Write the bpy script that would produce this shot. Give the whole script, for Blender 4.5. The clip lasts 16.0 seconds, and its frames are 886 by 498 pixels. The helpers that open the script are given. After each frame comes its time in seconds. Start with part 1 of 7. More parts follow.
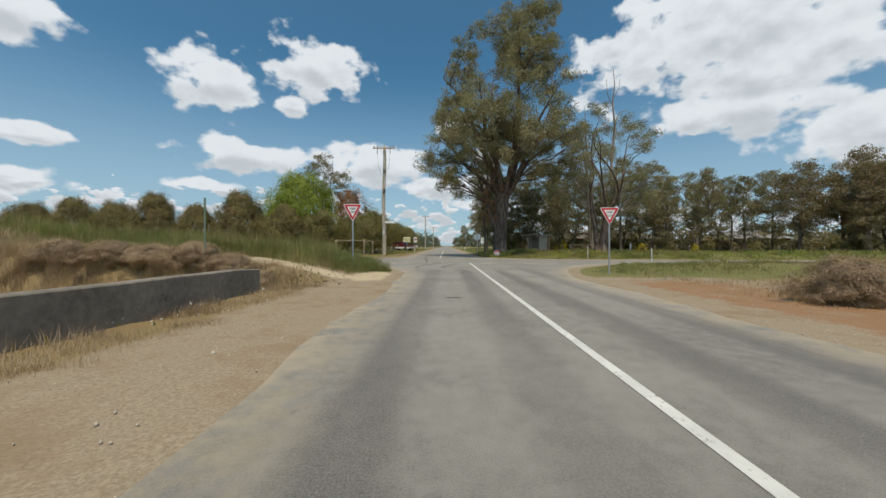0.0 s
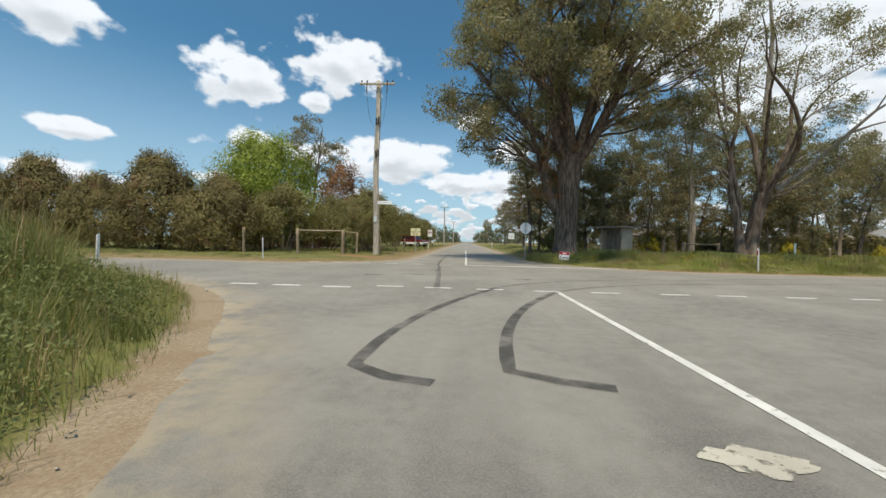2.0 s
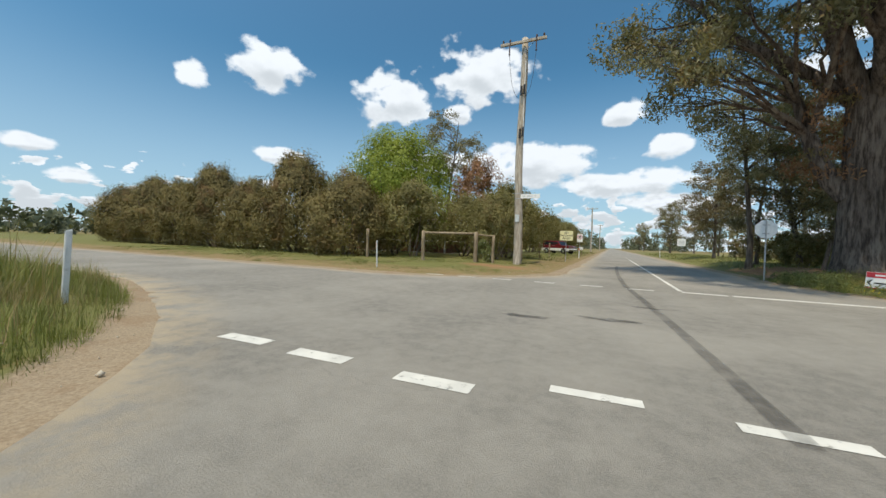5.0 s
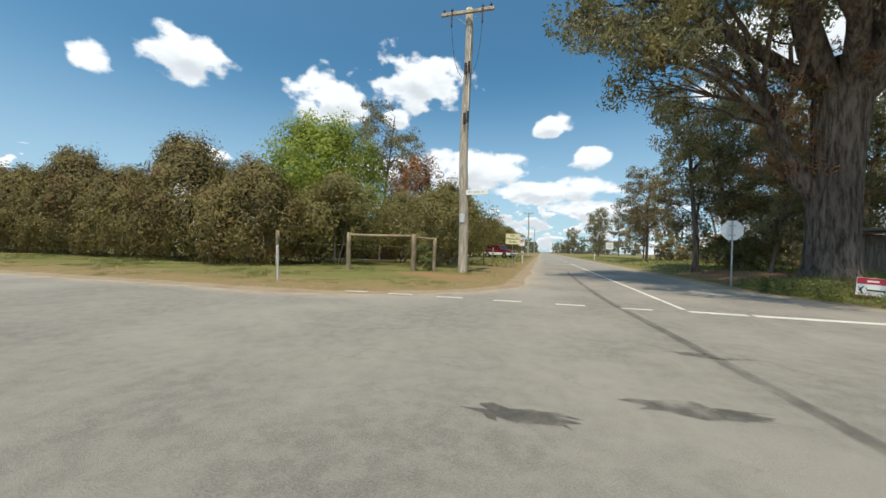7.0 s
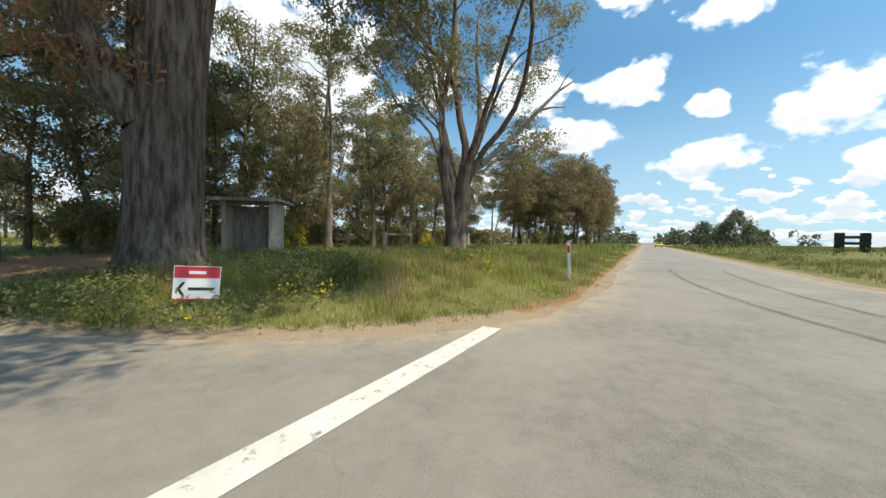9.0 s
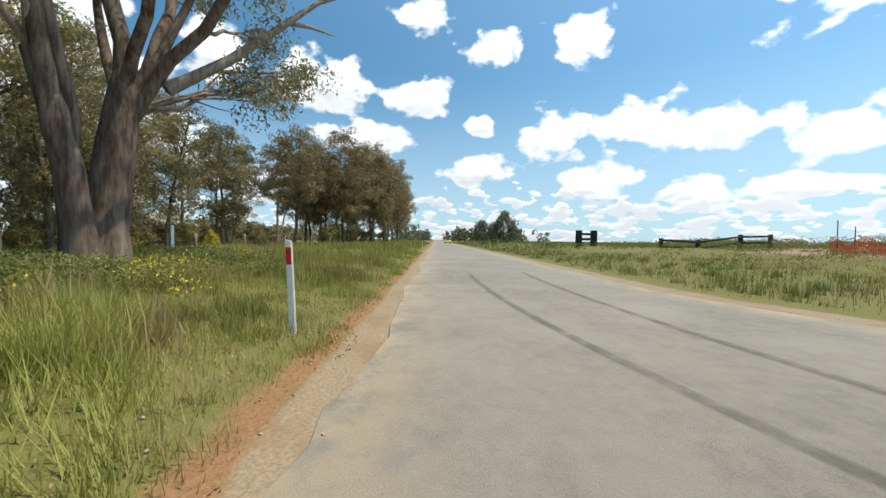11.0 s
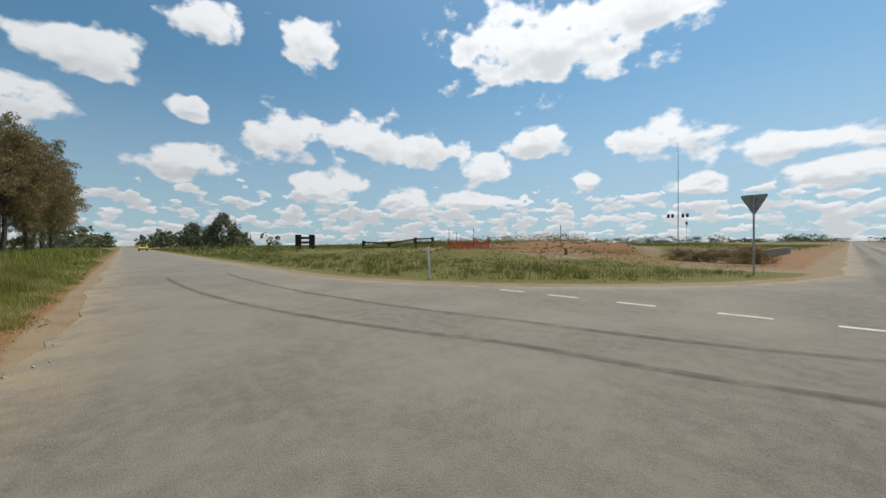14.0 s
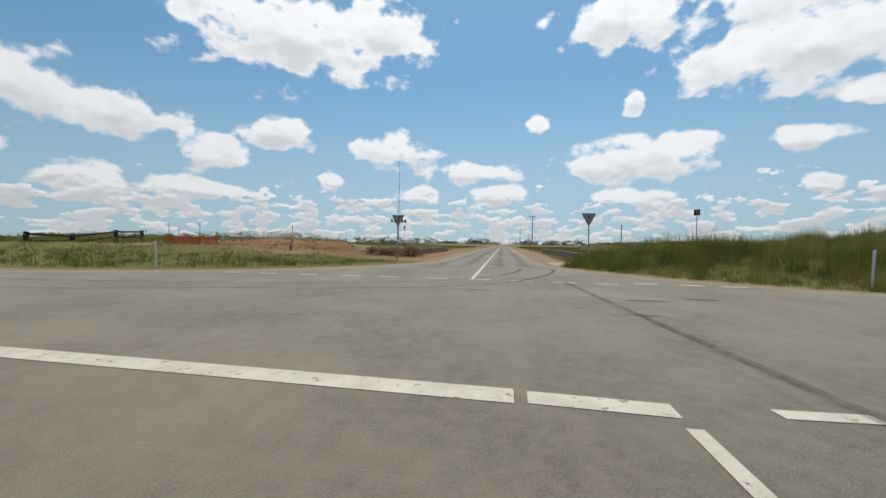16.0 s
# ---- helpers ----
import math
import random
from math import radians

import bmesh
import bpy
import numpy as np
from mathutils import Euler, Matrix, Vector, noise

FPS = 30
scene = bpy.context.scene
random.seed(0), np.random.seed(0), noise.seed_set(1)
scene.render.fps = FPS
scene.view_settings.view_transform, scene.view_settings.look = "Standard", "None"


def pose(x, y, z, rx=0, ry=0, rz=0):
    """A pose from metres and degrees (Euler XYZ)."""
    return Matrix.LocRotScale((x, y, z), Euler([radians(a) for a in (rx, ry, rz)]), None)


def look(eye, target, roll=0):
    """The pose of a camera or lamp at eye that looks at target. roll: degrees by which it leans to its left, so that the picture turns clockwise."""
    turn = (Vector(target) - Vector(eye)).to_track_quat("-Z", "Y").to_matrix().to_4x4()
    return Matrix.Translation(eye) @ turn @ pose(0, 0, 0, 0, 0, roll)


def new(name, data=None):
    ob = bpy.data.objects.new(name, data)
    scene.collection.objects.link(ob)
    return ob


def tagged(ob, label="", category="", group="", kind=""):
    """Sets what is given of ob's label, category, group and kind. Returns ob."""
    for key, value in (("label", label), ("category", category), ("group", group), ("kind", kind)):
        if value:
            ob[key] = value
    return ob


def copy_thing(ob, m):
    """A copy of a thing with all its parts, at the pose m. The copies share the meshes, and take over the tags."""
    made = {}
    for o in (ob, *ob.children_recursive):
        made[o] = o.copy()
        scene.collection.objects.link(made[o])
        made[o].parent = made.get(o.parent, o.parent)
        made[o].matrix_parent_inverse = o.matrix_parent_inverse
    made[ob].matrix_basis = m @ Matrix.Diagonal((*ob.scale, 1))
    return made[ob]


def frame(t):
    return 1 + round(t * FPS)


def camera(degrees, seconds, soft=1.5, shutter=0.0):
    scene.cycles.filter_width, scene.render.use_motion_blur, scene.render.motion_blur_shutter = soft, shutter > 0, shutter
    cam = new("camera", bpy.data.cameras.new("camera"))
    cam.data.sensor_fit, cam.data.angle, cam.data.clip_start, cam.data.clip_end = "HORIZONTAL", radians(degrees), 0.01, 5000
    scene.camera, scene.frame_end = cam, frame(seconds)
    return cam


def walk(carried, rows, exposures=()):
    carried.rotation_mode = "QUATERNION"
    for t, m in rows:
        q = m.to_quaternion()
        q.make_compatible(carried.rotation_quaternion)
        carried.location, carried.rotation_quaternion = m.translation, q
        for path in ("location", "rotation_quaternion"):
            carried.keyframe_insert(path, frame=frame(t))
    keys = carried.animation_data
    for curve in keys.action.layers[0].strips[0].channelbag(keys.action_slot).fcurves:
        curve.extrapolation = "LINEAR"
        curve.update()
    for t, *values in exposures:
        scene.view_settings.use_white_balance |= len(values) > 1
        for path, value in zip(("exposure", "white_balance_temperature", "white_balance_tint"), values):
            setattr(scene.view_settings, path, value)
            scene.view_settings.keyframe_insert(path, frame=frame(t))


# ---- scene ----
from mathutils.geometry import tessellate_polygon

# ---------------------------------------------------------------- camera
cam = camera(101.6, 16.0, soft=1.5, shutter=0.0)
# seconds, x, y, yaw, pitch, roll; the lens is 1.15 m over the road
PATH = [
    (0.0, 0.00, 0.00, 0.56, -0.50, 0.22),
    (0.5, -0.12, 5.12, 1.05, -0.71, 0.04),
    (1.0, -0.40, 9.45, 1.28, -1.04, 0.53),
    (1.5, -0.40, 12.84, 2.50, -1.13, 1.00),
    (2.0, -0.61, 15.40, 3.65, -1.23, 1.22),
    (2.5, -0.91, 17.32, 6.86, -1.37, 1.39),
    (3.0, -1.21, 18.52, 12.08, -1.40, 1.57),
    (3.5, -1.61, 19.40, 16.49, -1.48, 1.89),
    (4.0, -1.92, 20.05, 20.04, -1.49, 2.19),
    (4.2, -2.02, 20.30, 21.31, -1.33, 2.19),
    (5.0, -2.40, 21.20, 24.91, -1.02, 1.95),
    (5.7, -2.80, 22.00, 25.60, -0.67, 1.69),
    (6.3, -3.17, 22.85, 24.50, -0.41, 1.49),
    (6.5, -3.28, 23.19, 23.11, -0.17, 1.58),
    (7.0, -3.51, 24.44, 15.31, 0.02, 1.57),
    (7.5, -3.07, 26.30, -1.57, -0.10, 1.09),
    (8.0, -1.95, 28.29, -22.63, -0.50, 0.77),
    (8.5, -0.09, 30.01, -42.21, -1.04, 0.79),
    (9.0, 2.20, 31.09, -60.92, -1.53, 1.01),
    (9.5, 4.68, 31.36, -78.23, -1.66, 1.12),
    (10.0, 6.49, 31.31, -87.47, -1.61, 0.94),
    (10.2, 7.05, 31.30, -89.91, -1.56, 0.82),
    (11.0, 8.60, 31.25, -91.21, -1.47, 0.80),
    (11.7, 8.95, 31.20, -91.51, -1.37, 0.79),
    (12.3, 8.60, 31.15, -92.31, -1.29, 0.78),
    (12.5, 8.36, 31.11, -94.03, -1.25, 0.63),
    (13.0, 7.55, 30.87, -103.61, -1.23, 0.24),
    (13.5, 6.12, 30.86, -116.53, -1.09, -0.21),
    (14.0, 4.51, 31.26, -131.55, -0.82, -0.42),
    (14.5, 2.74, 32.34, -145.37, -0.73, -0.28),
    (15.0, 1.56, 33.58, -157.14, -0.84, 0.01),
    (15.5, 0.78, 34.82, -166.40, -0.97, 0.34),
    (16.0, 0.60, 35.56, -170.59, -0.94, 0.92),
]
walk(cam, [(t, pose(x, y, 1.15, 90 + pi, 0, ya) @ pose(0, 0, 0, 0, 0, ro)) for t, x, y, ya, pi, ro in PATH],
     exposures=[(0.0, -0.32, 6690, 8), (1.5, -0.04, 6690, 8), (4.0, -0.02, 6640, 8), (6.5, 0.0, 6690, 8), (7.2, 0.12, 6740, 8), (8.5, 0.1, 6690, 8), (9.0, 0.3, 6690, 8),
                (10.0, 0.32, 6690, 8), (12.5, -0.2, 6760, 9), (14.0, -0.42, 6850, 10), (16.0, -0.5, 6850, 10)])


# ---------------------------------------------------------------- sun and sky
SUN_EL, SUN_AZ = 67.0, 183.0          # degrees; azimuth clockwise from +y
sun_way = Vector((math.sin(radians(SUN_AZ)) * math.cos(radians(SUN_EL)),
                  math.cos(radians(SUN_AZ)) * math.cos(radians(SUN_EL)), math.sin(radians(SUN_EL))))
sun = new("sun", bpy.data.lights.new("sun", "SUN"))
sun.data.energy, sun.data.angle, sun.data.color = 4.2, radians(0.55), (1.0, 0.89, 0.71)
sun.matrix_world = look(sun_way * 100, (0, 0, 0))

# fair-weather clouds: azimuth, elevation, half width, half height, in degrees
CLOUDS_AHEAD = [
    (-51, 22.8, 4.6, 2.7), (-33, 20.7, 5.3, 3.6), (-20, 24.5, 6.9, 4.0), (-23, 19.7, 2.2, 1.3), (-29, 12.2, 8.1, 2.2),
    (-12, 12.2, 9.0, 3.2), (-60, 19.2, 1.6, 1.8), (-50, 11.6, 3.1, 1.2), (-50, 6.8, 4.3, 1.6), (-35, 7.9, 4.3, 0.9),
    (36, 25.1, 14.9, 7.4), (42, 20.2, 11.8, 4.3), (39, 16.5, 11.4, 3.1), (50, 12.2, 9.4, 3.7), (59, 22.9, 3.6, 3.3),
    (1, 18.6, 2.9, 1.7), (6, 13.6, 2.5, 1.5), (2, 9.3, 9.8, 1.8), (6, 6.5, 5.1, 1.6), (-71, 6.3, 2.4, 1.2), (-74, 9.0, 2.4, 0.9),
]
CLOUDS_EAST = [
    (44, 28.3, 7.3, 2.2), (54, 12.4, 3.3, 2.9), (87, 21.0, 6.3, 2.4), (97, 10.7, 6.2, 2.2), (78, 15.1, 6.7, 2.4),
    (73, 21.6, 6.3, 3.9), (99, 27.0, 5.0, 2.0), (112, 27.5, 4.1, 2.9), (87, 31.1, 4.7, 2.0), (108, 15.1, 5.1, 3.5),
    (120, 15.5, 6.3, 3.3), (128, 14.7, 5.3, 2.7), (114, 8.3, 4.9, 2.5), (97, 17.4, 1.8, 1.3), (138, 11.2, 4.5, 2.4),
    (146, 15.1, 4.9, 2.2), (125, 6.8, 4.3, 2.2), (74, 16.1, 1.6, 1.1), (66, 8.0, 6.0, 2.0),
]
CLOUDS_BACK = [
    (148, 27.5, 15.0, 5.2), (160, 29.0, 9.0, 4.6), (163, 13.9, 6.2, 2.1), (175, 10.9, 6.9, 1.7), (153, 9.1, 2.3, 1.3),
    (179, 7.6, 5.3, 1.6), (136, 6.7, 5.5, 1.4), (185, 17.4, 1.6, 1.4), (196, 29.4, 8.0, 3.6), (215, 21.9, 13.9, 4.7),
    (220, 27.3, 14.4, 3.5), (198, 11.9, 8.6, 3.1), (216, 12.3, 3.2, 1.4), (198, 19.7, 1.4, 1.6), (220, 16.0, 2.2, 1.5),
    (230, 17.1, 1.7, 1.4), (198, 6.9, 5.5, 1.3), (167, 7.4, 3.5, 1.3), (228, 7.1, 2.7, 1.2), (217, 7.3, 1.8, 1.2),
]


def build_world():
    world = bpy.data.worlds.new("daylight")
    scene.world = world
    world.use_nodes = True
    nt = world.node_tree
    nt.nodes.clear()
    N, L = nt.nodes, nt.links

    def m(op, a, b=None, c=None):
        n = N.new("ShaderNodeMath")
        n.operation = op
        for i, v in enumerate((a, b, c)):
            if v is None:
                continue
            if isinstance(v, (int, float)):
                n.inputs[i].default_value = v
            else:
                L.new(v, n.inputs[i])
        return n.outputs[0]

    tc = N.new("ShaderNodeTexCoord")
    sep = N.new("ShaderNodeSeparateXYZ")
    L.new(tc.outputs["Generated"], sep.inputs[0])
    # azimuth turned so that its seam lies where no cloud is drawn
    turn = radians(75)
    xr = m("SUBTRACT", m("MULTIPLY", sep.outputs[0], math.cos(turn)), m("MULTIPLY", sep.outputs[1], math.sin(turn)))
    yr = m("ADD", m("MULTIPLY", sep.outputs[0], math.sin(turn)), m("MULTIPLY", sep.outputs[1], math.cos(turn)))
    az = m("MULTIPLY", m("ARCTAN2", xr, yr), 180 / math.pi)
    el = m("MULTIPLY", m("ARCSINE", sep.outputs[2]), 180 / math.pi)
    at = N.new("ShaderNodeCombineXYZ")
    L.new(az, at.inputs[0])
    L.new(el, at.inputs[1])

    def tex(scale, detail, rough, stretch, shift=0.0):
        mp = N.new("ShaderNodeMapping")
        mp.inputs["Location"].default_value = (shift * 0.3, shift, 0)
        mp.inputs["Scale"].default_value = stretch
        L.new(at.outputs[0], mp.inputs[0])
        n = N.new("ShaderNodeTexNoise")
        n.inputs["Scale"].default_value = scale
        n.inputs["Detail"].default_value = detail
        n.inputs["Roughness"].default_value = rough
        L.new(mp.outputs[0], n.inputs["Vector"])
        return n.outputs

    ruffle = tex(0.24, 6, 0.50, (1, 1.35, 1))
    lump = tex(0.16, 3, 0.5, (1, 1.6, 1))
    raised = N.new("ShaderNodeVectorMath")
    raised.operation = "ADD"
    L.new(at.outputs[0], raised.inputs[0])
    raised.inputs[1].default_value = (0, 1.1, 0)

    def puffs(where):
        best = None
        for a, e, w, h in CLOUDS_AHEAD + CLOUDS_EAST + CLOUDS_BACK:
            a = (a - 75 + 180) % 360 - 180
            v = N.new("ShaderNodeVectorMath")
            v.operation = "MULTIPLY_ADD"
            L.new(where, v.inputs[0])
            v.inputs[1].default_value = (0.80 / w, 0.80 / h, 0)
            v.inputs[2].default_value = (-a * 0.80 / w, -e * 0.80 / h, 0)
            d = N.new("ShaderNodeVectorMath")
            d.operation = "LENGTH"
            L.new(v.outputs[0], d.inputs[0])
            f = m("SUBTRACT", 1.0, d.outputs["Value"])
            best = f if best is None else m("MAXIMUM", best, f)
        return best

    best, best_up = puffs(at.outputs[0]), puffs(raised.outputs[0])
    # the far deck of small clouds, crowding together towards the horizon
    deck = N.new("ShaderNodeCombineXYZ")
    L.new(az, deck.inputs[0])
    L.new(m("MULTIPLY", m("POWER", m("MAXIMUM", el, 0.0), 0.75), 4.2), deck.inputs[1])

    def deck_noise(shift):
        mp = N.new("ShaderNodeMapping")
        mp.inputs["Location"].default_value = (0, shift, 0)
        L.new(deck.outputs[0], mp.inputs[0])
        n = N.new("ShaderNodeTexNoise")
        n.inputs["Scale"].default_value, n.inputs["Detail"].default_value, n.inputs["Roughness"].default_value = 0.34, 6, 0.50
        L.new(mp.outputs[0], n.inputs["Vector"])
        return n.outputs[0]

    far, far_up = deck_noise(0.0), deck_noise(0.9)
    lowmask = N.new("ShaderNodeMapRange")
    lowmask.interpolation_type = "SMOOTHSTEP"
    lowmask.inputs[1].default_value, lowmask.inputs[2].default_value = 13.0, 4.0
    L.new(el, lowmask.inputs[0])
    low = m("MULTIPLY_ADD", m("SUBTRACT", far, 0.468), 6.5, m("MULTIPLY_ADD", lowmask.outputs[0], 1.9, -1.85))
    body = m("ADD", m("MAXIMUM", best, low), m("MULTIPLY", m("SUBTRACT", ruffle[0], 0.5), 1.9))
    body = m("ADD", body, m("MULTIPLY", m("SUBTRACT", lump[0], 0.5), 1.3))
    mask = N.new("ShaderNodeMapRange")
    mask.interpolation_type = "SMOOTHSTEP"
    mask.inputs[1].default_value, mask.inputs[2].default_value = 0.10, 0.42
    L.new(body, mask.inputs[0])
    above = m("GREATER_THAN", el, -0.2)
    cover = m("MULTIPLY", mask.outputs[0], above)
    # lit from above: billows brighter on their upper side, bases grey
    over = tex(0.20, 5, 0.5, (1, 1.35, 1))
    under = tex(0.20, 5, 0.5, (1, 1.35, 1), 1.3)
    shade = m("MULTIPLY_ADD", m("SUBTRACT", over[0], under[0]), 1.5, 0.60)
    rim = m("MINIMUM", m("MAXIMUM", m("MULTIPLY", m("SUBTRACT", best, best_up), 1.5), -0.40), 0.40)
    shade = m("ADD", shade, rim)
    shade = m("ADD", shade, m("MULTIPLY", m("MULTIPLY", m("SUBTRACT", far, far_up), 3.6), lowmask.outputs[0]))
    edge = m("MULTIPLY", m("SUBTRACT", 0.70, body), 0.55)
    lit = N.new("ShaderNodeMapRange")
    lit.interpolation_type = "SMOOTHSTEP"
    lit.inputs[1].default_value, lit.inputs[2].default_value = 0.0, 1.0
    L.new(m("ADD", shade, edge), lit.inputs[0])
    puff = N.new("ShaderNodeMix")
    puff.data_type = "RGBA"
    L.new(lit.outputs[0], puff.inputs[0])
    puff.inputs[6].default_value = (6.5, 7.1, 7.8, 1)
    puff.inputs[7].default_value = (9.2, 9.8, 10.6, 1)

    sky = N.new("ShaderNodeTexSky")
    sky.sky_type = "NISHITA"
    sky.sun_disc = False
    sky.sun_elevation, sky.sun_rotation = radians(SUN_EL), radians(SUN_AZ)
    sky.air_density, sky.dust_density, sky.ozone_density = 1.0, 0.25, 1.0
    mix = N.new("ShaderNodeMix")
    mix.data_type = "RGBA"
    L.new(cover, mix.inputs[0])
    tint = N.new("ShaderNodeMix")
    tint.data_type, tint.blend_type = "RGBA", "MULTIPLY"
    tint.inputs[0].default_value = 1.0
    tint.inputs[7].default_value = (0.60, 1.10, 1.21, 1)
    L.new(sky.outputs[0], tint.inputs[6])
    haze = N.new("ShaderNodeMix")
    haze.data_type = "RGBA"
    thin = N.new("ShaderNodeMapRange")
    thin.interpolation_type = "SMOOTHSTEP"
    thin.inputs[1].default_value, thin.inputs[2].default_value, thin.inputs[4].default_value = 26.0, 0.0, 0.74
    L.new(el, thin.inputs[0])
    sunward = N.new("ShaderNodeVectorMath")
    sunward.operation = "DOT_PRODUCT"
    L.new(tc.outputs["Generated"], sunward.inputs[0])
    sunward.inputs[1].default_value = tuple(sun_way)
    veil = N.new("ShaderNodeMapRange")
    veil.interpolation_type = "SMOOTHSTEP"
    veil.inputs[1].default_value, veil.inputs[2].default_value, veil.inputs[4].default_value = 0.05, 0.95, 0.22
    L.new(sunward.outputs["Value"], veil.inputs[0])
    L.new(m("MINIMUM", m("ADD", thin.outputs[0], veil.outputs[0]), 0.86), haze.inputs[0])
    L.new(tint.outputs[2], haze.inputs[6])
    haze.inputs[7].default_value = (4.8, 6.3, 8.0, 1)
    L.new(haze.outputs[2], mix.inputs[6])
    L.new(puff.outputs[2], mix.inputs[7])
    bg = N.new("ShaderNodeBackground")
    bg.inputs[1].default_value = 0.10
    # air and clouds are brighter towards the sun
    glare = N.new("ShaderNodeMapRange")
    glare.interpolation_type = "SMOOTHSTEP"
    glare.inputs[1].default_value, glare.inputs[2].default_value = 0.05, 0.95
    glare.inputs[3].default_value, glare.inputs[4].default_value = 1.0, 1.45
    L.new(sunward.outputs["Value"], glare.inputs[0])
    gain = N.new("ShaderNodeVectorMath")
    gain.operation = "SCALE"
    L.new(mix.outputs[2], gain.inputs[0])
    L.new(glare.outputs[0], gain.inputs["Scale"])
    L.new(gain.outputs[0], bg.inputs[0])
    out = N.new("ShaderNodeOutputWorld")
    L.new(bg.outputs[0], out.inputs[0])


build_world()

# ---------------------------------------------------------------- materials


def nodes_of(name):
    mt = bpy.data.materials.new(name)
    mt.use_nodes = True
    return mt, mt.node_tree.nodes, mt.node_tree.links, mt.node_tree.nodes["Principled BSDF"]


def noise_at(N, L, scale, detail=4, rough=0.55, stretch=(1, 1, 1), coord="Object"):
    tc = N.new("ShaderNodeTexCoord")
    mp = N.new("ShaderNodeMapping")
    mp.inputs["Scale"].default_value = stretch
    L.new(tc.outputs[coord], mp.inputs[0])
    n = N.new("ShaderNodeTexNoise")
    n.inputs["Scale"].default_value = scale
    n.inputs["Detail"].default_value = detail
    n.inputs["Roughness"].default_value = rough
    L.new(mp.outputs[0], n.inputs["Vector"])
    return n.outputs["Fac"]


def ranged(N, L, v, a, b, lo=0.0, hi=1.0):
    n = N.new("ShaderNodeMapRange")
    n.interpolation_type = "SMOOTHSTEP"
    n.inputs[1].default_value, n.inputs[2].default_value = a, b
    n.inputs[3].default_value, n.inputs[4].default_value = lo, hi
    L.new(v, n.inputs[0])
    return n.outputs[0]


def mixed(N, L, fac, a, b, blend="MIX"):
    n = N.new("ShaderNodeMix")
    n.data_type = "RGBA"
    n.blend_type = blend
    for i, v in ((0, fac), (6, a), (7, b)):
        if isinstance(v, (int, float)):
            n.inputs[i].default_value = v
        elif isinstance(v, tuple):
            n.inputs[i].default_value = (*v, 1)
        else:
            L.new(v, n.inputs[i])
    return n.outputs[2]


def bumped(N, L, bsdf, height, strength, distance):
    b = N.new("ShaderNodeBump")
    b.inputs["Strength"].default_value, b.inputs["Distance"].default_value = strength, distance
    L.new(height, b.inputs["Height"])
    L.new(b.outputs[0], bsdf.inputs["Normal"])


def surface(name, dark, light, rough=0.8, metal=0.0, big=0.7, small=12.0, bump=0.0, bump_scale=30.0, stretch=(1, 1, 1), stain=None, spec=0.5):
    """A worn two-tone surface: broad patches and fine grain between two base colours."""
    mt, N, L, bs = nodes_of(name)
    f1 = ranged(N, L, noise_at(N, L, big, 5, 0.6), 0.3, 0.7)
    f2 = ranged(N, L, noise_at(N, L, small, 5, 0.65, stretch), 0.3, 0.7)
    mid = tuple((a + b) / 2 for a, b in zip(dark, light))
    col = mixed(N, L, f2, mixed(N, L, f1, dark, mid), mixed(N, L, f1, mid, light))
    if stain:
        col = mixed(N, L, ranged(N, L, noise_at(N, L, big * 2.3, 6, 0.7), 0.56, 0.68), col, stain)
    L.new(col, bs.inputs["Base Color"])
    bs.inputs["Roughness"].default_value, bs.inputs["Metallic"].default_value = rough, metal
    bs.inputs["Specular IOR Level"].default_value = spec
    if bump:
        bumped(N, L, bs, noise_at(N, L, bump_scale, 6, 0.65, stretch), 1.0, bump)
    return mt


def leaf_material(name, dark, light, warm=None, through_light=0.35):
    mt, N, L, bs = nodes_of(name)
    geo = N.new("ShaderNodeNewGeometry")
    col = mixed(N, L, geo.outputs["Random Per Island"], dark, light)
    col = mixed(N, L, ranged(N, L, noise_at(N, L, 0.55, 3), 0.35, 0.65), col, tuple(v * 1.25 for v in light))
    if warm:
        col = mixed(N, L, ranged(N, L, noise_at(N, L, 0.9, 2), 0.56, 0.66), col, warm)
    L.new(col, bs.inputs["Base Color"])
    bs.inputs["Roughness"].default_value = 0.65
    bs.inputs["Specular IOR Level"].default_value = 0.2
    tr = N.new("ShaderNodeBsdfTranslucent")
    L.new(mixed(N, L, 1.0, col, (0.95, 1.0, 0.5), "MULTIPLY"), tr.inputs[0])
    mx = N.new("ShaderNodeMixShader")
    mx.inputs[0].default_value = through_light
    L.new(bs.outputs[0], mx.inputs[1])
    L.new(tr.outputs[0], mx.inputs[2])
    L.new(mx.outputs[0], N["Material Output"].inputs[0])
    return mt


def bark_material(name, dark, light, groove=0.03, scale=7.0):
    mt, N, L, bs = nodes_of(name)
    ridge = noise_at(N, L, scale, 8, 0.72, (1, 1, 0.16))
    patch = ranged(N, L, noise_at(N, L, 0.8, 4, 0.6, (1, 1, 0.5)), 0.35, 0.7)
    mid = tuple((a + b) / 2 for a, b in zip(dark, light))
    col = mixed(N, L, ranged(N, L, ridge, 0.36, 0.62), dark, mixed(N, L, patch, mid, light))
    L.new(col, bs.inputs["Base Color"])
    bs.inputs["Roughness"].default_value = 0.9
    bs.inputs["Specular IOR Level"].default_value = 0.2
    bumped(N, L, bs, ridge, 1.0, groove)
    return mt


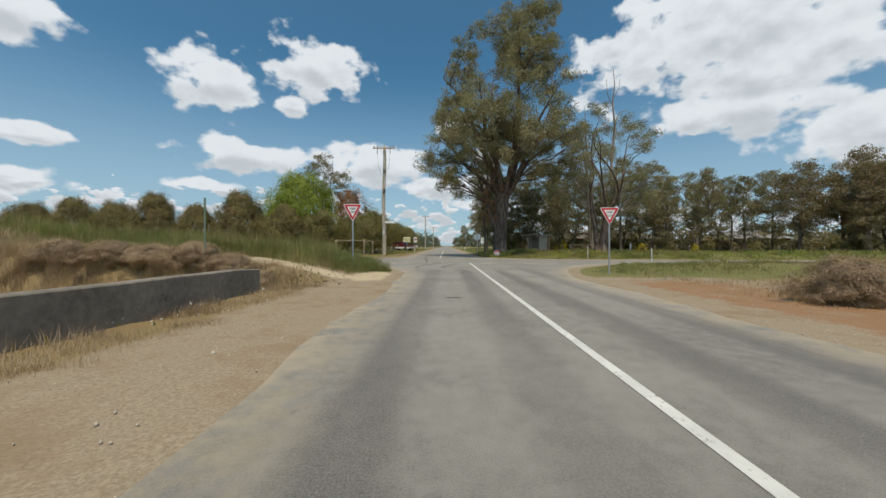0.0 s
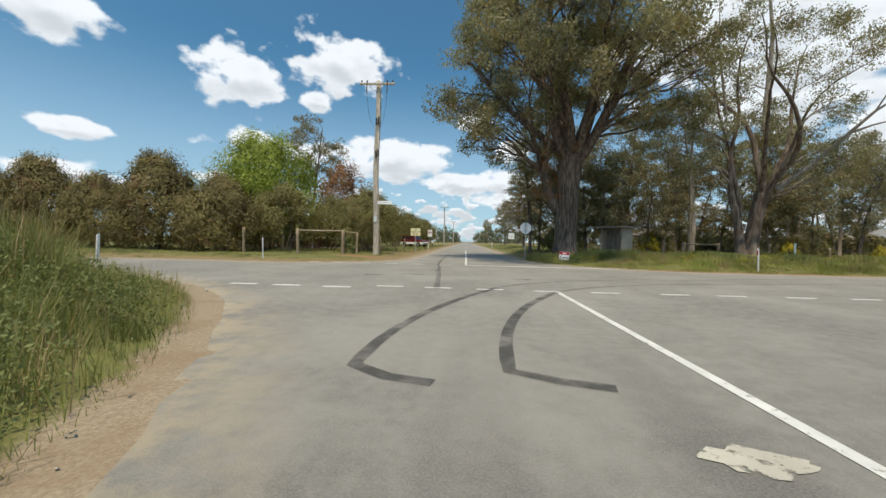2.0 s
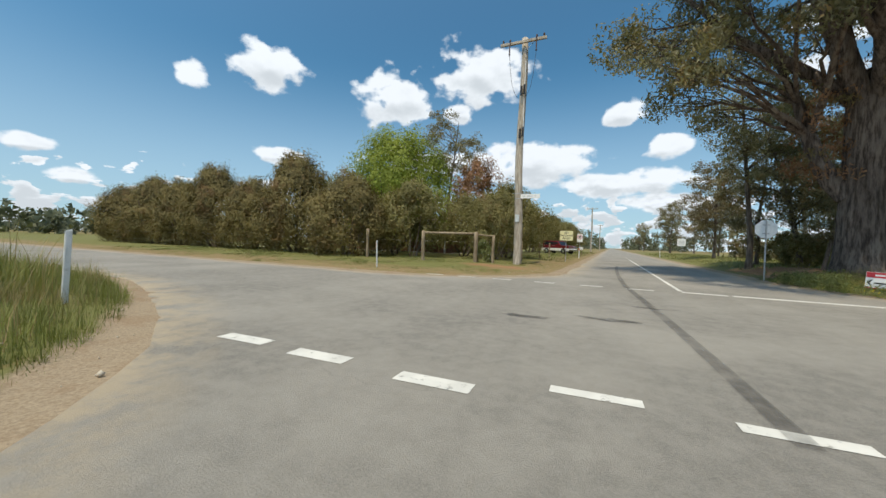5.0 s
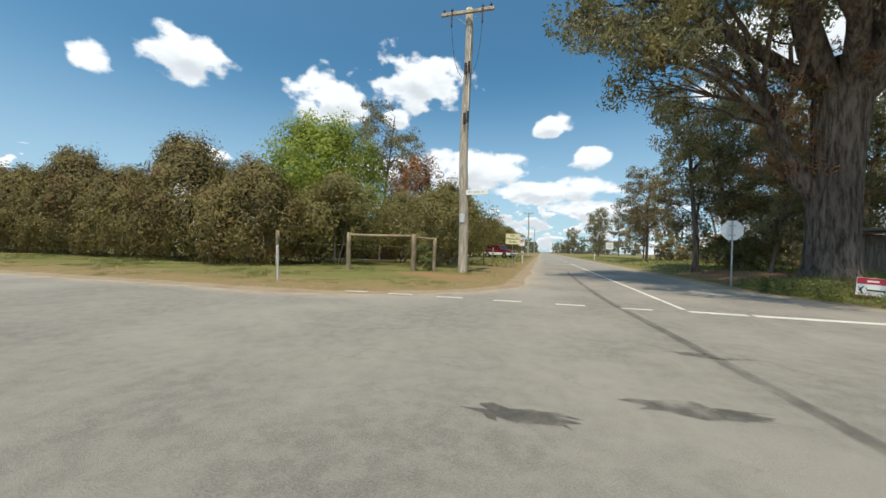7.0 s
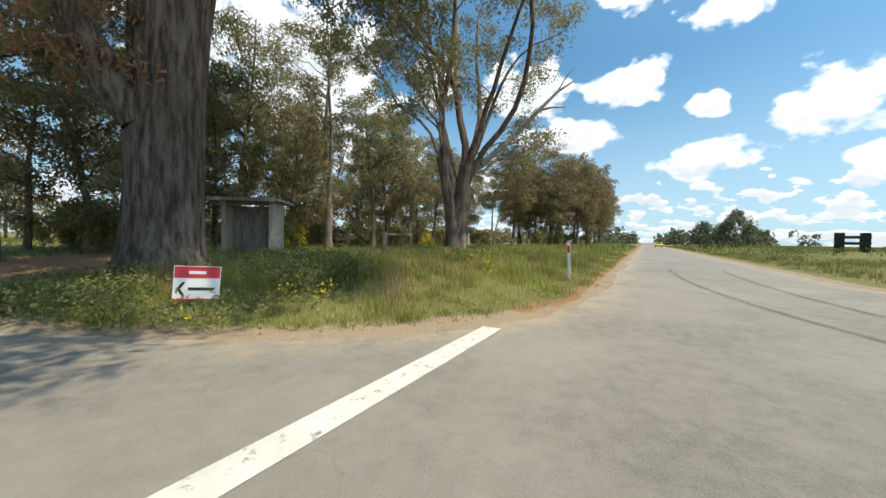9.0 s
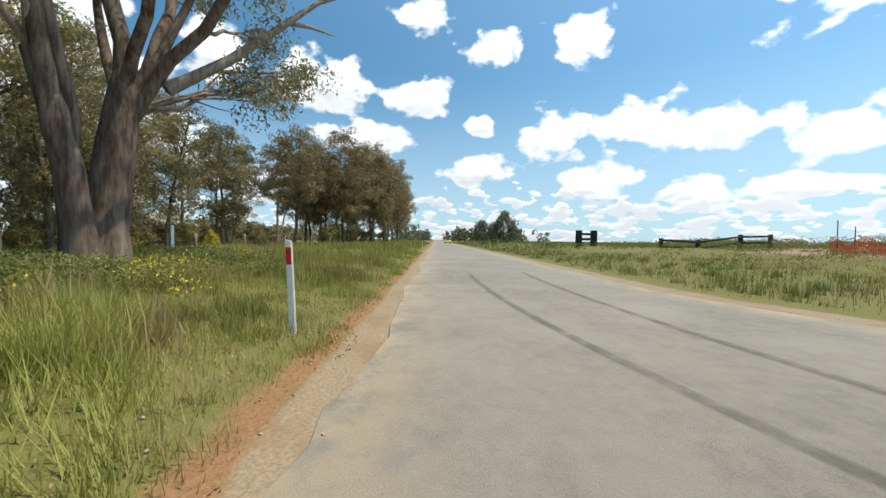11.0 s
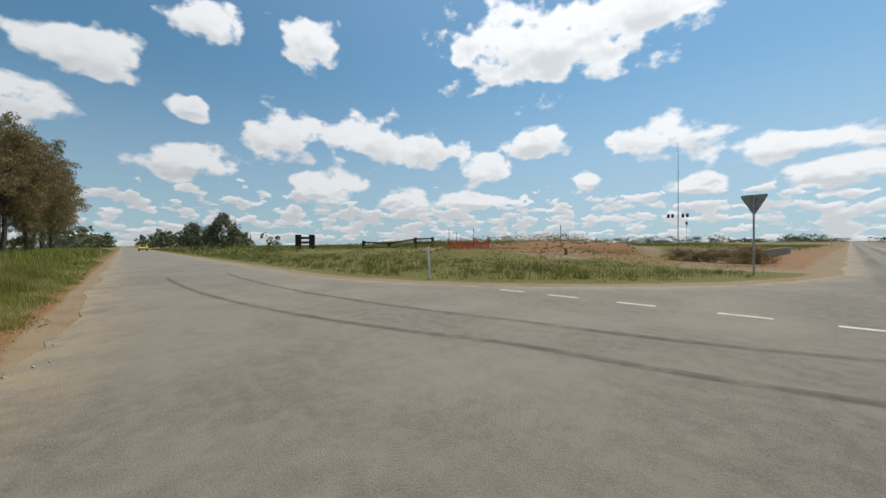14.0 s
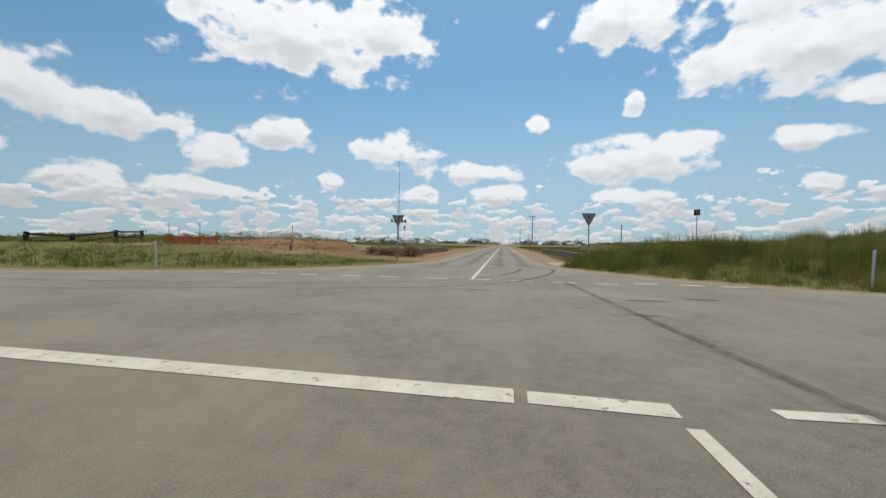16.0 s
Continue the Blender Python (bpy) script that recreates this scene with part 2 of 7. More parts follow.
def asphalt_material():
    mt, N, L, bs = nodes_of("worn_asphalt")
    grit = noise_at(N, L, 70, 5, 0.75)
    mottle = noise_at(N, L, 5.5, 6, 0.68)
    patch = noise_at(N, L, 0.35, 6, 0.66)
    long = noise_at(N, L, 0.5, 5, 0.6, (1.0, 0.12, 1))
    col = mixed(N, L, ranged(N, L, patch, 0.36, 0.64), (0.160, 0.149, 0.130), (0.272, 0.252, 0.217))
    col = mixed(N, L, ranged(N, L, long, 0.42, 0.7, 0, 0.5), col, (0.130, 0.121, 0.107))
    col = mixed(N, L, ranged(N, L, mottle, 0.36, 0.66, 0, 0.45), col, (0.315, 0.292, 0.252))
    # darker wheel paths polished into the lane
    tc = N.new("ShaderNodeTexCoord")
    sep = N.new("ShaderNodeSeparateXYZ")
    L.new(tc.outputs["Object"], sep.inputs[0])

    def m(op, p, q):
        n = N.new("ShaderNodeMath")
        n.operation = op
        for k, v in enumerate((p, q)):
            if isinstance(v, (int, float)):
                n.inputs[k].default_value = v
            else:
                L.new(v, n.inputs[k])
        return n.outputs[0]

    wear = None
    for cx in (-0.55, 0.85, 2.5, 3.8):
        w = ranged(N, L, m("ABSOLUTE", m("SUBTRACT", sep.outputs[0], cx), 0), 0.42, 0.12)
        wear = w if wear is None else m("MAXIMUM", wear, w)
    wear = m("MULTIPLY", wear, ranged(N, L, sep.outputs[1], 21.0, 15.0))
    wear = m("MULTIPLY", wear, ranged(N, L, long, 0.30, 0.62, 0.25, 0.8))
    col = mixed(N, L, wear, col, (0.085, 0.077, 0.070))
    # hairline cracks
    vo = N.new("ShaderNodeTexVoronoi")
    vo.feature = "DISTANCE_TO_EDGE"
    vo.inputs["Scale"].default_value = 0.55
    wob = N.new("ShaderNodeVectorMath")
    wob.operation = "MULTIPLY_ADD"
    nv = N.new("ShaderNodeTexNoise")
    nv.inputs["Scale"].default_value, nv.inputs["Detail"].default_value = 1.3, 6
    L.new(tc.outputs["Object"], nv.inputs["Vector"])
    L.new(nv.outputs["Color"], wob.inputs[0])
    wob.inputs[1].default_value = (1.1, 1.1, 0)
    L.new(tc.outputs["Object"], wob.inputs[2])
    L.new(wob.outputs[0], vo.inputs["Vector"])
    crack = m("MULTIPLY", ranged(N, L, vo.outputs["Distance"], 0.007, 0.001), ranged(N, L, patch, 0.53, 0.62))
    col = mixed(N, L, m("MULTIPLY", crack, 0.22), col, (0.05, 0.046, 0.042))
    col = mixed(N, L, ranged(N, L, grit, 0.34, 0.70, 0, 0.6), col, (0.315, 0.292, 0.255))
    edge = N.new("ShaderNodeAttribute")
    edge.attribute_name = "edge"
    dust = ranged(N, L, noise_at(N, L, 1.7, 6, 0.7), 0.36, 0.60)
    col = mixed(N, L, m("MULTIPLY", dust, edge.outputs["Fac"]), col, (0.39, 0.32, 0.225))
    L.new(col, bs.inputs["Base Color"])
    bs.inputs["Roughness"].default_value = 0.88
    bs.inputs["Specular IOR Level"].default_value = 0.3
    bumped(N, L, bs, grit, 1.0, 0.010)
    return mt


def ground_material():
    """Grass, dry grass, gravel and red earth, by the shares kept on the ground's points."""
    mt, N, L, bs = nodes_of("verge_earth")
    fine = noise_at(N, L, 34, 8, 0.78)
    broad = noise_at(N, L, 0.23, 5, 0.6)
    mid = noise_at(N, L, 1.6, 5, 0.6)
    green = mixed(N, L, ranged(N, L, fine, 0.3, 0.7), (0.095, 0.108, 0.033), (0.215, 0.205, 0.072))
    green = mixed(N, L, ranged(N, L, noise_at(N, L, 5.5, 6, 0.75), 0.52, 0.66, 0, 0.75), green, (0.17, 0.125, 0.06))
    green = mixed(N, L, ranged(N, L, broad, 0.4, 0.65, 0, 0.6), green, (0.17, 0.155, 0.06))
    straw = mixed(N, L, ranged(N, L, fine, 0.3, 0.7), (0.17, 0.115, 0.055), (0.30, 0.225, 0.115))
    grit = mixed(N, L, ranged(N, L, fine, 0.3, 0.72), (0.215, 0.162, 0.108), (0.39, 0.312, 0.215))
    grit = mixed(N, L, ranged(N, L, noise_at(N, L, 0.9, 7, 0.7), 0.47, 0.64, 0, 0.6), grit, (0.235, 0.155, 0.092))
    grit = mixed(N, L, ranged(N, L, noise_at(N, L, 90, 4, 0.7), 0.60, 0.70, 0, 0.7), grit, (0.15, 0.115, 0.085))
    red = mixed(N, L, ranged(N, L, fine, 0.3, 0.7), (0.19, 0.100, 0.050), (0.35, 0.205, 0.110))
    sand = mixed(N, L, ranged(N, L, fine, 0.3, 0.7), (0.37, 0.285, 0.175), (0.57, 0.475, 0.325))
    sand = mixed(N, L, ranged(N, L, noise_at(N, L, 3.2, 6, 0.7), 0.52, 0.66, 0, 0.6), sand, (0.33, 0.235, 0.135))

    def share(name, soft=0.5):
        a = N.new("ShaderNodeAttribute")
        a.attribute_name = name
        n = N.new("ShaderNodeMath")
        n.operation = "MULTIPLY_ADD"
        L.new(mid, n.inputs[0])
        n.inputs[1].default_value = soft
        L.new(a.outputs["Fac"], n.inputs[2])
        return ranged(N, L, n.outputs[0], 0.5 + soft * 0.28, 0.5 + soft * 0.72)

    col = mixed(N, L, share("dry"), green, straw)
    col = mixed(N, L, share("grit"), col, grit)
    col = mixed(N, L, share("red"), col, red)
    col = mixed(N, L, share("sand", 0.6), col, sand)
    L.new(col, bs.inputs["Base Color"])
    bs.inputs["Roughness"].default_value = 0.95
    bs.inputs["Specular IOR Level"].default_value = 0.15
    bumped(N, L, bs, fine, 0.35, 0.010)
    return mt


def worn_paint(name, colour, hold=0.45):
    """Road paint, rubbed away in flecks."""
    mt, N, L, bs = nodes_of(name)
    n = noise_at(N, L, 9, 7, 0.75)
    L.new(mixed(N, L, ranged(N, L, noise_at(N, L, 2.5, 4), 0.3, 0.7), colour, tuple(v * 0.8 for v in colour)), bs.inputs["Base Color"])
    bs.inputs["Roughness"].default_value = 0.7
    L.new(ranged(N, L, n, hold - 0.12, hold + 0.02), bs.inputs["Alpha"])
    return mt


def skid_material(name, least, most):
    mt, N, L, bs = nodes_of(name)
    bs.inputs["Base Color"].default_value = (0.035, 0.033, 0.032, 1)
    bs.inputs["Roughness"].default_value = 0.8
    L.new(ranged(N, L, noise_at(N, L, 2.2, 6, 0.7), 0.30, 0.62, least, most), bs.inputs["Alpha"])
    return mt


ASPHALT = asphalt_material()
EARTH = ground_material()
PAINT = worn_paint("white_road_paint", (0.68, 0.66, 0.60), 0.42)
PALE_DUST = worn_paint("pale_dried_dust", (0.50, 0.46, 0.37), 0.46)
RUBBER_MARK = skid_material("tyre_rubber_mark", 0.10, 0.56)
STAIN = skid_material("oily_stain", 0.0, 0.5)
RUBBER_FAINT = skid_material("faint_tyre_mark", 0.04, 0.34)
CONCRETE = surface("stained_concrete", (0.125, 0.105, 0.082), (0.27, 0.23, 0.18), 0.9, big=0.9, small=9, bump=0.01, bump_scale=22, stain=(0.10, 0.085, 0.07))
GALV = surface("galvanised_steel", (0.36, 0.37, 0.38), (0.52, 0.53, 0.54), 0.45, 0.8, big=2, small=30)
SIGN_WHITE = surface("white_sign_sheet", (0.74, 0.74, 0.73), (0.82, 0.82, 0.80), 0.45, big=1.5, small=8)
SIGN_RED = surface("red_sign_sheet", (0.48, 0.025, 0.035), (0.58, 0.04, 0.05), 0.45, big=2, small=9)
SIGN_YELLOW = surface("pale_yellow_sign_sheet", (0.70, 0.67, 0.38), (0.80, 0.77, 0.48), 0.5, big=2, small=9)
SIGN_BACK = surface("dull_aluminium_back", (0.34, 0.35, 0.36), (0.47, 0.48, 0.49), 0.5, 0.55, big=2, small=14)
BLACK = surface("black_paint", (0.015, 0.015, 0.016), (0.03, 0.03, 0.032), 0.5)
POST_WHITE = surface("white_post_paint", (0.66, 0.66, 0.64), (0.82, 0.82, 0.80), 0.5, big=3, small=20, stain=(0.45, 0.42, 0.36))
REFLECT_RED = surface("red_reflector", (0.50, 0.02, 0.02), (0.62, 0.04, 0.03), 0.25)
POLE_WOOD = bark_material("weathered_pole_timber", (0.28, 0.24, 0.19), (0.58, 0.52, 0.44), 0.012, 9)
RAIL_WOOD = bark_material("grey_fence_timber", (0.17, 0.13, 0.085), (0.36, 0.29, 0.20), 0.010, 14)
DARK_WOOD = bark_material("black_fence_timber", (0.02, 0.019, 0.018), (0.06, 0.055, 0.05), 0.010, 14)
PORCELAIN = surface("brown_porcelain", (0.07, 0.04, 0.03), (0.12, 0.07, 0.05), 0.2)
WIRE = surface("fence_wire", (0.20, 0.20, 0.20), (0.34, 0.33, 0.31), 0.5, 0.7)
BRICK = surface("red_brick", (0.17, 0.075, 0.045), (0.27, 0.125, 0.075), 0.9, big=1.2, small=14)
ROOF = surface("brown_roof_tiles", (0.09, 0.07, 0.055), (0.17, 0.13, 0.10), 0.85, big=0.7, small=8)
ROOF_TIN = surface("grey_tin_roof", (0.17, 0.165, 0.155), (0.27, 0.26, 0.245), 0.7, 0.0, big=0.9, small=10, stain=(0.14, 0.09, 0.06))
GLASS_DARK = surface("dark_window_glass", (0.015, 0.017, 0.02), (0.03, 0.033, 0.04), 0.08)
TYRE = surface("tyre_rubber", (0.015, 0.015, 0.015), (0.03, 0.03, 0.03), 0.85)
MAROON = surface("maroon_car_paint", (0.12, 0.012, 0.014), (0.16, 0.02, 0.022), 0.25)
CAR_WHITE = surface("white_car_paint", (0.72, 0.72, 0.70), (0.8, 0.8, 0.79), 0.25)
CAR_YELLOW = surface("yellow_car_paint", (0.66, 0.50, 0.03), (0.75, 0.58, 0.05), 0.25)
CHROME = surface("chrome", (0.55, 0.55, 0.55), (0.7, 0.7, 0.7), 0.15, 1.0)
NET = surface("orange_plastic_net", (0.70, 0.10, 0.02), (0.85, 0.16, 0.04), 0.5)
WATER = surface("muddy_water", (0.22, 0.12, 0.045), (0.30, 0.17, 0.07), 0.12, big=0.4, small=3, bump=0.004, bump_scale=6)
PETAL = surface("yellow_petals", (0.62, 0.46, 0.01), (0.80, 0.64, 0.03), 0.6)
PETAL_WHITE = surface("white_petals", (0.6, 0.6, 0.52), (0.75, 0.75, 0.68), 0.6)
CLOD = surface("brown_clods", (0.13, 0.085, 0.055), (0.30, 0.21, 0.14), 0.95, big=0.5, small=6, bump=0.01)
GREEN_STEEL = surface("faded_green_paint", (0.10, 0.15, 0.10), (0.19, 0.25, 0.17), 0.6)
STONE = surface("pale_stones", (0.34, 0.29, 0.22), (0.52, 0.46, 0.37), 0.9, small=25)

GRASS_GREEN = leaf_material("lush_grass", (0.070, 0.090, 0.022), (0.195, 0.212, 0.062), (0.27, 0.225, 0.11), 0.32)
GRASS_BROWN = leaf_material("brown_dry_grass", (0.19, 0.125, 0.08), (0.37, 0.275, 0.185), None, 0.3)
GRASS_DRY = leaf_material("dry_grass", (0.18, 0.125, 0.06), (0.33, 0.25, 0.135), None, 0.3)
GRASS_MIX = leaf_material("mixed_grass", (0.085, 0.102, 0.030), (0.205, 0.212, 0.075), (0.29, 0.24, 0.125), 0.24)
GRASS_SPRING = leaf_material("spring_grass", (0.105, 0.128, 0.030), (0.28, 0.292, 0.088), (0.35, 0.29, 0.14), 0.30)
WEED = leaf_material("weed_leaves", (0.085, 0.105, 0.036), (0.19, 0.205, 0.078), None, 0.35)
GUM = leaf_material("gum_leaves", (0.112, 0.108, 0.060), (0.275, 0.255, 0.158), (0.30, 0.22, 0.11), 0.36)
GUM_DARK = leaf_material("dark_gum_leaves", (0.098, 0.090, 0.052), (0.235, 0.208, 0.128), (0.26, 0.178, 0.09), 0.34)
GUM_BROWN = leaf_material("brownish_gum_leaves", (0.110, 0.090, 0.052), (0.25, 0.205, 0.126), (0.27, 0.168, 0.095), 0.33)
CONIFER = leaf_material("olive_conifer_needles", (0.080, 0.068, 0.028), (0.185, 0.150, 0.060), (0.19, 0.125, 0.055), 0.22)
FRESH = leaf_material("fresh_green_leaves", (0.12, 0.165, 0.024), (0.27, 0.31, 0.06), None, 0.4)
SHRUB = leaf_material("shrub_leaves", (0.125, 0.12, 0.045), (0.215, 0.19, 0.08), (0.22, 0.165, 0.075), 0.36)
RUST = leaf_material("reddish_leaves", (0.17, 0.085, 0.05), (0.31, 0.17, 0.10), (0.20, 0.16, 0.08), 0.35)
FAR_LEAF = leaf_material("far_tree_leaves", (0.075, 0.085, 0.055), (0.13, 0.14, 0.09), None, 0.2)
WATTLE = leaf_material("yellow_wattle", (0.25, 0.20, 0.02), (0.42, 0.34, 0.04), None, 0.3)
BARK_BIG = bark_material("furrowed_grey_bark", (0.052, 0.037, 0.029), (0.275, 0.218, 0.175), 0.10, 9)
BARK = bark_material("gum_bark", (0.07, 0.052, 0.04), (0.26, 0.215, 0.17), 0.03, 7)
BARK_STEM = bark_material("brown_grey_stem_bark", (0.07, 0.045, 0.034), (0.25, 0.205, 0.165), 0.03, 6)
BARK_PALE = bark_material("pale_gum_limbs", (0.15, 0.12, 0.095), (0.42, 0.36, 0.29), 0.015, 5)
DEADWOOD = bark_material("bleached_dead_wood", (0.18, 0.15, 0.13), (0.36, 0.32, 0.28), 0.01, 9)

# ---------------------------------------------------------------- mesh helpers


def part(name, bm, material, parent=None, label=""):
    me = bpy.data.meshes.new(name)
    bm.to_mesh(me)
    bm.free()
    me.materials.append(material)
    ob = new(name, me)
    if parent is not None:
        ob.parent = parent
    if label:
        ob["label"] = label
    return ob


def thing(name, m, label, category, group="", kind=""):
    ob = new(name)
    ob.matrix_world = m
    ob.empty_display_size = 0.2
    return tagged(ob, label, category, group, kind)


def box(bm, x0, x1, y0, y1, z0, z1, bevel=0.0):
    n = bmesh.ops.create_cube(bm, size=1)["verts"]
    for v in n:
        v.co = Vector(((x0 + x1) / 2 + v.co.x * (x1 - x0), (y0 + y1) / 2 + v.co.y * (y1 - y0), (z0 + z1) / 2 + v.co.z * (z1 - z0)))
    if bevel:
        es = list({e for v in n for e in v.link_edges})
        bmesh.ops.bevel(bm, geom=es, offset=bevel, segments=2, affect="EDGES", profile=0.6)
    return bm


def boxed(*a, bevel=0.0):
    return box(bmesh.new(), *a, bevel=bevel)


def rod(bm, p, q, r0, r1=None, sides=10):
    """A tapered round bar from p to q."""
    p, q = Vector(p), Vector(q)
    d = q - p
    m = Matrix.Translation((p + q) / 2) @ d.to_track_quat("Z", "Y").to_matrix().to_4x4()
    bmesh.ops.create_cone(bm, cap_ends=True, segments=sides, radius1=r0, radius2=r0 if r1 is None else r1, depth=d.length, matrix=m)
    return bm


def rodded(p, q, r0, r1=None, sides=10):
    return rod(bmesh.new(), p, q, r0, r1, sides)


def plate(points, y0, y1, bevel=0.0):
    """A flat plate: an outline in x and z, thick from y0 to y1."""
    bm = bmesh.new()
    f = bm.faces.new([bm.verts.new((x, y0, z)) for x, z in points])
    ex = bmesh.ops.extrude_face_region(bm, geom=[f])
    bmesh.ops.translate(bm, verts=[v for v in ex["geom"] if isinstance(v, bmesh.types.BMVert)], vec=(0, y1 - y0, 0))
    bmesh.ops.recalc_face_normals(bm, faces=bm.faces)
    return bm


def rounded(corners, r, n=5):
    """An outline with its corners rounded by radius r."""
    out = []
    k = len(corners)
    for i in range(k):
        a, b, c = (Vector(corners[(i + j) % k]) for j in (-1, 0, 1))
        u, w = (a - b).normalized(), (c - b).normalized()
        half = u.angle(w) / 2
        s = r / math.tan(half)
        o = b + (u + w).normalized() * (r / math.sin(half))
        p, q = b + u * s - o, b + w * s - o
        for j in range(n + 1):
            g = p.lerp(q, j / n).normalized() * r
            out.append(tuple(o + g))
    return out


def lettering(name, text, size, m, material, parent, label="", wide=1.0):
    cu = bpy.data.curves.new(name, "FONT")
    cu.body, cu.size, cu.align_x, cu.align_y, cu.extrude, cu.offset = text, size, "CENTER", "CENTER", 0.001, size * 0.018
    cu.resolution_u = 2
    tmp = bpy.data.objects.new(name, cu)
    me = bpy.data.meshes.new_from_object(tmp)
    bpy.data.objects.remove(tmp)
    me.transform(m @ Matrix.Diagonal((wide, 1, 1, 1)))
    me.materials.clear()
    me.materials.append(material)
    ob = new(name, me)
    ob.parent = parent
    if label:
        ob["label"] = label
    return ob


def mesh_of(name, verts, faces, material, smooth=False):
    """A mesh from arrays: faces all of one size."""
    me = bpy.data.meshes.new(name)
    verts, faces = np.asarray(verts, np.float32), np.asarray(faces, np.int32)
    k = faces.shape[1]
    me.vertices.add(len(verts))
    me.vertices.foreach_set("co", verts.ravel())
    me.loops.add(faces.size)
    me.loops.foreach_set("vertex_index", faces.ravel())
    me.polygons.add(len(faces))
    me.polygons.foreach_set("loop_start", np.arange(0, faces.size, k, dtype=np.int32))
    me.polygons.foreach_set("loop_total", np.full(len(faces), k, np.int32))
    if smooth:
        me.polygons.foreach_set("use_smooth", np.ones(len(faces), bool))
    me.update(calc_edges=True)
    me.validate()
    me.materials.append(material)
    return me


# ---------------------------------------------------------------- lie of the land
SOUTH, NORTH, CROSS = (-1.6, 4.7), (-4.1, 3.1), (26.0, 31.9)   # edges of the sealed roads
FLARE = {"sw": 13.3, "se": 14.0, "nw": 6.0, "ne": 7.5}


def ease(a, b, v):
    t = np.clip((np.asarray(v, float) - a) / (b - a), 0, 1)
    return t * t * (3 - 2 * t)


def from_road(x, y):
    """Distance outside the edge of the seal, negative on it."""
    x, y = np.asarray(x, float), np.asarray(y, float)
    cross = np.abs(y - (CROSS[0] + CROSS[1]) / 2) - (CROSS[1] - CROSS[0]) / 2
    mid = (CROSS[0] + CROSS[1]) / 2
    south = y < mid
    lo = np.where(south, SOUTH[0], NORTH[0])
    hi = np.where(south, SOUTH[1], NORTH[1])
    road = np.maximum(lo - x, x - hi)
    west = x < (lo + hi) / 2
    r = np.where(south, np.where(west, FLARE["sw"], FLARE["se"]), np.where(west, FLARE["nw"], FLARE["ne"]))
    ua, ub = np.maximum(r - road, 0), np.maximum(r - cross, 0)
    return np.maximum(r, np.minimum(road, cross)) - np.hypot(ua, ub)


def ripple(x, y, s, seed=0.0):
    """A cheap smooth unevenness between -1 and 1."""
    return (np.sin(x * s + 1.3 + seed) * np.cos(y * s * 1.17 + 0.4 + seed * 2) + np.sin(x * s * 2.3 - y * s * 1.9 + seed) * 0.5) / 1.5


def height(x, y):
    x, y = np.asarray(x, float), np.asarray(y, float)
    d = from_road(x, y)
    z = -0.035 + 0.04 * ease(-0.45, 0.25, d) + 0.02 * ease(0.3, 1.5, d) + 0.03 * ripple(x, y, 0.9) * ease(0.5, 3, d)
    # grassed bank south-west of the crossing
    sw = ease(-2.2, -7.5, x) * ease(25.5, 19.5, y) * ease(9.2, 12.0, y) * ease(0.2, 3.2, d)
    z = z + sw * (0.82 + 0.12 * ripple(x, y, 0.35) + 0.6 * ease(-11, -17, x))
    z = z + 1.3 * ease(-14.5, -17.5, x) * ease(12.0, 9.0, y) * ease(-60, -40, y)
    # channel on both sides of the culvert
    z = z - 1.35 * ease(-4.75, -5.3, x) * ease(-15.2, -13.5, x) * ease(10.6, 9.0, y) * ease(-18, -15, y)
    z = z - 1.35 * ease(8.35, 8.9, x) * ease(19, 17.5, x) * ease(7.6, 6.4, y) * ease(-18, -15, y)
    # scraped earth south-east
    se = ease(8.0, 22.0, x) * ease(24.5, 15.0, y) * ease(-70, -50, y) * ease(0.2, 4.0, d)
    z = z + se * (0.62 + 0.10 * ripple(x, y, 0.5) + 0.05 * ripple(x, y, 1.9, 2.0))
    z = z + 0.60 * np.exp(-(((x - 27) / 10) ** 2 + ((y + 3) / 7) ** 2)) * (1 + 0.25 * ripple(x, y, 1.3)) + 0.35 * np.exp(-(((x - 17) / 5) ** 2 + ((y - 3) / 6) ** 2))
    # verge under the tall gums
    ne = ease(0.4, 4.5, d) * (x > 2) * (y > 31)
    z = z + ne * (0.38 + 0.06 * ripple(x, y, 0.6))
    nw = ease(0.4, 6, d) * (x < -3) * (y > 31)
    z = z + nw * 0.10
    return z


def spaced(stops):
    """Coordinates along one axis: (from, to, step) stretches joined, then growing steps outwards."""
    a, b, step = stops
    core = list(np.arange(a, b + 1e-6, step))
    s, lo = step, a
    left = []
    while lo > -3200:
        s *= 1.13
        lo -= s
        left.append(lo)
    s, hi = step, b
    right = []
    while hi < 3200:
        s *= 1.13
        hi += s
        right.append(hi)
    return np.array(left[::-1] + core + right)


def red_heap(x, y):
    """The bare red soil scraped up before the many-stemmed gum."""
    return np.exp(-(((x - 15.6) / 1.0) ** 2 + ((y - 36.5) / 0.7) ** 2)) + 0.8 * np.exp(-(((x - 13.3) / 0.6) ** 2 + ((y - 36.5) / 0.45) ** 2))


def sandy(x, y):
    """The pale washed sand at the foot of the south-west bank."""
    bank = np.exp(-(((x + 5.4) / 2.7) ** 4 + ((y - 12.2) / 0.85) ** 2))
    foot = np.exp(-(((x + 2.75) / 0.75) ** 2 + ((y - 13.4) / 2.3) ** 4))
    return np.maximum(bank, 0.9 * foot)


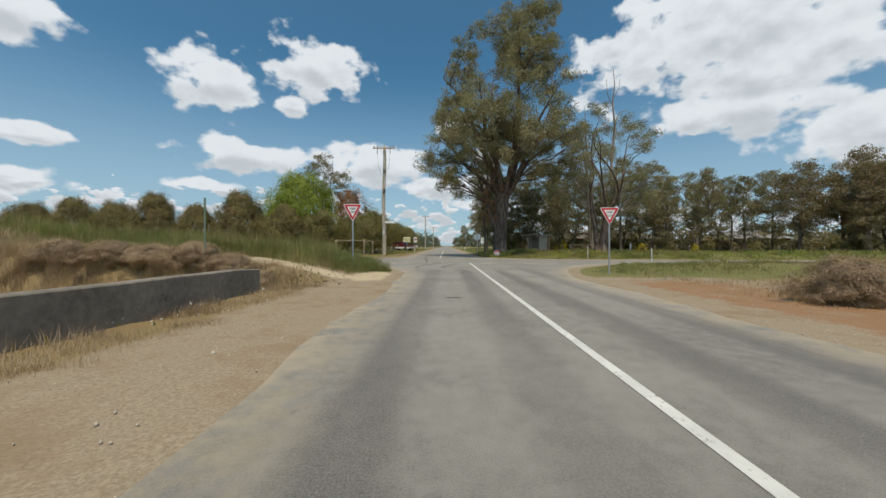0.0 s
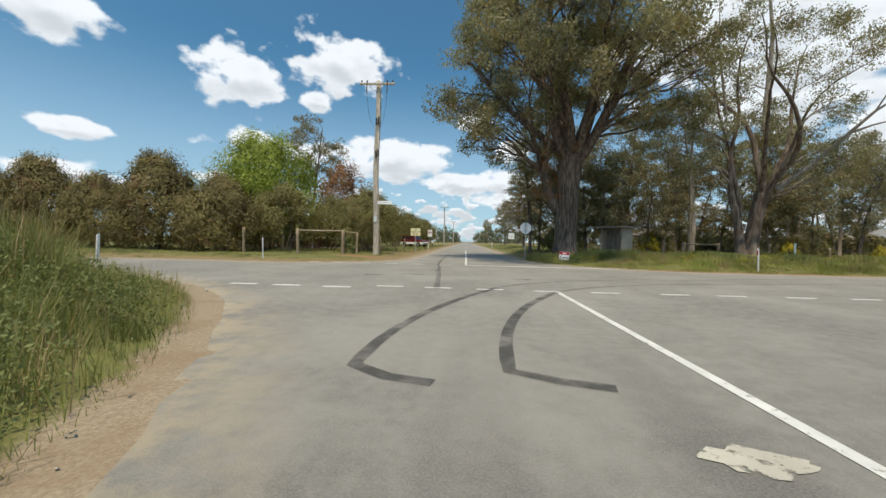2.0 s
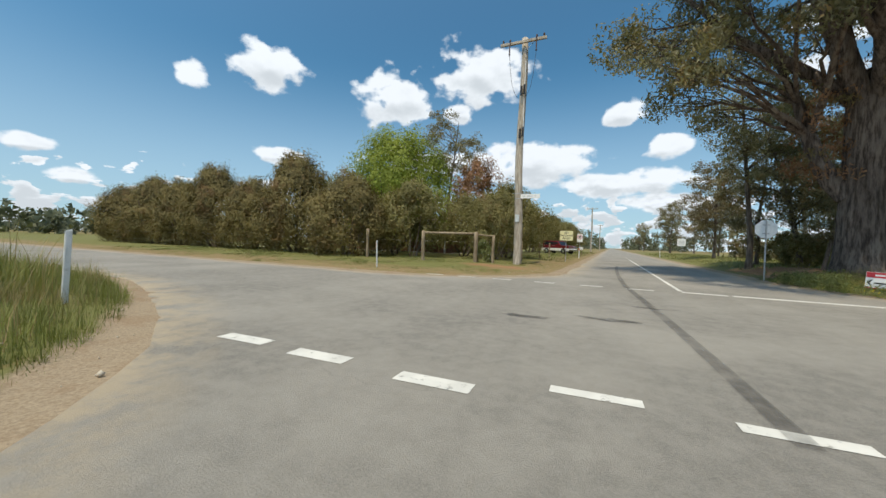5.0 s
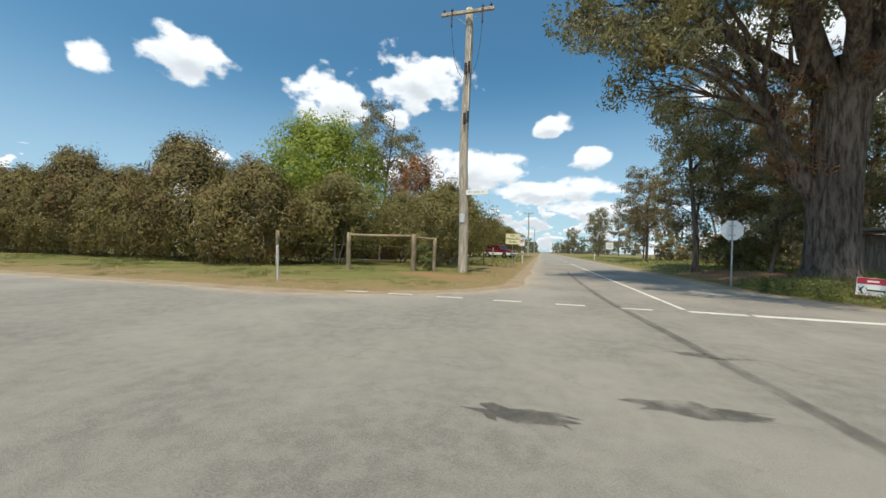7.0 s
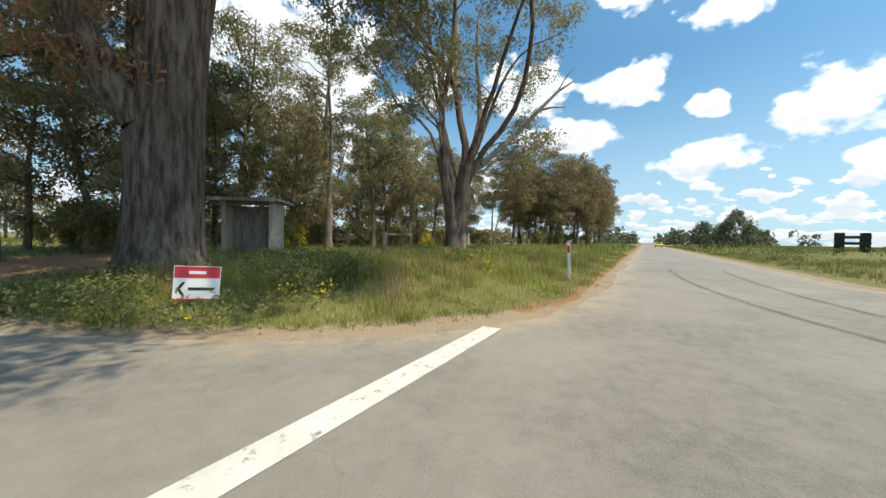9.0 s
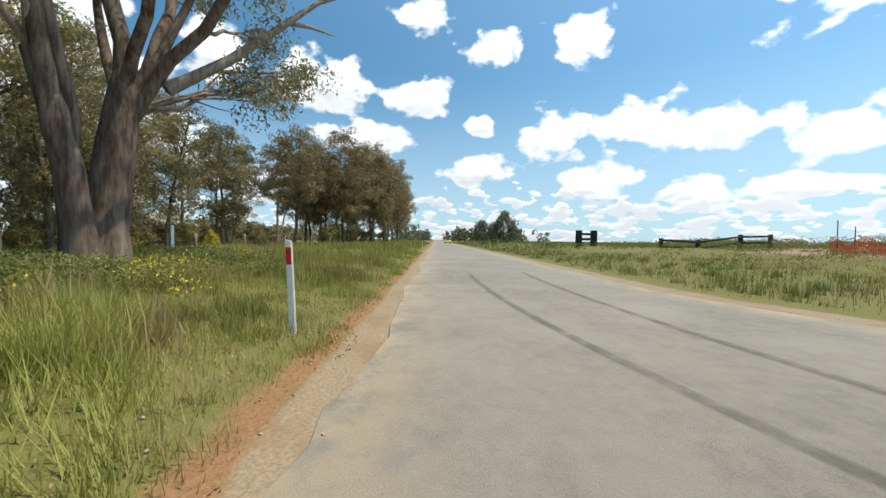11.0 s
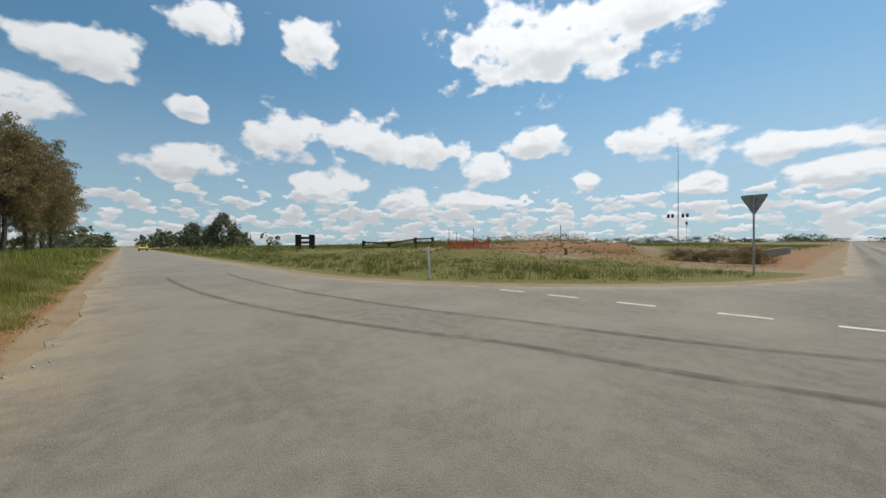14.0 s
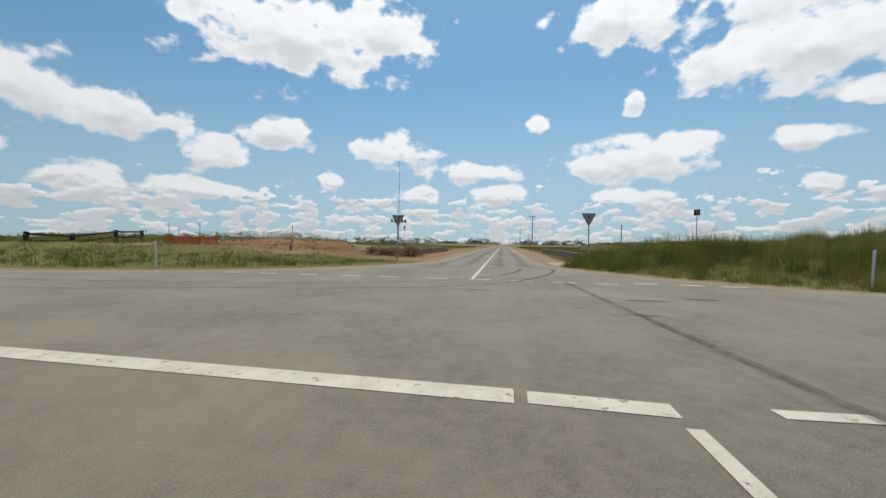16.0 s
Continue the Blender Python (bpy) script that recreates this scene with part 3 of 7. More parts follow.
def build_ground():
    gx, gy = spaced((-24, 32, 0.4)), spaced((-8, 52, 0.4))
    X, Y = np.meshgrid(gx, gy)
    # a little scatter, so that no rows show
    rs = np.random.RandomState(5)
    inner = (X > -24) & (X < 32) & (Y > -8) & (Y < 52)
    X = X + inner * rs.uniform(-0.1, 0.1, X.shape)
    Y = Y + inner * rs.uniform(-0.1, 0.1, Y.shape)
    Z = height(X, Y) + inner * rs.uniform(-0.012, 0.012, X.shape)
    nx, ny = len(gx), len(gy)
    i = np.arange(nx * ny).reshape(ny, nx)
    faces = np.stack([i[:-1, :-1], i[:-1, 1:], i[1:, 1:], i[1:, :-1]], -1).reshape(-1, 4)
    me = mesh_of("ground", np.stack([X, Y, Z], -1).reshape(-1, 3), faces, EARTH, True)
    x, y = X.ravel(), Y.ravel()
    d = from_road(x, y)
    grit = 0.95 * ease(1.15, 0.1, d)
    grit = grit * (1 - 0.62 * (x > 8) * (y > 31) * ease(0.25, 0.6, d))
    south = (y < 18) & (y > -40)
    grit = np.maximum(grit, 0.9 * south * ease(2.8, 1.4, d) * (x < 1) * ease(17, 14, y))
    grit = np.maximum(grit, 0.85 * np.exp(-(((x + 4.2) / 1.8) ** 2 + ((y - 13.0) / 2.2) ** 2)))
    grit = np.maximum(grit, 0.75 * south * ease(9, 3, d) * (x > 4) * ease(15.5, 12, y))
    grit = np.maximum(grit, 0.7 * ease(10, 16, x) * ease(41, 30, x) * ease(17, 12, y) * ease(-25, -8, y))
    dry = 0.25 + 0.55 * (y < 12) * (np.abs(x) < 16) + 0.12 * ease(8, 16, x) * (y < 25)
    dry = np.maximum(dry, 0.56 * (x < -3) * (y > 32) * ease(7.0, 2.0, d))
    dry = np.maximum(dry, 0.3 + 0.22 * ease(60, 200, np.hypot(x, y)))
    red = 0.68 * ease(1.15, 0.45, d) * ease(0.0, 0.4, d) * (x > 8) * (y > 31)
    red = np.maximum(red, 0.56 * south * ease(7, 3.0, d) * ease(0.2, 1.2, d) * np.where(x < 1, 0.62, ease(14.5, 11, y)))
    red = np.maximum(red, 0.64 * np.exp(-(((x - 22) / 13) ** 4 + ((y - 2) / 13) ** 4)))
    red = np.maximum(red, 0.40 * (x < -3) * (y > 32) * ease(3.2, 0.8, d) * ease(0.1, 0.8, d))
    red = np.maximum(red, 0.62 * np.exp(-(((x + 7.5) / 3.2) ** 2 + ((y - 38.6) / 2.2) ** 2)))
    red = np.maximum(red, 0.60 * (x > 4) * (x < 12) * (y > 38) * (y < 50))
    red = np.maximum(red, 0.85 * red_heap(x, y))
    sand = 0.95 * sandy(x, y)
    for name, v in (("grit", grit), ("dry", dry), ("red", red), ("sand", sand)):
        at = me.attributes.new(name, "FLOAT", "POINT")
        at.data.foreach_set("value", v.astype(np.float32))
    tagged(new("ground", me), "grassy verges and bare reddish earth around the crossing", "ground", kind="structure")


build_ground()


def fillet(cx, cy, r, a0, a1, n=26):
    return [(cx + r * math.cos(radians(a0 + (a1 - a0) * i / n)), cy + r * math.sin(radians(a0 + (a1 - a0) * i / n))) for i in range(n + 1)]


def edge_line(p, q, step=0.6):
    p, q = Vector(p), Vector(q)
    n = max(1, int((q - p).length / step))
    return [tuple(p.lerp(q, i / n)) for i in range(n)]


def build_road():
    (s0, s1), (n0, n1), (c0, c1) = SOUTH, NORTH, CROSS
    a, b, c, e = FLARE["sw"], FLARE["nw"], FLARE["ne"], FLARE["se"]
    line = [(s0, -1500), (s0, -60)] + edge_line((s0, -20), (s0, c0 - a)) + fillet(s0 - a, c0 - a, a, 0, 90)
    line += edge_line((s0 - a - 0.5, c0), (-60, c0)) + [(-1500, c0), (-1500, c1)] + edge_line((-60, c1), (n0 - b, c1))
    line += fillet(n0 - b, c1 + b, b, -90, 0) + edge_line((n0, c1 + b + 0.5), (n0, 90)) + [(n0, 1500), (n1, 1500)]
    line += edge_line((n1, 90), (n1, c1 + c)) + fillet(n1 + c, c1 + c, c, 180, 270) + edge_line((n1 + c + 0.5, c1), (70, c1))
    line += [(1500, c1), (1500, c0)] + edge_line((70, c0), (s1 + e, c0)) + fillet(s1 + e, c0 - e, e, 90, 180)
    line += edge_line((s1, c0 - e - 0.5), (s1, -20)) + [(s1, -60), (s1, -1500)]
    rs = random.Random(3)
    pts = []
    for x, y in line:
        near = abs(x) < 80 and -30 < y < 95
        k = 0.05 if near else 0
        pts.append(Vector((x + k * rs.uniform(-1, 1) + near * 0.10 * math.sin(y * 0.9), y + k * rs.uniform(-1, 1) + near * 0.10 * math.sin(x * 0.8), 0)))
    # inner rows carry the worn edge strip
    inner = []
    k = len(pts)
    for i in range(k):
        t = Vector(line[(i + 1) % k]) - Vector(line[i - 1])
        n = Vector((t.y, -t.x)).normalized()
        inner.append(Vector((*(Vector(line[i]) + n * 0.9), 0)))
    bm = bmesh.new()
    lay = bm.verts.layers.float.new("edge")
    ov = [bm.verts.new(p) for p in pts]
    iv = [bm.verts.new(p + Vector((0, 0, 0.012))) for p in inner]
    # the broken edge slopes down into the shoulder
    sv = [bm.verts.new(p - (q - p) * 0.16 + Vector((0, 0, -0.13))) for p, q in zip(pts, inner)]
    for v in ov + sv:
        v[lay] = 1.0
    for i in range(k):
        bm.faces.new((sv[i], sv[(i + 1) % k], ov[(i + 1) % k], ov[i]))
        bm.faces.new((ov[i], ov[(i + 1) % k], iv[(i + 1) % k], iv[i]))
    for t in tessellate_polygon([inner]):
        try:
            bm.faces.new([iv[j] for j in t])
        except ValueError:
            pass
    for f in list(bm.faces):
        f.normal_update()
        if f.normal.z < 0:
            f.normal_flip()
    road = part("road", bm, ASPHALT)
    tagged(road, "worn grey asphalt crossroads with dusty broken edges", "road", kind="structure")


build_road()


# ---------------------------------------------------------------- paint and tyre marks on the road
def strip(points, width, z=0.017):
    """A flat ribbon along a line of points on the road, tapered at its ends if width is a pair."""
    bm = bmesh.new()
    k = len(points)
    row = []
    for i, p in enumerate(points):
        a, b = Vector(points[max(i - 1, 0)]), Vector(points[min(i + 1, k - 1)])
        t = (b - a).normalized()
        n = Vector((-t.y, t.x))
        w = width if not callable(width) else width(i / (k - 1))
        p = Vector(p)
        row.append((bm.verts.new((*(p + n * w / 2), z)), bm.verts.new((*(p - n * w / 2), z))))
    for i in range(k - 1):
        bm.faces.new((row[i][0], row[i][1], row[i + 1][1], row[i + 1][0]))
    bmesh.ops.recalc_face_normals(bm, faces=bm.faces)
    for f in bm.faces:
        if f.normal.z < 0:
            f.normal_flip()
    return bm


def marking(name, bm, material, label, group=""):
    return tagged(part(name, bm, material), label, "road marking", group, kind="structure")


marking("centre_line", strip([(1.55, y) for y in np.arange(-60, 24.2, 2)], 0.11), PAINT, "solid white centre line painted on worn asphalt")
for y0 in np.arange(-180, -62, 12):
    marking("centre_dash", strip([(1.55, y0), (1.55, y0 + 3)], 0.11), PAINT, "short white centre dash on the straight road", "centre dashes")
marking("centre_line_far", strip([(-0.6 - 0.002 * max(0, y - 40), y) for y in np.arange(33.1, 64, 2)], 0.11), PAINT, "solid white centre line leading into the far road")
for y0 in np.arange(70, 230, 12):
    marking("centre_dash", strip([(-0.65, y0), (-0.65, y0 + 3)], 0.11), PAINT, "short white centre dash on the straight road", "centre dashes")
for x0 in (-6.35, -5.25, -4.0, -2.8, -1.6, -0.35, 1.0, 2.35, 3.95, 5.25, 6.8, 8.25, 9.55):
    y0 = 24.05 + 0.03 * abs(x0 - 1.5)
    marking("give_way_dash", strip([(x0, y0 - (0.4 if x0 < -3 else 0)), (x0 + 0.66, y0 + 0.03 - (0.4 if x0 < -3 else 0))], 0.20 if x0 < -3 else 0.14), PAINT, "worn white give-way dash across the lane mouth", "give-way dashes")
for x0 in (-8.35, -7.15, -5.9, -4.55, -3.2, -1.9):
    marking("give_way_dash", strip([(x0, 32.72), (x0 + 0.62, 32.76)], 0.14), PAINT, "worn white give-way dash across the lane mouth", "give-way dashes")
marking("stop_line", strip([(-0.6, 32.85), (0.4, 32.82)], 0.22), PAINT, "worn white stop line across the far lane", "stop lines")
marking("stop_line", strip([(0.5, 32.82), (3, 32.8), (6.6, 32.78)], 0.26), PAINT, "worn white stop line across the far lane", "stop lines")


def bow(p, c, q, n=16):
    p, c, q = Vector(p), Vector(c), Vector(q)
    return [tuple(p * (1 - t) ** 2 + c * 2 * t * (1 - t) + q * t * t) for t in (i / n for i in range(n + 1))]


SKIDS = [
    ([(-0.85, 18.25), (-1.25, 18.35)] + bow((-1.6, 18.6), (-1.65, 20.9), (0.2, 24.5)), 0.15),
    ([(0.6, 18.3), (0.2, 18.4)] + bow((-0.2, 18.6), (-0.15, 21.2), (1.5, 23.9)), 0.15),
    (bow((0.25, 24.6), (2.2, 27.2), (6.9, 27.95)) + bow((7.2, 28.03), (12.0, 30.2), (20.5, 30.1)), 0.14),
    (bow((1.55, 24.0), (3.6, 26.2), (7.5, 26.9)) + bow((7.8, 26.97), (13.0, 28.6), (21.5, 28.1)), 0.14),
    (bow((-1.3, 24.0), (-1.5, 28), (-1.95, 33.2)) + bow((-1.97, 33.5), (-2.2, 40), (-2.0, 47)), 0.15),
]
for i, (pts, w) in enumerate(SKIDS):
    marking("skid_mark", strip(pts, w, 0.021 + 0.001 * i), RUBBER_MARK if i < 2 else RUBBER_FAINT, "dark curved tyre skid mark on the asphalt", "skid marks")
for x, y, a, b in ((-2.3, 27.5, 0.6, 0.16), (-1.6, 29.2, 0.5, 0.13), (-3.6, 27.0, 0.5, 0.16), (1.2, 26.7, 0.5, 0.14), (0.2, 7.9, 0.3, 0.12)):
    bm = bmesh.new()
    rr = random.Random(int(x * 10 + y))
    bm.faces.new([bm.verts.new((x + a * math.cos(g) * rr.uniform(0.45, 1.15), y + b * math.sin(g) * rr.uniform(0.45, 1.15), 0.019)) for g in (i * math.tau / 26 for i in range(26))])
    marking("oil_stain", bm, STAIN, "dark oily stain on the asphalt", "oil stains")


for x, y, a, b in ((0.09, 16.3, 0.20, 0.14), (0.96, 17.4, 0.28, 0.16), (0.45, 15.5, 0.16, 0.07)):
    bm = bmesh.new()
    rr = random.Random(int(x * 10 + y))
    bm.faces.new([bm.verts.new((x + a * math.cos(g) * rr.uniform(0.6, 1.1), y + b * math.sin(g) * rr.uniform(0.6, 1.1), 0.019)) for g in (i * math.tau / 22 for i in range(22))])
    marking("pale_patch", bm, PALE_DUST, "pale dried patch spilt on the asphalt", "pale patches")


# ---------------------------------------------------------------- signs
def on_ground(x, y, turn=0.0, lean=0.0):
    return pose(x, y, float(height(x, y)) - 0.02, lean, 0, turn)


FACE = Matrix.Rotation(math.pi / 2, 4, "X")        # lettering upright, facing -y


def give_way_sign(x, y, tip, turn, lean, label):
    t = thing("give_way_sign", on_ground(x, y, turn, lean), label, "road sign", "give-way signs")
    base = float(height(x, y)) - 0.02
    tip -= base
    w, h = 0.40, 0.70
    part("post", rodded((0, 0.03, -0.4), (0, 0.03, tip + h - 0.05), 0.031), GALV, t, "galvanised steel tube post")
    panel = part("panel", plate(rounded([(0, tip - 0.03), (w, tip + h), (-w, tip + h)], 0.05), -0.006, 0), SIGN_WHITE, t, "white triangular panel with dull metal back")
    part("panel_back", plate(rounded([(0, tip - 0.03), (w, tip + h), (-w, tip + h)], 0.05), 0.002, 0.005), SIGN_BACK, t, "dull aluminium back")
    # red border: an outer and an inner triangle joined by faces
    bm = bmesh.new()
    o = rounded([(0, tip + 0.005), (w - 0.035, tip + h - 0.02), (-w + 0.035, tip + h - 0.02)], 0.035)
    i = rounded([(0, tip + 0.165), (w - 0.175, tip + h - 0.10), (-w + 0.175, tip + h - 0.10)], 0.012)
    ov = [bm.verts.new((a, -0.010, b)) for a, b in o]
    iv = [bm.verts.new((a, -0.010, b)) for a, b in i]
    for k in range(len(ov)):
        bm.faces.new((ov[k], ov[(k + 1) % len(ov)], iv[(k + 1) % len(ov)], iv[k]))
    bmesh.ops.recalc_face_normals(bm, faces=bm.faces)
    part("border", bm, SIGN_RED, panel, "red border")
    lettering("word", "GIVE", 0.135, Matrix.Translation((0, -0.011, tip + h - 0.20)) @ FACE, BLACK, panel, "black lettering", 0.95)
    lettering("word", "WAY", 0.125, Matrix.Translation((0, -0.011, tip + h - 0.34)) @ FACE, BLACK, panel, "black lettering", 0.9)
    for z in (tip + 0.24, tip + h - 0.12):
        part("bracket", boxed(-0.10, 0.10, 0.005, 0.028, z - 0.02, z + 0.02, bevel=0.004), GALV, t)
    return t


give_way_sign(-3.93, 15.1, 2.18, 3, 0.6, "red and white give way sign on a post in grass")
give_way_sign(6.72, 14.95, 2.06, -4, -0.8, "red and white give way sign by bare earth")


def stop_sign():
    t = thing("stop_sign", on_ground(3.45, 40.6, 180), "octagonal stop sign seen from its pale metal back", "road sign")
    zc, r = 2.18, 0.40
    octo = [(r * math.cos(radians(22.5 + 45 * i)), zc + r * math.sin(radians(22.5 + 45 * i))) for i in range(8)]
    part("post", rodded((0, 0.03, -0.4), (0, 0.03, zc + 0.36), 0.031), GALV, t, "galvanised steel tube post")
    panel = part("panel", plate(rounded(octo, 0.03, 2), -0.006, 0), SIGN_RED, t)
    part("panel_back", plate(rounded(octo, 0.03, 2), 0.002, 0.005), surface("pale_metal_back", (0.62, 0.64, 0.65), (0.76, 0.78, 0.78), 0.5, 0.1, big=3, small=12), t, "pale grey metal back")
    lettering("word", "STOP", 0.24, Matrix.Translation((0, -0.009, zc)) @ FACE, SIGN_WHITE, panel, "white lettering")
    for z in (zc - 0.18, zc + 0.18):
        part("bracket", boxed(-0.12, 0.12, 0.005, 0.028, z - 0.02, z + 0.02, bevel=0.004), GALV, t)


stop_sign()


def board_sign(name, x, y, w, h, zc, material, label, turn=0.0, post=GALV):
    t = thing(name, on_ground(x, y, turn), label, "road sign")
    part("post", rodded((0, 0.035, -0.3), (0, 0.035, zc + h / 2 - 0.03), 0.03), post, t)
    p = part("panel", plate(rounded([(-w / 2, zc - h / 2), (w / 2, zc - h / 2), (w / 2, zc + h / 2), (-w / 2, zc + h / 2)], 0.05), -0.006, 0.004), material, t)
    for z in (zc - h * 0.3, zc + h * 0.3):
        part("bracket", boxed(-0.12, 0.12, 0.005, 0.03, z - 0.02, z + 0.02, bevel=0.004), GALV, t)
    return t, p


t, p = board_sign("no_through_road_sign", -5.5, 50.0, 0.95, 0.72, 1.98, SIGN_YELLOW, "pale yellow no through road sign on a steel post", 0)
for i, w in enumerate(("NO", "THROUGH", "ROAD")):
    lettering("word", w, 0.19, Matrix.Translation((0, -0.008, 2.20 - 0.215 * i)) @ FACE, BLACK, p, "black lettering")
t, p = board_sign("speed_sign", -5.7, 65.8, 0.6, 0.95, 2.2, SIGN_WHITE, "white speed sign with a red ring on a steel post", 0)
bm = bmesh.new()
n = 24
ring = [[bm.verts.new((r * math.cos(i * math.tau / n), -0.009, 2.3 + r * math.sin(i * math.tau / n))) for i in range(n)] for r in (0.25, 0.19)]
for i in range(n):
    bm.faces.new((ring[0][i], ring[0][(i + 1) % n], ring[1][(i + 1) % n], ring[1][i]))
bmesh.ops.recalc_face_normals(bm, faces=bm.faces)
part("ring", bm, SIGN_RED, p, "red ring")
part("bar", boxed(-0.11, 0.11, -0.009, -0.006, 2.22, 2.38), BLACK, p)
t, p = board_sign("roadside_notice", 12.0, 118.0, 1.6, 1.6, 2.6, SIGN_WHITE, "small white notice board far along the road", 0)
for i in range(3):
    part("bar", boxed(-0.6, 0.6, -0.010, -0.006, 2.2 + 0.32 * i, 2.32 + 0.32 * i), GALV, p)


def estate_sign():
    t = thing("estate_sign", pose(5.1, 36.9, 0.18, -4, 3, -36) @ Matrix.Diagonal((0.9, 0.9, 0.92, 1)), "small red and white property sign staked in weeds", "sign board")
    part("stake", boxed(-0.02, 0.02, 0.012, 0.045, -0.5, 0.66, bevel=0.004), RAIL_WOOD, t, "wooden stake")
    p = part("panel", boxed(-0.33, 0.33, 0, 0.012, 0.0, 0.55, bevel=0.003), SIGN_WHITE, t)
    part("header", boxed(-0.32, 0.32, -0.006, -0.001, 0.36, 0.54), SIGN_RED, p, "red header band")
    part("bar", boxed(-0.12, 0.12, -0.010, -0.006, 0.42, 0.47), SIGN_WHITE, p)
    part("bar", boxed(-0.12, 0.25, -0.006, -0.001, 0.16, 0.205), BLACK, p, "grey bar of illegible writing")
    part("edge", boxed(-0.33, 0.33, -0.005, -0.001, 0.0, 0.025), SIGN_RED, p, "red edge")
    part("arrow", plate([(-0.28, 0.18), (-0.20, 0.29), (-0.16, 0.29), (-0.23, 0.18), (-0.16, 0.07), (-0.20, 0.07)], -0.006, -0.001), BLACK, p, "black chevron")


estate_sign()


# ---------------------------------------------------------------- guide posts
def guide_post_parts():
    t = thing("guide_post", Matrix(), "white roadside guide post with a reflector", "guide post", "guide posts")
    bm = bmesh.new()
    box(bm, -0.04, 0.04, -0.016, 0.016, -0.3, 1.10)
    bmesh.ops.bevel(bm, geom=list(bm.edges), offset=0.008, segments=2, affect="EDGES")
    for v in bm.verts:
        if v.co.z > 1.0:
            v.co.z -= (v.co.x + 0.05) * 0.35
    part("post", bm, POST_WHITE, t)
    part("reflector", boxed(-0.033, 0.033, -0.022, -0.014, 0.80, 1.00, bevel=0.003), REFLECT_RED, t, "red reflector")
    part("reflector", boxed(-0.030, 0.030, 0.014, 0.020, 0.86, 0.98, bevel=0.003), SIGN_WHITE, t, "white reflector")
    return t


post = guide_post_parts()
POSTS = [(-9.6, 23.65, -90, -2, 0.0), (-11.25, 33.75, -90, 3, 0.0), (12.83, 32.9, -90, -3, 0.0), (13.5, 23.87, 90, 3, -0.05),
         (-5.3, 60.0, 0, 0, 0.0), (4.3, 84.0, 180, 2, 0.0), (-2.9, -46.0, 0, 2, 0.0), (6.3, -44.0, 180, -2, 0.0), (60.0, 33.1, -90, 0, 0.0)]
for i, (x, y, turn, lean, dz) in enumerate(POSTS):
    m = pose(x, y, float(height(x, y)) + dz, 0, lean, turn)
    if i == 0:
        post.matrix_world = m
    else:
        copy_thing(post, m)


# ---------------------------------------------------------------- power poles
def pole_mesh(h, r0, r1, seed):
    bm = bmesh.new()
    n, k = 14, 16
    rr = random.Random(seed)
    rings = []
    for j in range(k + 1):
        z = -0.8 + (h + 0.8) * j / k
        r = r0 + (r1 - r0) * j / k
        ox, oy = 0.05 * math.sin(j * 0.55 + seed), 0.04 * math.cos(j * 0.4 + seed)
        rings.append([bm.verts.new((ox + r * (1 + rr.uniform(-0.05, 0.05)) * math.cos(i * math.tau / n), oy + r * (1 + rr.uniform(-0.05, 0.05)) * math.sin(i * math.tau / n), z)) for i in range(n)])
    for a, b in zip(rings, rings[1:]):
        for i in range(n):
            f = bm.faces.new((a[i], a[(i + 1) % n], b[(i + 1) % n], b[i]))
            f.smooth = True
    bm.faces.new(rings[-1])
    return bm


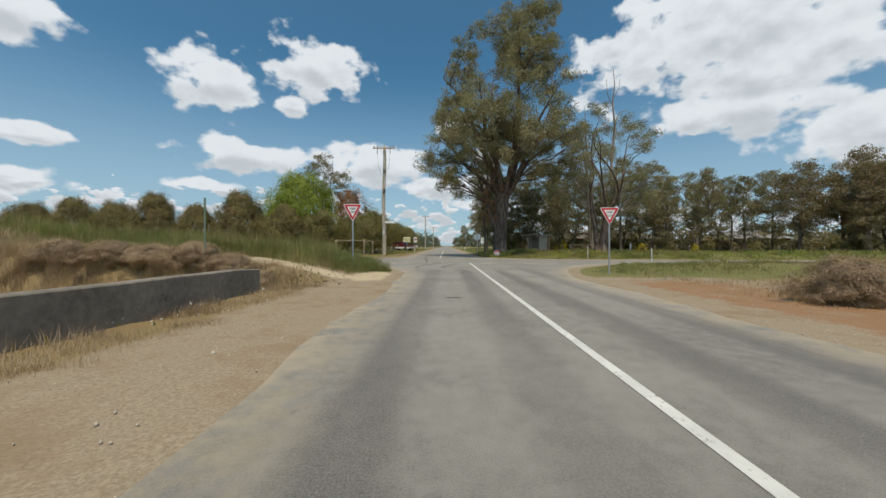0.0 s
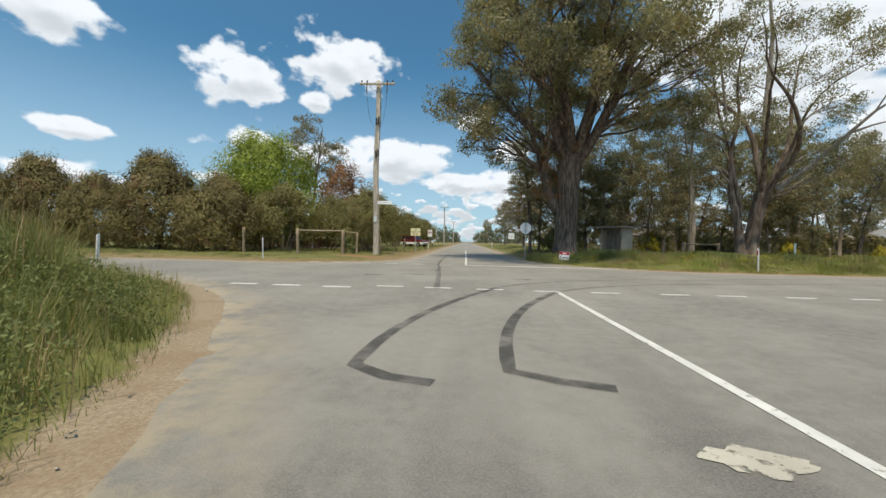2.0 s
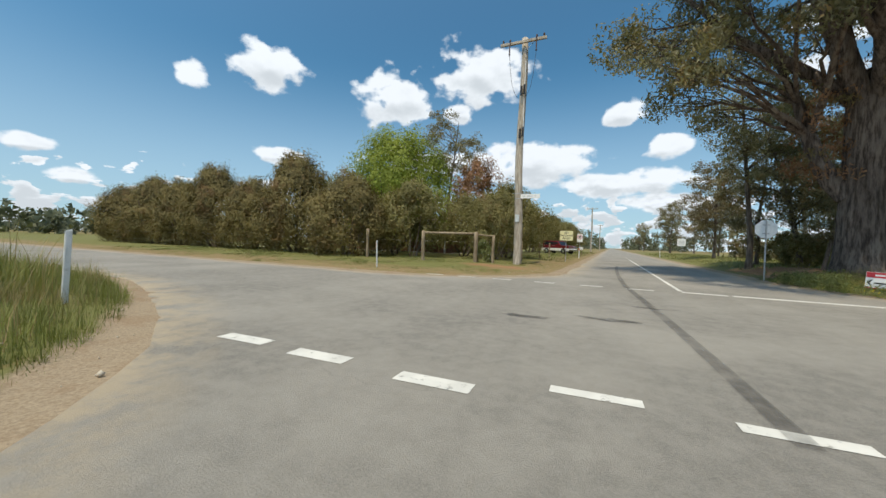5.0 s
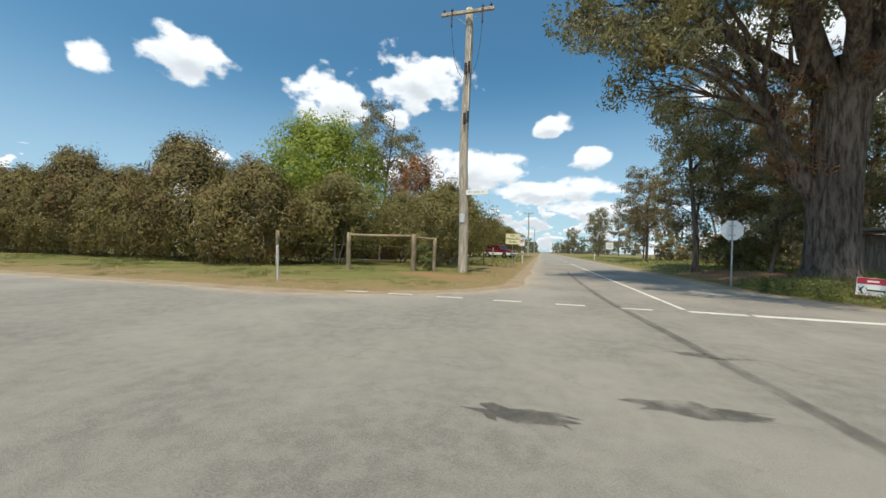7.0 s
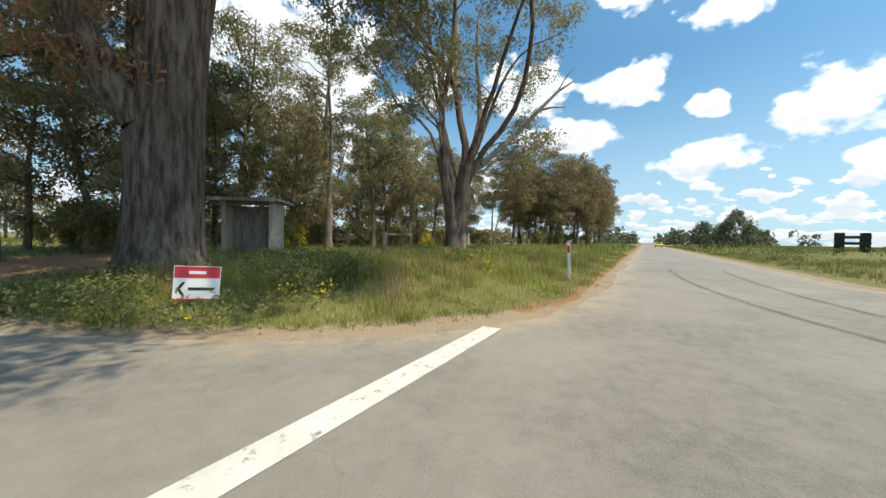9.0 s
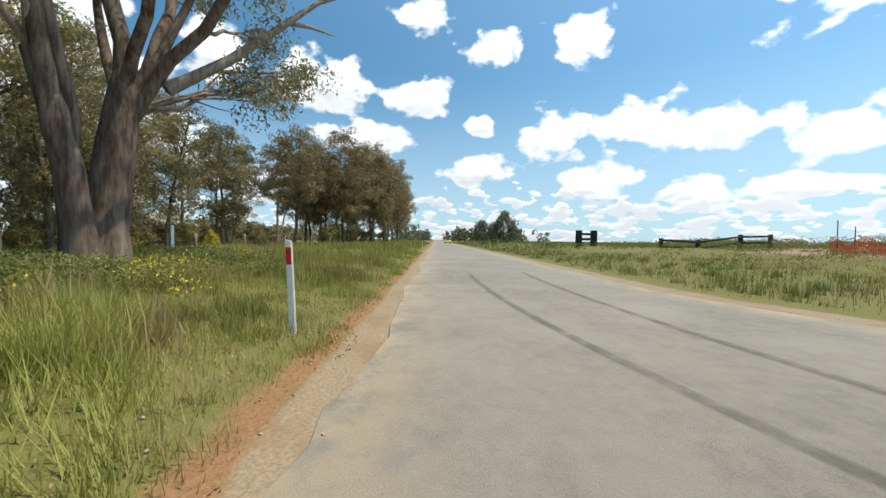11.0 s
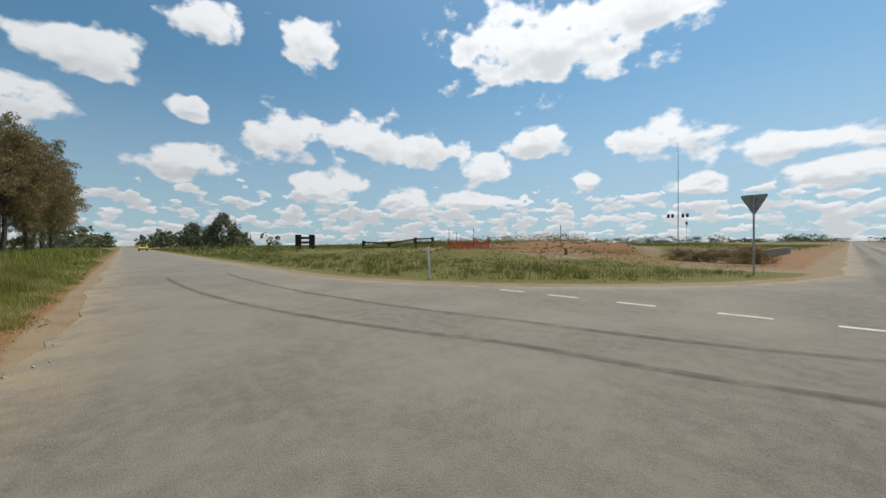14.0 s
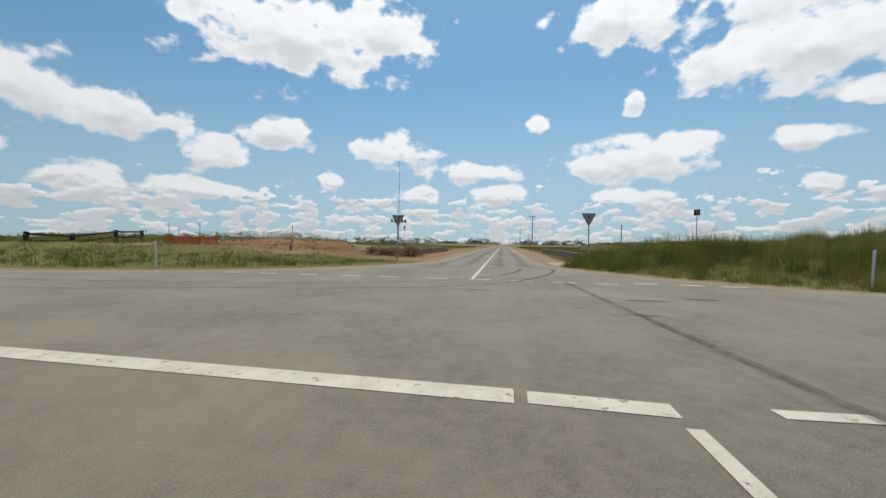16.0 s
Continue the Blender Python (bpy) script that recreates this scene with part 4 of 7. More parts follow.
def power_pole(x, y, h, turn, label, r=0.19, street=False):
    t = thing("power_pole", on_ground(x, y, turn), label, "power pole", "power poles")
    part("pole", pole_mesh(h, r, r * 0.7, int(x * 3 + y)), POLE_WOOD, t, "weathered grey timber pole")
    zc = h - 0.32
    arm = part("crossarm", boxed(-1.25, 1.25, -r - 0.10, -r + 0.02, zc - 0.07, zc + 0.07, bevel=0.012), POLE_WOOD, t, "timber crossarm")
    for sx in (-1.1, -0.72, 0.72, 1.1):
        bm = rodded((sx, -r - 0.04, zc + 0.07), (sx, -r - 0.04, zc + 0.14), 0.012)
        for k, rr in enumerate((0.045, 0.06, 0.05)):
            rod(bm, (sx, -r - 0.04, zc + 0.12 + 0.045 * k), (sx, -r - 0.04, zc + 0.16 + 0.045 * k), rr, rr * 0.8)
        part("insulator", bm, PORCELAIN, arm, "brown porcelain insulator")
    for s in (-1, 1):
        part("brace", rodded((s * 0.62, -r - 0.03, zc - 0.06), (s * 0.08, -r + 0.01, zc - 0.55), 0.014, sides=6), GALV, t)
    if street:
        for s in (-0.72, 0.72):
            bm = rodded((s, -r - 0.12, zc + 0.05), (s, -r - 0.12, zc - 0.60), 0.035)
            rod(bm, (s, -r - 0.12, zc - 0.60), (s, -r - 0.12, zc - 0.66), 0.05, 0.03)
            part("fuse", bm, PORCELAIN, t, "hanging fuse holder")
            pts = [Vector((s, -r - 0.12, zc - 0.64)).lerp(Vector((s * 0.25, -r, zc - 3.0)), i / 8) + Vector((0.1 * s * math.sin(i / 8 * math.pi), 0, -0.45 * math.sin(i / 8 * math.pi))) for i in range(9)]
            bm = bmesh.new()
            for a, b in zip(pts, pts[1:]):
                rod(bm, a, b, 0.011, sides=5)
            part("lead", bm, BLACK, t, "black cable lead")
        for z in (zc - 2.9, zc - 5.2):
            bm = rodded((0.0, -r - 0.09, z), (0.0, -r - 0.09, z + 0.5), 0.06)
            rod(bm, (0.14, -r - 0.03, z + 0.1), (0.14, -r - 0.03, z + 0.6), 0.05)
            part("cable_box", bm, BLACK, t, "dark cable fitting")
        part("conduit", rodded((0.12, -r * 0.55, zc - 5.2), (0.16, -r * 0.75, zc - 1.0), 0.022, sides=6), POST_WHITE, t, "pale conduit")
        blade = part("street_name_sign", boxed(0.15, 1.18, -0.19, -0.165, 3.63, 3.86, bevel=0.006), SIGN_WHITE, t, "white street name blade")
        for a, b in ((0.24, 0.40), (0.50, 0.80), (0.90, 0.99)):
            part("bar", boxed(a, b, -0.196, -0.192, 3.735, 3.77), GALV, blade)
        for z in (3.62, 3.9):
            part("band", rodded((0, 0, z - 0.012), (0, 0, z + 0.012), r * 1.03, sides=16), GALV, t, "steel band")
        part("plate", boxed(-0.10, 0.12, -r * 1.03 - 0.01, -r * 1.03 + 0.02, 2.35, 2.75, bevel=0.01), surface("faded_notice", (0.40, 0.46, 0.48), (0.56, 0.60, 0.60), 0.6, big=6, small=20, stain=(0.3, 0.25, 0.2)), t, "faded metal notice")
    return t


power_pole(-7.12, 41.05, 12.4, 0, "weathered timber power pole with a crossarm and street name sign", 0.24, street=True)
power_pole(-6.9, 118.0, 11.0, 0, "distant timber power pole beside the far road", 0.2)
power_pole(-6.9, 190.0, 11.0, 0, "distant timber power pole beside the far road", 0.2)
power_pole(-9.9, -100.0, 11.6, 6, "timber power pole beside the straight road", 0.2)
power_pole(-11, -220.0, 11.6, 6, "timber power pole beside the straight road", 0.2)
power_pole(-24.5, -330.0, 11.6, 6, "timber power pole beside the straight road", 0.2)


def mast():
    x, y = 41.5, -103.0
    t = thing("radio_mast", on_ground(x, y, 20), "tall thin steel mast with panels on side arms", "mast")
    bm = rodded((0, 0, -0.5), (0, 0, 12), 0.16, 0.14)
    rod(bm, (0, 0, 12), (0, 0, 24), 0.13, 0.10)
    rod(bm, (0, 0, 24), (0, 0, 33), 0.09, 0.05)
    part("pole", bm, GALV, t)
    for z in (9.6,):
        arm = part("arm", rodded((-2.7, 0, z), (2.9, 0, z), 0.06), GALV, t)
        for s in (-2.5, -1.3, 1.5, 2.7):
            part("panel", boxed(s - 0.36, s + 0.36, -0.10, 0.05, z - 0.55, z + 0.65, bevel=0.02), BLACK, arm, "dark flat panel")
    part("ladder_pole", rodded((-2.3, 0, 0), (-2.3, 0, 8.2), 0.06), GALV, t)
    part("panel", boxed(-2.6, -2.0, -0.10, 0.05, 6.6, 7.6, bevel=0.02), BLACK, t, "dark flat panel")
    part("tip", rodded((0.35, 0, 30.5), (0.35, 0, 33.5), 0.035), GALV, t)


mast()


def panel_pole(x, y, h, label):
    t = thing("sensor_pole", on_ground(x, y, -20), label, "pole")
    part("pole", rodded((0, 0, -0.4), (0, 0, h), 0.05), GALV, t)
    part("panel", boxed(-0.30, 0.30, -0.05, 0.02, h - 0.75, h - 0.05, bevel=0.02), BLACK, t, "tilted dark solar panel")


panel_pole(-21.7, -11.0, 4.3, "thin steel pole with a small solar panel in the field")
t = thing("bank_pole", on_ground(-7.0, 10.4), "thin green steel pole standing in dry brush on the bank", "pole")
part("tube", rodded((0, 0, -0.4), (0, 0, 2.5 - float(height(-7.0, 10.4))), 0.026), GREEN_STEEL, t, "green painted tube")
part("cap", rodded((0, 0, 2.5 - float(height(-7.0, 10.4))), (0, 0, 2.53 - float(height(-7.0, 10.4))), 0.032), GREEN_STEEL, t)
t = thing("field_post", on_ground(22.5, 0.6), "thin steel stake standing in the field", "post")
part("stake", rodded((0, 0, -0.3), (0, 0, 1.7), 0.03), BLACK, t)


# ---------------------------------------------------------------- concrete culvert walls
def culvert_wall(x, y0, y1, toward, label):
    t = thing("culvert_wall", pose(x, 0, 0), label, "concrete wall", "culvert walls")
    bm = bmesh.new()
    ys = np.linspace(y0, y1, 26)
    rows = []
    rr = random.Random(int(x * 10))
    for y in ys:
        top = 0.62 - 0.05 * float(ease(y1 - 1.3, y1, y)) + rr.uniform(-0.012, 0.012)
        b = 0.02
        rows.append([bm.verts.new(v) for v in ((-0.13, y, -1.5), (-0.13, y, top - b), (-0.13 + b, y, top), (0.13 - b, y, top), (0.13, y, top - b), (0.13, y, -1.5))])
    for a, b in zip(rows, rows[1:]):
        for i in range(5):
            bm.faces.new((a[i], a[i + 1], b[i + 1], b[i]))
    bm.faces.new(rows[0])
    bm.faces.new(rows[-1][::-1])
    bmesh.ops.recalc_face_normals(bm, faces=bm.faces)
    part("parapet", bm, CONCRETE, t)


culvert_wall(-4.65, -14.0, 8.7, 1, "low stained concrete culvert wall beside the gravel shoulder")
culvert_wall(8.25, -14.0, 6.9, -1, "low stained concrete culvert wall overgrown with dry brush")
for name, a in (("channel_water", (-15.0, -4.8, -17.0, 10.2)), ("channel_water", (8.4, 19.0, -17.0, 7.2))):
    bm = bmesh.new()
    bmesh.ops.create_grid(bm, x_segments=12, y_segments=20, size=0.5)
    for v in bm.verts:
        v.co = Vector((a[0] + (v.co.x + 0.5) * (a[1] - a[0]), a[2] + (v.co.y + 0.5) * (a[3] - a[2]), -0.42))
    tagged(part(name, bm, WATER), "still muddy brown water in the roadside channel", "water", kind="structure")


# ---------------------------------------------------------------- timber fences
def log(p, q, r, seed):
    bm = bmesh.new()
    p, q = Vector(p), Vector(q)
    n, k = 9, 5
    m = (q - p).to_track_quat("Z", "Y").to_matrix()
    rr = random.Random(seed)
    rows = []
    for j in range(k + 1):
        o = p.lerp(q, j / k) + m @ Vector((rr.uniform(-0.1, 0.1) * r, rr.uniform(-0.1, 0.1) * r, 0))
        rows.append([bm.verts.new(o + m @ Vector((r * rr.uniform(0.93, 1.05) * math.cos(i * math.tau / n), r * rr.uniform(0.93, 1.05) * math.sin(i * math.tau / n), 0))) for i in range(n)])
    for a, b in zip(rows, rows[1:]):
        for i in range(n):
            bm.faces.new((a[i], a[(i + 1) % n], b[(i + 1) % n], b[i])).smooth = True
    bm.faces.new(rows[-1])
    bm.faces.new(rows[0][::-1])
    return bm


def wire_run(points, zs, parent):
    for z in zs:
        bm = bmesh.new()
        for a, b in zip(points, points[1:]):
            rod(bm, (*a, z), (*b, z), 0.0025, sides=4)
        part("wire", bm, WIRE, parent)


def timber_fence():
    t = thing("timber_fence", pose(0, 0, float(height(-10, 39.5))), "grey timber rail fence with round posts and wire before a garden", "fence")
    for i, (x, y, h, r) in enumerate(((-12.0, 39.2, 1.66, 0.10), (-9.1, 39.85, 1.66, 0.115), (-8.25, 40.3, 1.52, 0.08), (-15.6, 38.9, 1.7, 0.09), (-19.5, 38.8, 1.3, 0.07))):
        part("post", log((x, y, -0.5), (x, y, h), r, i), RAIL_WOOD, t, "round timber post")
    part("rail", log((-12.0, 39.2, 1.55), (-9.1, 39.85, 1.56), 0.065, 21), RAIL_WOOD, t, "round timber rail")
    part("rail", log((-9.1, 39.85, 1.52), (-8.25, 40.3, 1.46), 0.045, 22), RAIL_WOOD, t, "round timber rail")
    line = [(-44, 38.6), (-30, 38.7), (-19.5, 38.8), (-15.6, 38.9), (-12.0, 39.2), (-9.1, 39.85), (-8.3, 40.3), (-7.9, 48), (-7.7, 60)]
    wire_run(line, (0.45, 1.1), t)
    for i, (x, y) in enumerate(((-7.95, 46), (-7.8, 52), (-7.75, 57))):
        part("post", log((x, y, -0.4), (x, y, 1.3), 0.055, 40 + i), RAIL_WOOD, t)


timber_fence()


def paddock_fence():
    t = thing("paddock_fence", pose(0, 0, 0), "old grey timber posts and wire fence along the wooded block", "fence")
    spots = [(13.3, 41.8, 0.95, 0.06, 4), (13.7, 40.2, 1.02, 0.12, 0), (16.2, 40.6, 0.95, 0.09, -3), (19.6, 40.9, 1.02, 0.05, 2), (23.5, 41.0, 0.9, 0.06, 0)]
    spots += [(27.5 + 5.0 * i, 41.1, 0.9, 0.055, (i * 37) % 7 - 3) for i in range(22)]
    for i, (x, y, h, r, lean) in enumerate(spots):
        z = float(height(x, y))
        k = math.tan(radians(lean)) * h
        part("post", log((x, y, z - 0.4), (x + k, y, z + h), r, 60 + i), RAIL_WOOD, t)
    z = float(height(15, 40.4))
    part("rail", log((13.7, 40.2, z + 0.88), (16.2, 40.6, z + 0.86), 0.06, 99), RAIL_WOOD, t, "short timber rail")
    wire_run([(13.7, 40.2), (16.2, 40.6), (19.6, 40.9), (27.5, 41.1), (132, 41.1)], (z + 0.3, z + 0.55, z + 0.8), t)
    part("marker_post", boxed(19.9, 20.02, 39.38, 39.41, z - 0.2, z + 1.05, bevel=0.005), POST_WHITE, t, "white marker post")


paddock_fence()


def black_rails():
    t = thing("channel_rail", pose(0, 0, 0), "dark tarred timber guard rails over a channel gate", "fence")
    a, b = Vector((39.2, 11.9, 0)), Vector((40.0, 1.6, 0))
    zs = [1.55, 1.42, 1.95, 2.02]
    fr = [0.0, 0.33, 0.72, 1.0]
    tops = []
    for i, (f, z) in enumerate(zip(fr, zs)):
        p = a.lerp(b, f)
        g = float(height(p.x, p.y))
        part("post", boxed(p.x - 0.13, p.x + 0.13, p.y - 0.13, p.y + 0.13, g - 0.4, z, bevel=0.02), DARK_WOOD, t)
        tops.append(Vector((p.x - 0.16, p.y, z)))
    for p, q in zip(tops, tops[1:]):
        for dz in (-0.18, -0.72):
            part("rail", log(p + Vector((0, 0, dz)), q + Vector((0, 0, dz)), 0.09, int(p.y * 7)), DARK_WOOD, t)


black_rails()


def black_post_pair():
    t = thing("channel_post", pose(44.4, 16.2, float(height(44.4, 16.2))), "pair of thick dark tarred posts with cross rails", "post")
    for y in (-0.75, 0.75):
        part("post", boxed(-0.22, 0.22, y - 0.26, y + 0.26, -0.4, 1.62, bevel=0.03), DARK_WOOD, t)
    for z in (0.75, 1.25):
        part("rail", boxed(-0.30, -0.23, -1.0, 1.0, z - 0.12, z + 0.12, bevel=0.01), DARK_WOOD, t)


black_post_pair()


def safety_net():
    x, y = 24.8, 10.6
    z = float(height(x, y))
    t = thing("safety_net", pose(x, y, z, 0, 0, 46), "sagging orange plastic barrier net on steel stakes", "barrier")
    stakes = [(-1.6, 0, 1.15), (-0.45, 0.1, 1.75), (0.9, 0, 1.35), (1.5, 0.3, 1.65)]
    for a, b, h in stakes:
        part("stake", rodded((a, b, -0.3), (a, b, h), 0.022, sides=6), BLACK, t, "dark steel stake")
    bm = bmesh.new()
    n, k = 44, 9

    def at(i, j):
        s = i / n
        top = 0.95 - 0.42 * math.sin(s * math.pi * 3) ** 2 - 0.1 * s
        return Vector((-1.7 + 3.4 * s, 0.10 * math.sin(s * 17) + 0.05 * j / k, 0.04 + (top - 0.04) * j / k))

    for j in range(k + 1):
        for i in range(n):
            p, q = at(i, j), at(i + 1, j)
            w = Vector((0, 0, 0.017))
            bm.faces.new([bm.verts.new(v) for v in (p - w, q - w, q + w, p + w)])
    for i in range(0, n + 1):
        for j in range(k):
            p, q = at(i, j), at(i, j + 1)
            w = Vector((0.014, 0, 0))
            bm.faces.new([bm.verts.new(v) for v in (p - w, p + w, q + w, q - w)])
    part("net", bm, NET, t, "bright orange plastic mesh")


safety_net()


# ---------------------------------------------------------------- bus shelter
def bus_shelter():
    z = float(height(12.4, 44.6))
    t = thing("bus_shelter", pose(11.25, 43.7, z - 0.24, 0, 0, 35), "old timber and concrete bus shelter with a flat roof and bench", "bus shelter")
    W, D, H = 1.9, 1.3, 2.3
    part("slab", boxed(-0.30, D + 0.15, -0.15, W + 0.15, -0.2, 0.06, bevel=0.02), CONCRETE, t)
    side = surface("pale_cement_sheet", (0.30, 0.265, 0.21), (0.50, 0.44, 0.355), 0.9, big=1.5, small=9, bump=0.006, stain=(0.25, 0.2, 0.15))
    part("end_wall", boxed(0, D, 0, 0.16, 0.06, H, bevel=0.012), side, t, "pale weathered end wall")
    part("end_wall", boxed(0, D, W - 0.16, W, 0.06, H, bevel=0.012), side, t, "pale weathered end wall")
    grey = bark_material("grey_boards", (0.15, 0.135, 0.115), (0.31, 0.28, 0.24), 0.006, 12)
    n, back = 5, 0.62
    for i in range(n):
        y0 = 0.165 + (W - 0.33) * i / n
        part("board", boxed(back, back + 0.03, y0 + 0.014, y0 + (W - 0.33) / n - 0.014, 0.10, H - 0.14, bevel=0.004), grey, t)
    for i in range(n + 1):
        y0 = 0.165 + (W - 0.33) * i / n
        part("batten", boxed(back - 0.025, back - 0.003, y0 - 0.016, y0 + 0.016, 0.10, H - 0.14), grey, t)
    part("bench", boxed(0.24, back - 0.03, 0.17, W - 0.17, 0.44, 0.49, bevel=0.008), grey, t, "grey plank bench")
    part("bench_front", boxed(0.27, 0.30, 0.17, W - 0.17, 0.10, 0.435), grey, t)
    part("lintel", boxed(0.02, 0.09, 0.165, W - 0.165, H - 0.13, H - 0.005), grey, t, "timber beam over the opening")
    part("roof", boxed(-0.42, D + 0.26, -0.34, W + 0.26, H, H + 0.10, bevel=0.025), ROOF_TIN, t, "flat mossy roof with deep eaves")
    part("fascia", boxed(-0.45, -0.425, -0.35, W + 0.27, H - 0.02, H + 0.115, bevel=0.006), grey, t)


bus_shelter()


# ---------------------------------------------------------------- houses
def house(x, y, turn, w, d, h, wall, roof, label):
    t = thing("house", pose(x, y, float(height(x, y)), 0, 0, turn), label, "house", "houses")
    bm = boxed(-w / 2, w / 2, -d / 2, d / 2, -0.4, h)
    walls = part("wall", bm, wall, t)
    bm = bmesh.new()
    o, r = 0.6, 1.6
    e = [bm.verts.new(v) for v in ((-w / 2 - o, -d / 2 - o, h), (w / 2 + o, -d / 2 - o, h), (w / 2 + o, d / 2 + o, h), (-w / 2 - o, d / 2 + o, h))]
    k = [bm.verts.new((-w / 2 + d / 2, 0, h + r)), bm.verts.new((w / 2 - d / 2, 0, h + r))]
    for f in ((e[0], e[1], k[1], k[0]), (e[1], e[2], k[1]), (e[2], e[3], k[0], k[1]), (e[3], e[0], k[0]), (e[3], e[2], e[1], e[0])):
        bm.faces.new(f)
    part("roof", bm, roof, t)
    part("gutter", boxed(-w / 2 - o - 0.06, w / 2 + o + 0.06, -d / 2 - o - 0.08, -d / 2 - o + 0.02, h - 0.08, h + 0.03), POST_WHITE, t)
    for i in range(4):
        cx = -w / 2 + w * (i + 0.5) / 4
        win = part("window", boxed(cx - 0.85, cx + 0.85, -d / 2 - 0.05, -d / 2 - 0.01, 0.8, 2.0), POST_WHITE, t, "white window frame")
        for s in (-0.41, 0.41):
            part("pane", boxed(cx + s - 0.37, cx + s + 0.37, -d / 2 - 0.06, -d / 2 - 0.052, 0.87, 1.93), GLASS_DARK, win)
    for i in range(5):
        cx = -w / 2 + w * i / 4
        part("verandah_post", boxed(cx - 0.06, cx + 0.06, -d / 2 - o + 0.05, -d / 2 - o + 0.17, -0.3, h - 0.08), POST_WHITE, t)
    return t


house(38.0, 84.0, -14, 20.0, 9.0, 2.6, BRICK, ROOF, "low brick house with a brown tiled roof among gum trees")
house(60.0, 74.0, -20, 12.0, 8.0, 2.5, BRICK, ROOF_TIN, "low brick outbuilding with a grey roof among gum trees")
house(-25.0, 58.0, 0, 16.0, 9.0, 2.6, BRICK, ROOF, "red brick house mostly hidden behind garden trees")


# ---------------------------------------------------------------- vehicles
def wheel(parent, x, y, r=0.36, w=0.22):
    tyre = part("wheel", rodded((x, y - w / 2, r), (x, y + w / 2, r), r, sides=24), TYRE, parent, "black tyre")
    s = 1 if y > 0 else -1
    part("rim", rodded((x, y + s * (w / 2 - 0.02), r), (x, y + s * (w / 2 + 0.012), r), r * 0.6, sides=18), CHROME, tyre, "bright steel rim")


def body_of(profile, width, tuck, bevel=0.05):
    """A car body: a side outline in x and z, swept across, its upper part drawn in."""
    bm = plate(profile, -width / 2, width / 2)
    zs = [z for _, z in profile]
    mid = min(zs) + 0.55 * (max(zs) - min(zs))
    for v in bm.verts:
        if v.co.z > mid:
            v.co.y *= 1 - tuck * (v.co.z - mid) / (max(zs) - mid)
    bmesh.ops.bevel(bm, geom=list(bm.edges), offset=bevel, segments=2, affect="EDGES", profile=0.6, clamp_overlap=True)
    return bm


def four_wheel_drive(x, y, turn):
    t = thing("four_wheel_drive", pose(x, y, float(height(x, y)), 0, 0, turn), "maroon and white four wheel drive wagon parked by the road", "car")
    part("body", body_of([(-2.3, 0.78), (2.3, 0.78), (2.34, 1.0), (2.25, 1.12), (0.95, 1.2), (0.35, 1.82), (-2.05, 1.86), (-2.3, 1.2)], 1.8, 0.16), MAROON, t, "maroon upper body")
    part("lower_body", body_of([(-2.36, 0.42), (2.4, 0.42), (2.42, 0.78), (-2.36, 0.78)], 1.84, 0.0, 0.03), CAR_WHITE, t, "white lower body")
    for s in (-1, 1):
        for a, b in ((-1.95, -1.0), (-0.92, -0.2), (-0.12, 0.55)):
            top = 1.72 if b < 0.5 else 1.66
            part("side_window", plate([(a, 1.26), (b + (0.12 if b > 0.5 else 0), 1.26), (b - (0.2 if b > 0.5 else 0), top), (a, top)], s * 0.845 - 0.02, s * 0.845 + 0.02), GLASS_DARK, t)
    part("windscreen", plate([(-0.78, 0), (0.78, 0), (0.70, 0.74), (-0.70, 0.74)], 0, 0.02), GLASS_DARK, t).matrix_local = pose(0.99, 0, 1.21, -44, 0, 90)
    part("bumper", boxed(2.36, 2.52, -0.88, 0.88, 0.45, 0.66, bevel=0.03), CHROME, t)
    for s in (-0.62, 0.62):
        part("headlight", boxed(2.30, 2.36, s - 0.16, s + 0.16, 0.84, 1.02, bevel=0.02), CHROME, t, "clear headlight")
    part("bullbar", rodded((2.58, -0.7, 1.0), (2.58, 0.7, 1.0), 0.035), CHROME, t)
    for a in (-1.45, 1.45):
        for s in (-0.82, 0.82):
            wheel(t, a, s, 0.40)


four_wheel_drive(-9.3, 76.0, -30)


def yellow_car(x, y, turn):
    t = thing("car", pose(x, y, 0.01, 0, 0, turn), "yellow hatchback on the distant side road", "car")
    part("body", body_of([(-2.0, 0.28), (2.05, 0.28), (2.1, 0.62), (1.95, 0.82), (1.0, 0.95), (0.35, 1.42), (-1.35, 1.46), (-1.95, 1.0)], 1.72, 0.22), CAR_YELLOW, t)
    part("windscreen", plate([(-0.66, 0), (0.66, 0), (0.56, 0.68), (-0.56, 0.68)], 0, 0.02), GLASS_DARK, t).matrix_local = pose(1.02, 0, 0.95, -50, 0, 90)
    for s in (-1, 1):
        for a, b in ((-1.35, -0.45), (-0.37, 0.45)):
            part("side_window", plate([(a, 0.98), (b + 0.15, 0.98), (b - 0.1, 1.36), (a + 0.05, 1.36)], s * 0.75 - 0.03, s * 0.75 + 0.03), GLASS_DARK, t)
        part("headlight", boxed(2.02, 2.09, s * 0.6 - 0.18, s * 0.6 + 0.18, 0.6, 0.74, bevel=0.02), CHROME, t, "clear headlight")
        for a in (-1.3, 1.3):
            wheel(t, a, s * 0.78, 0.31, 0.2)
    part("bumper", boxed(2.06, 2.14, -0.8, 0.8, 0.3, 0.5, bevel=0.02), BLACK, t)


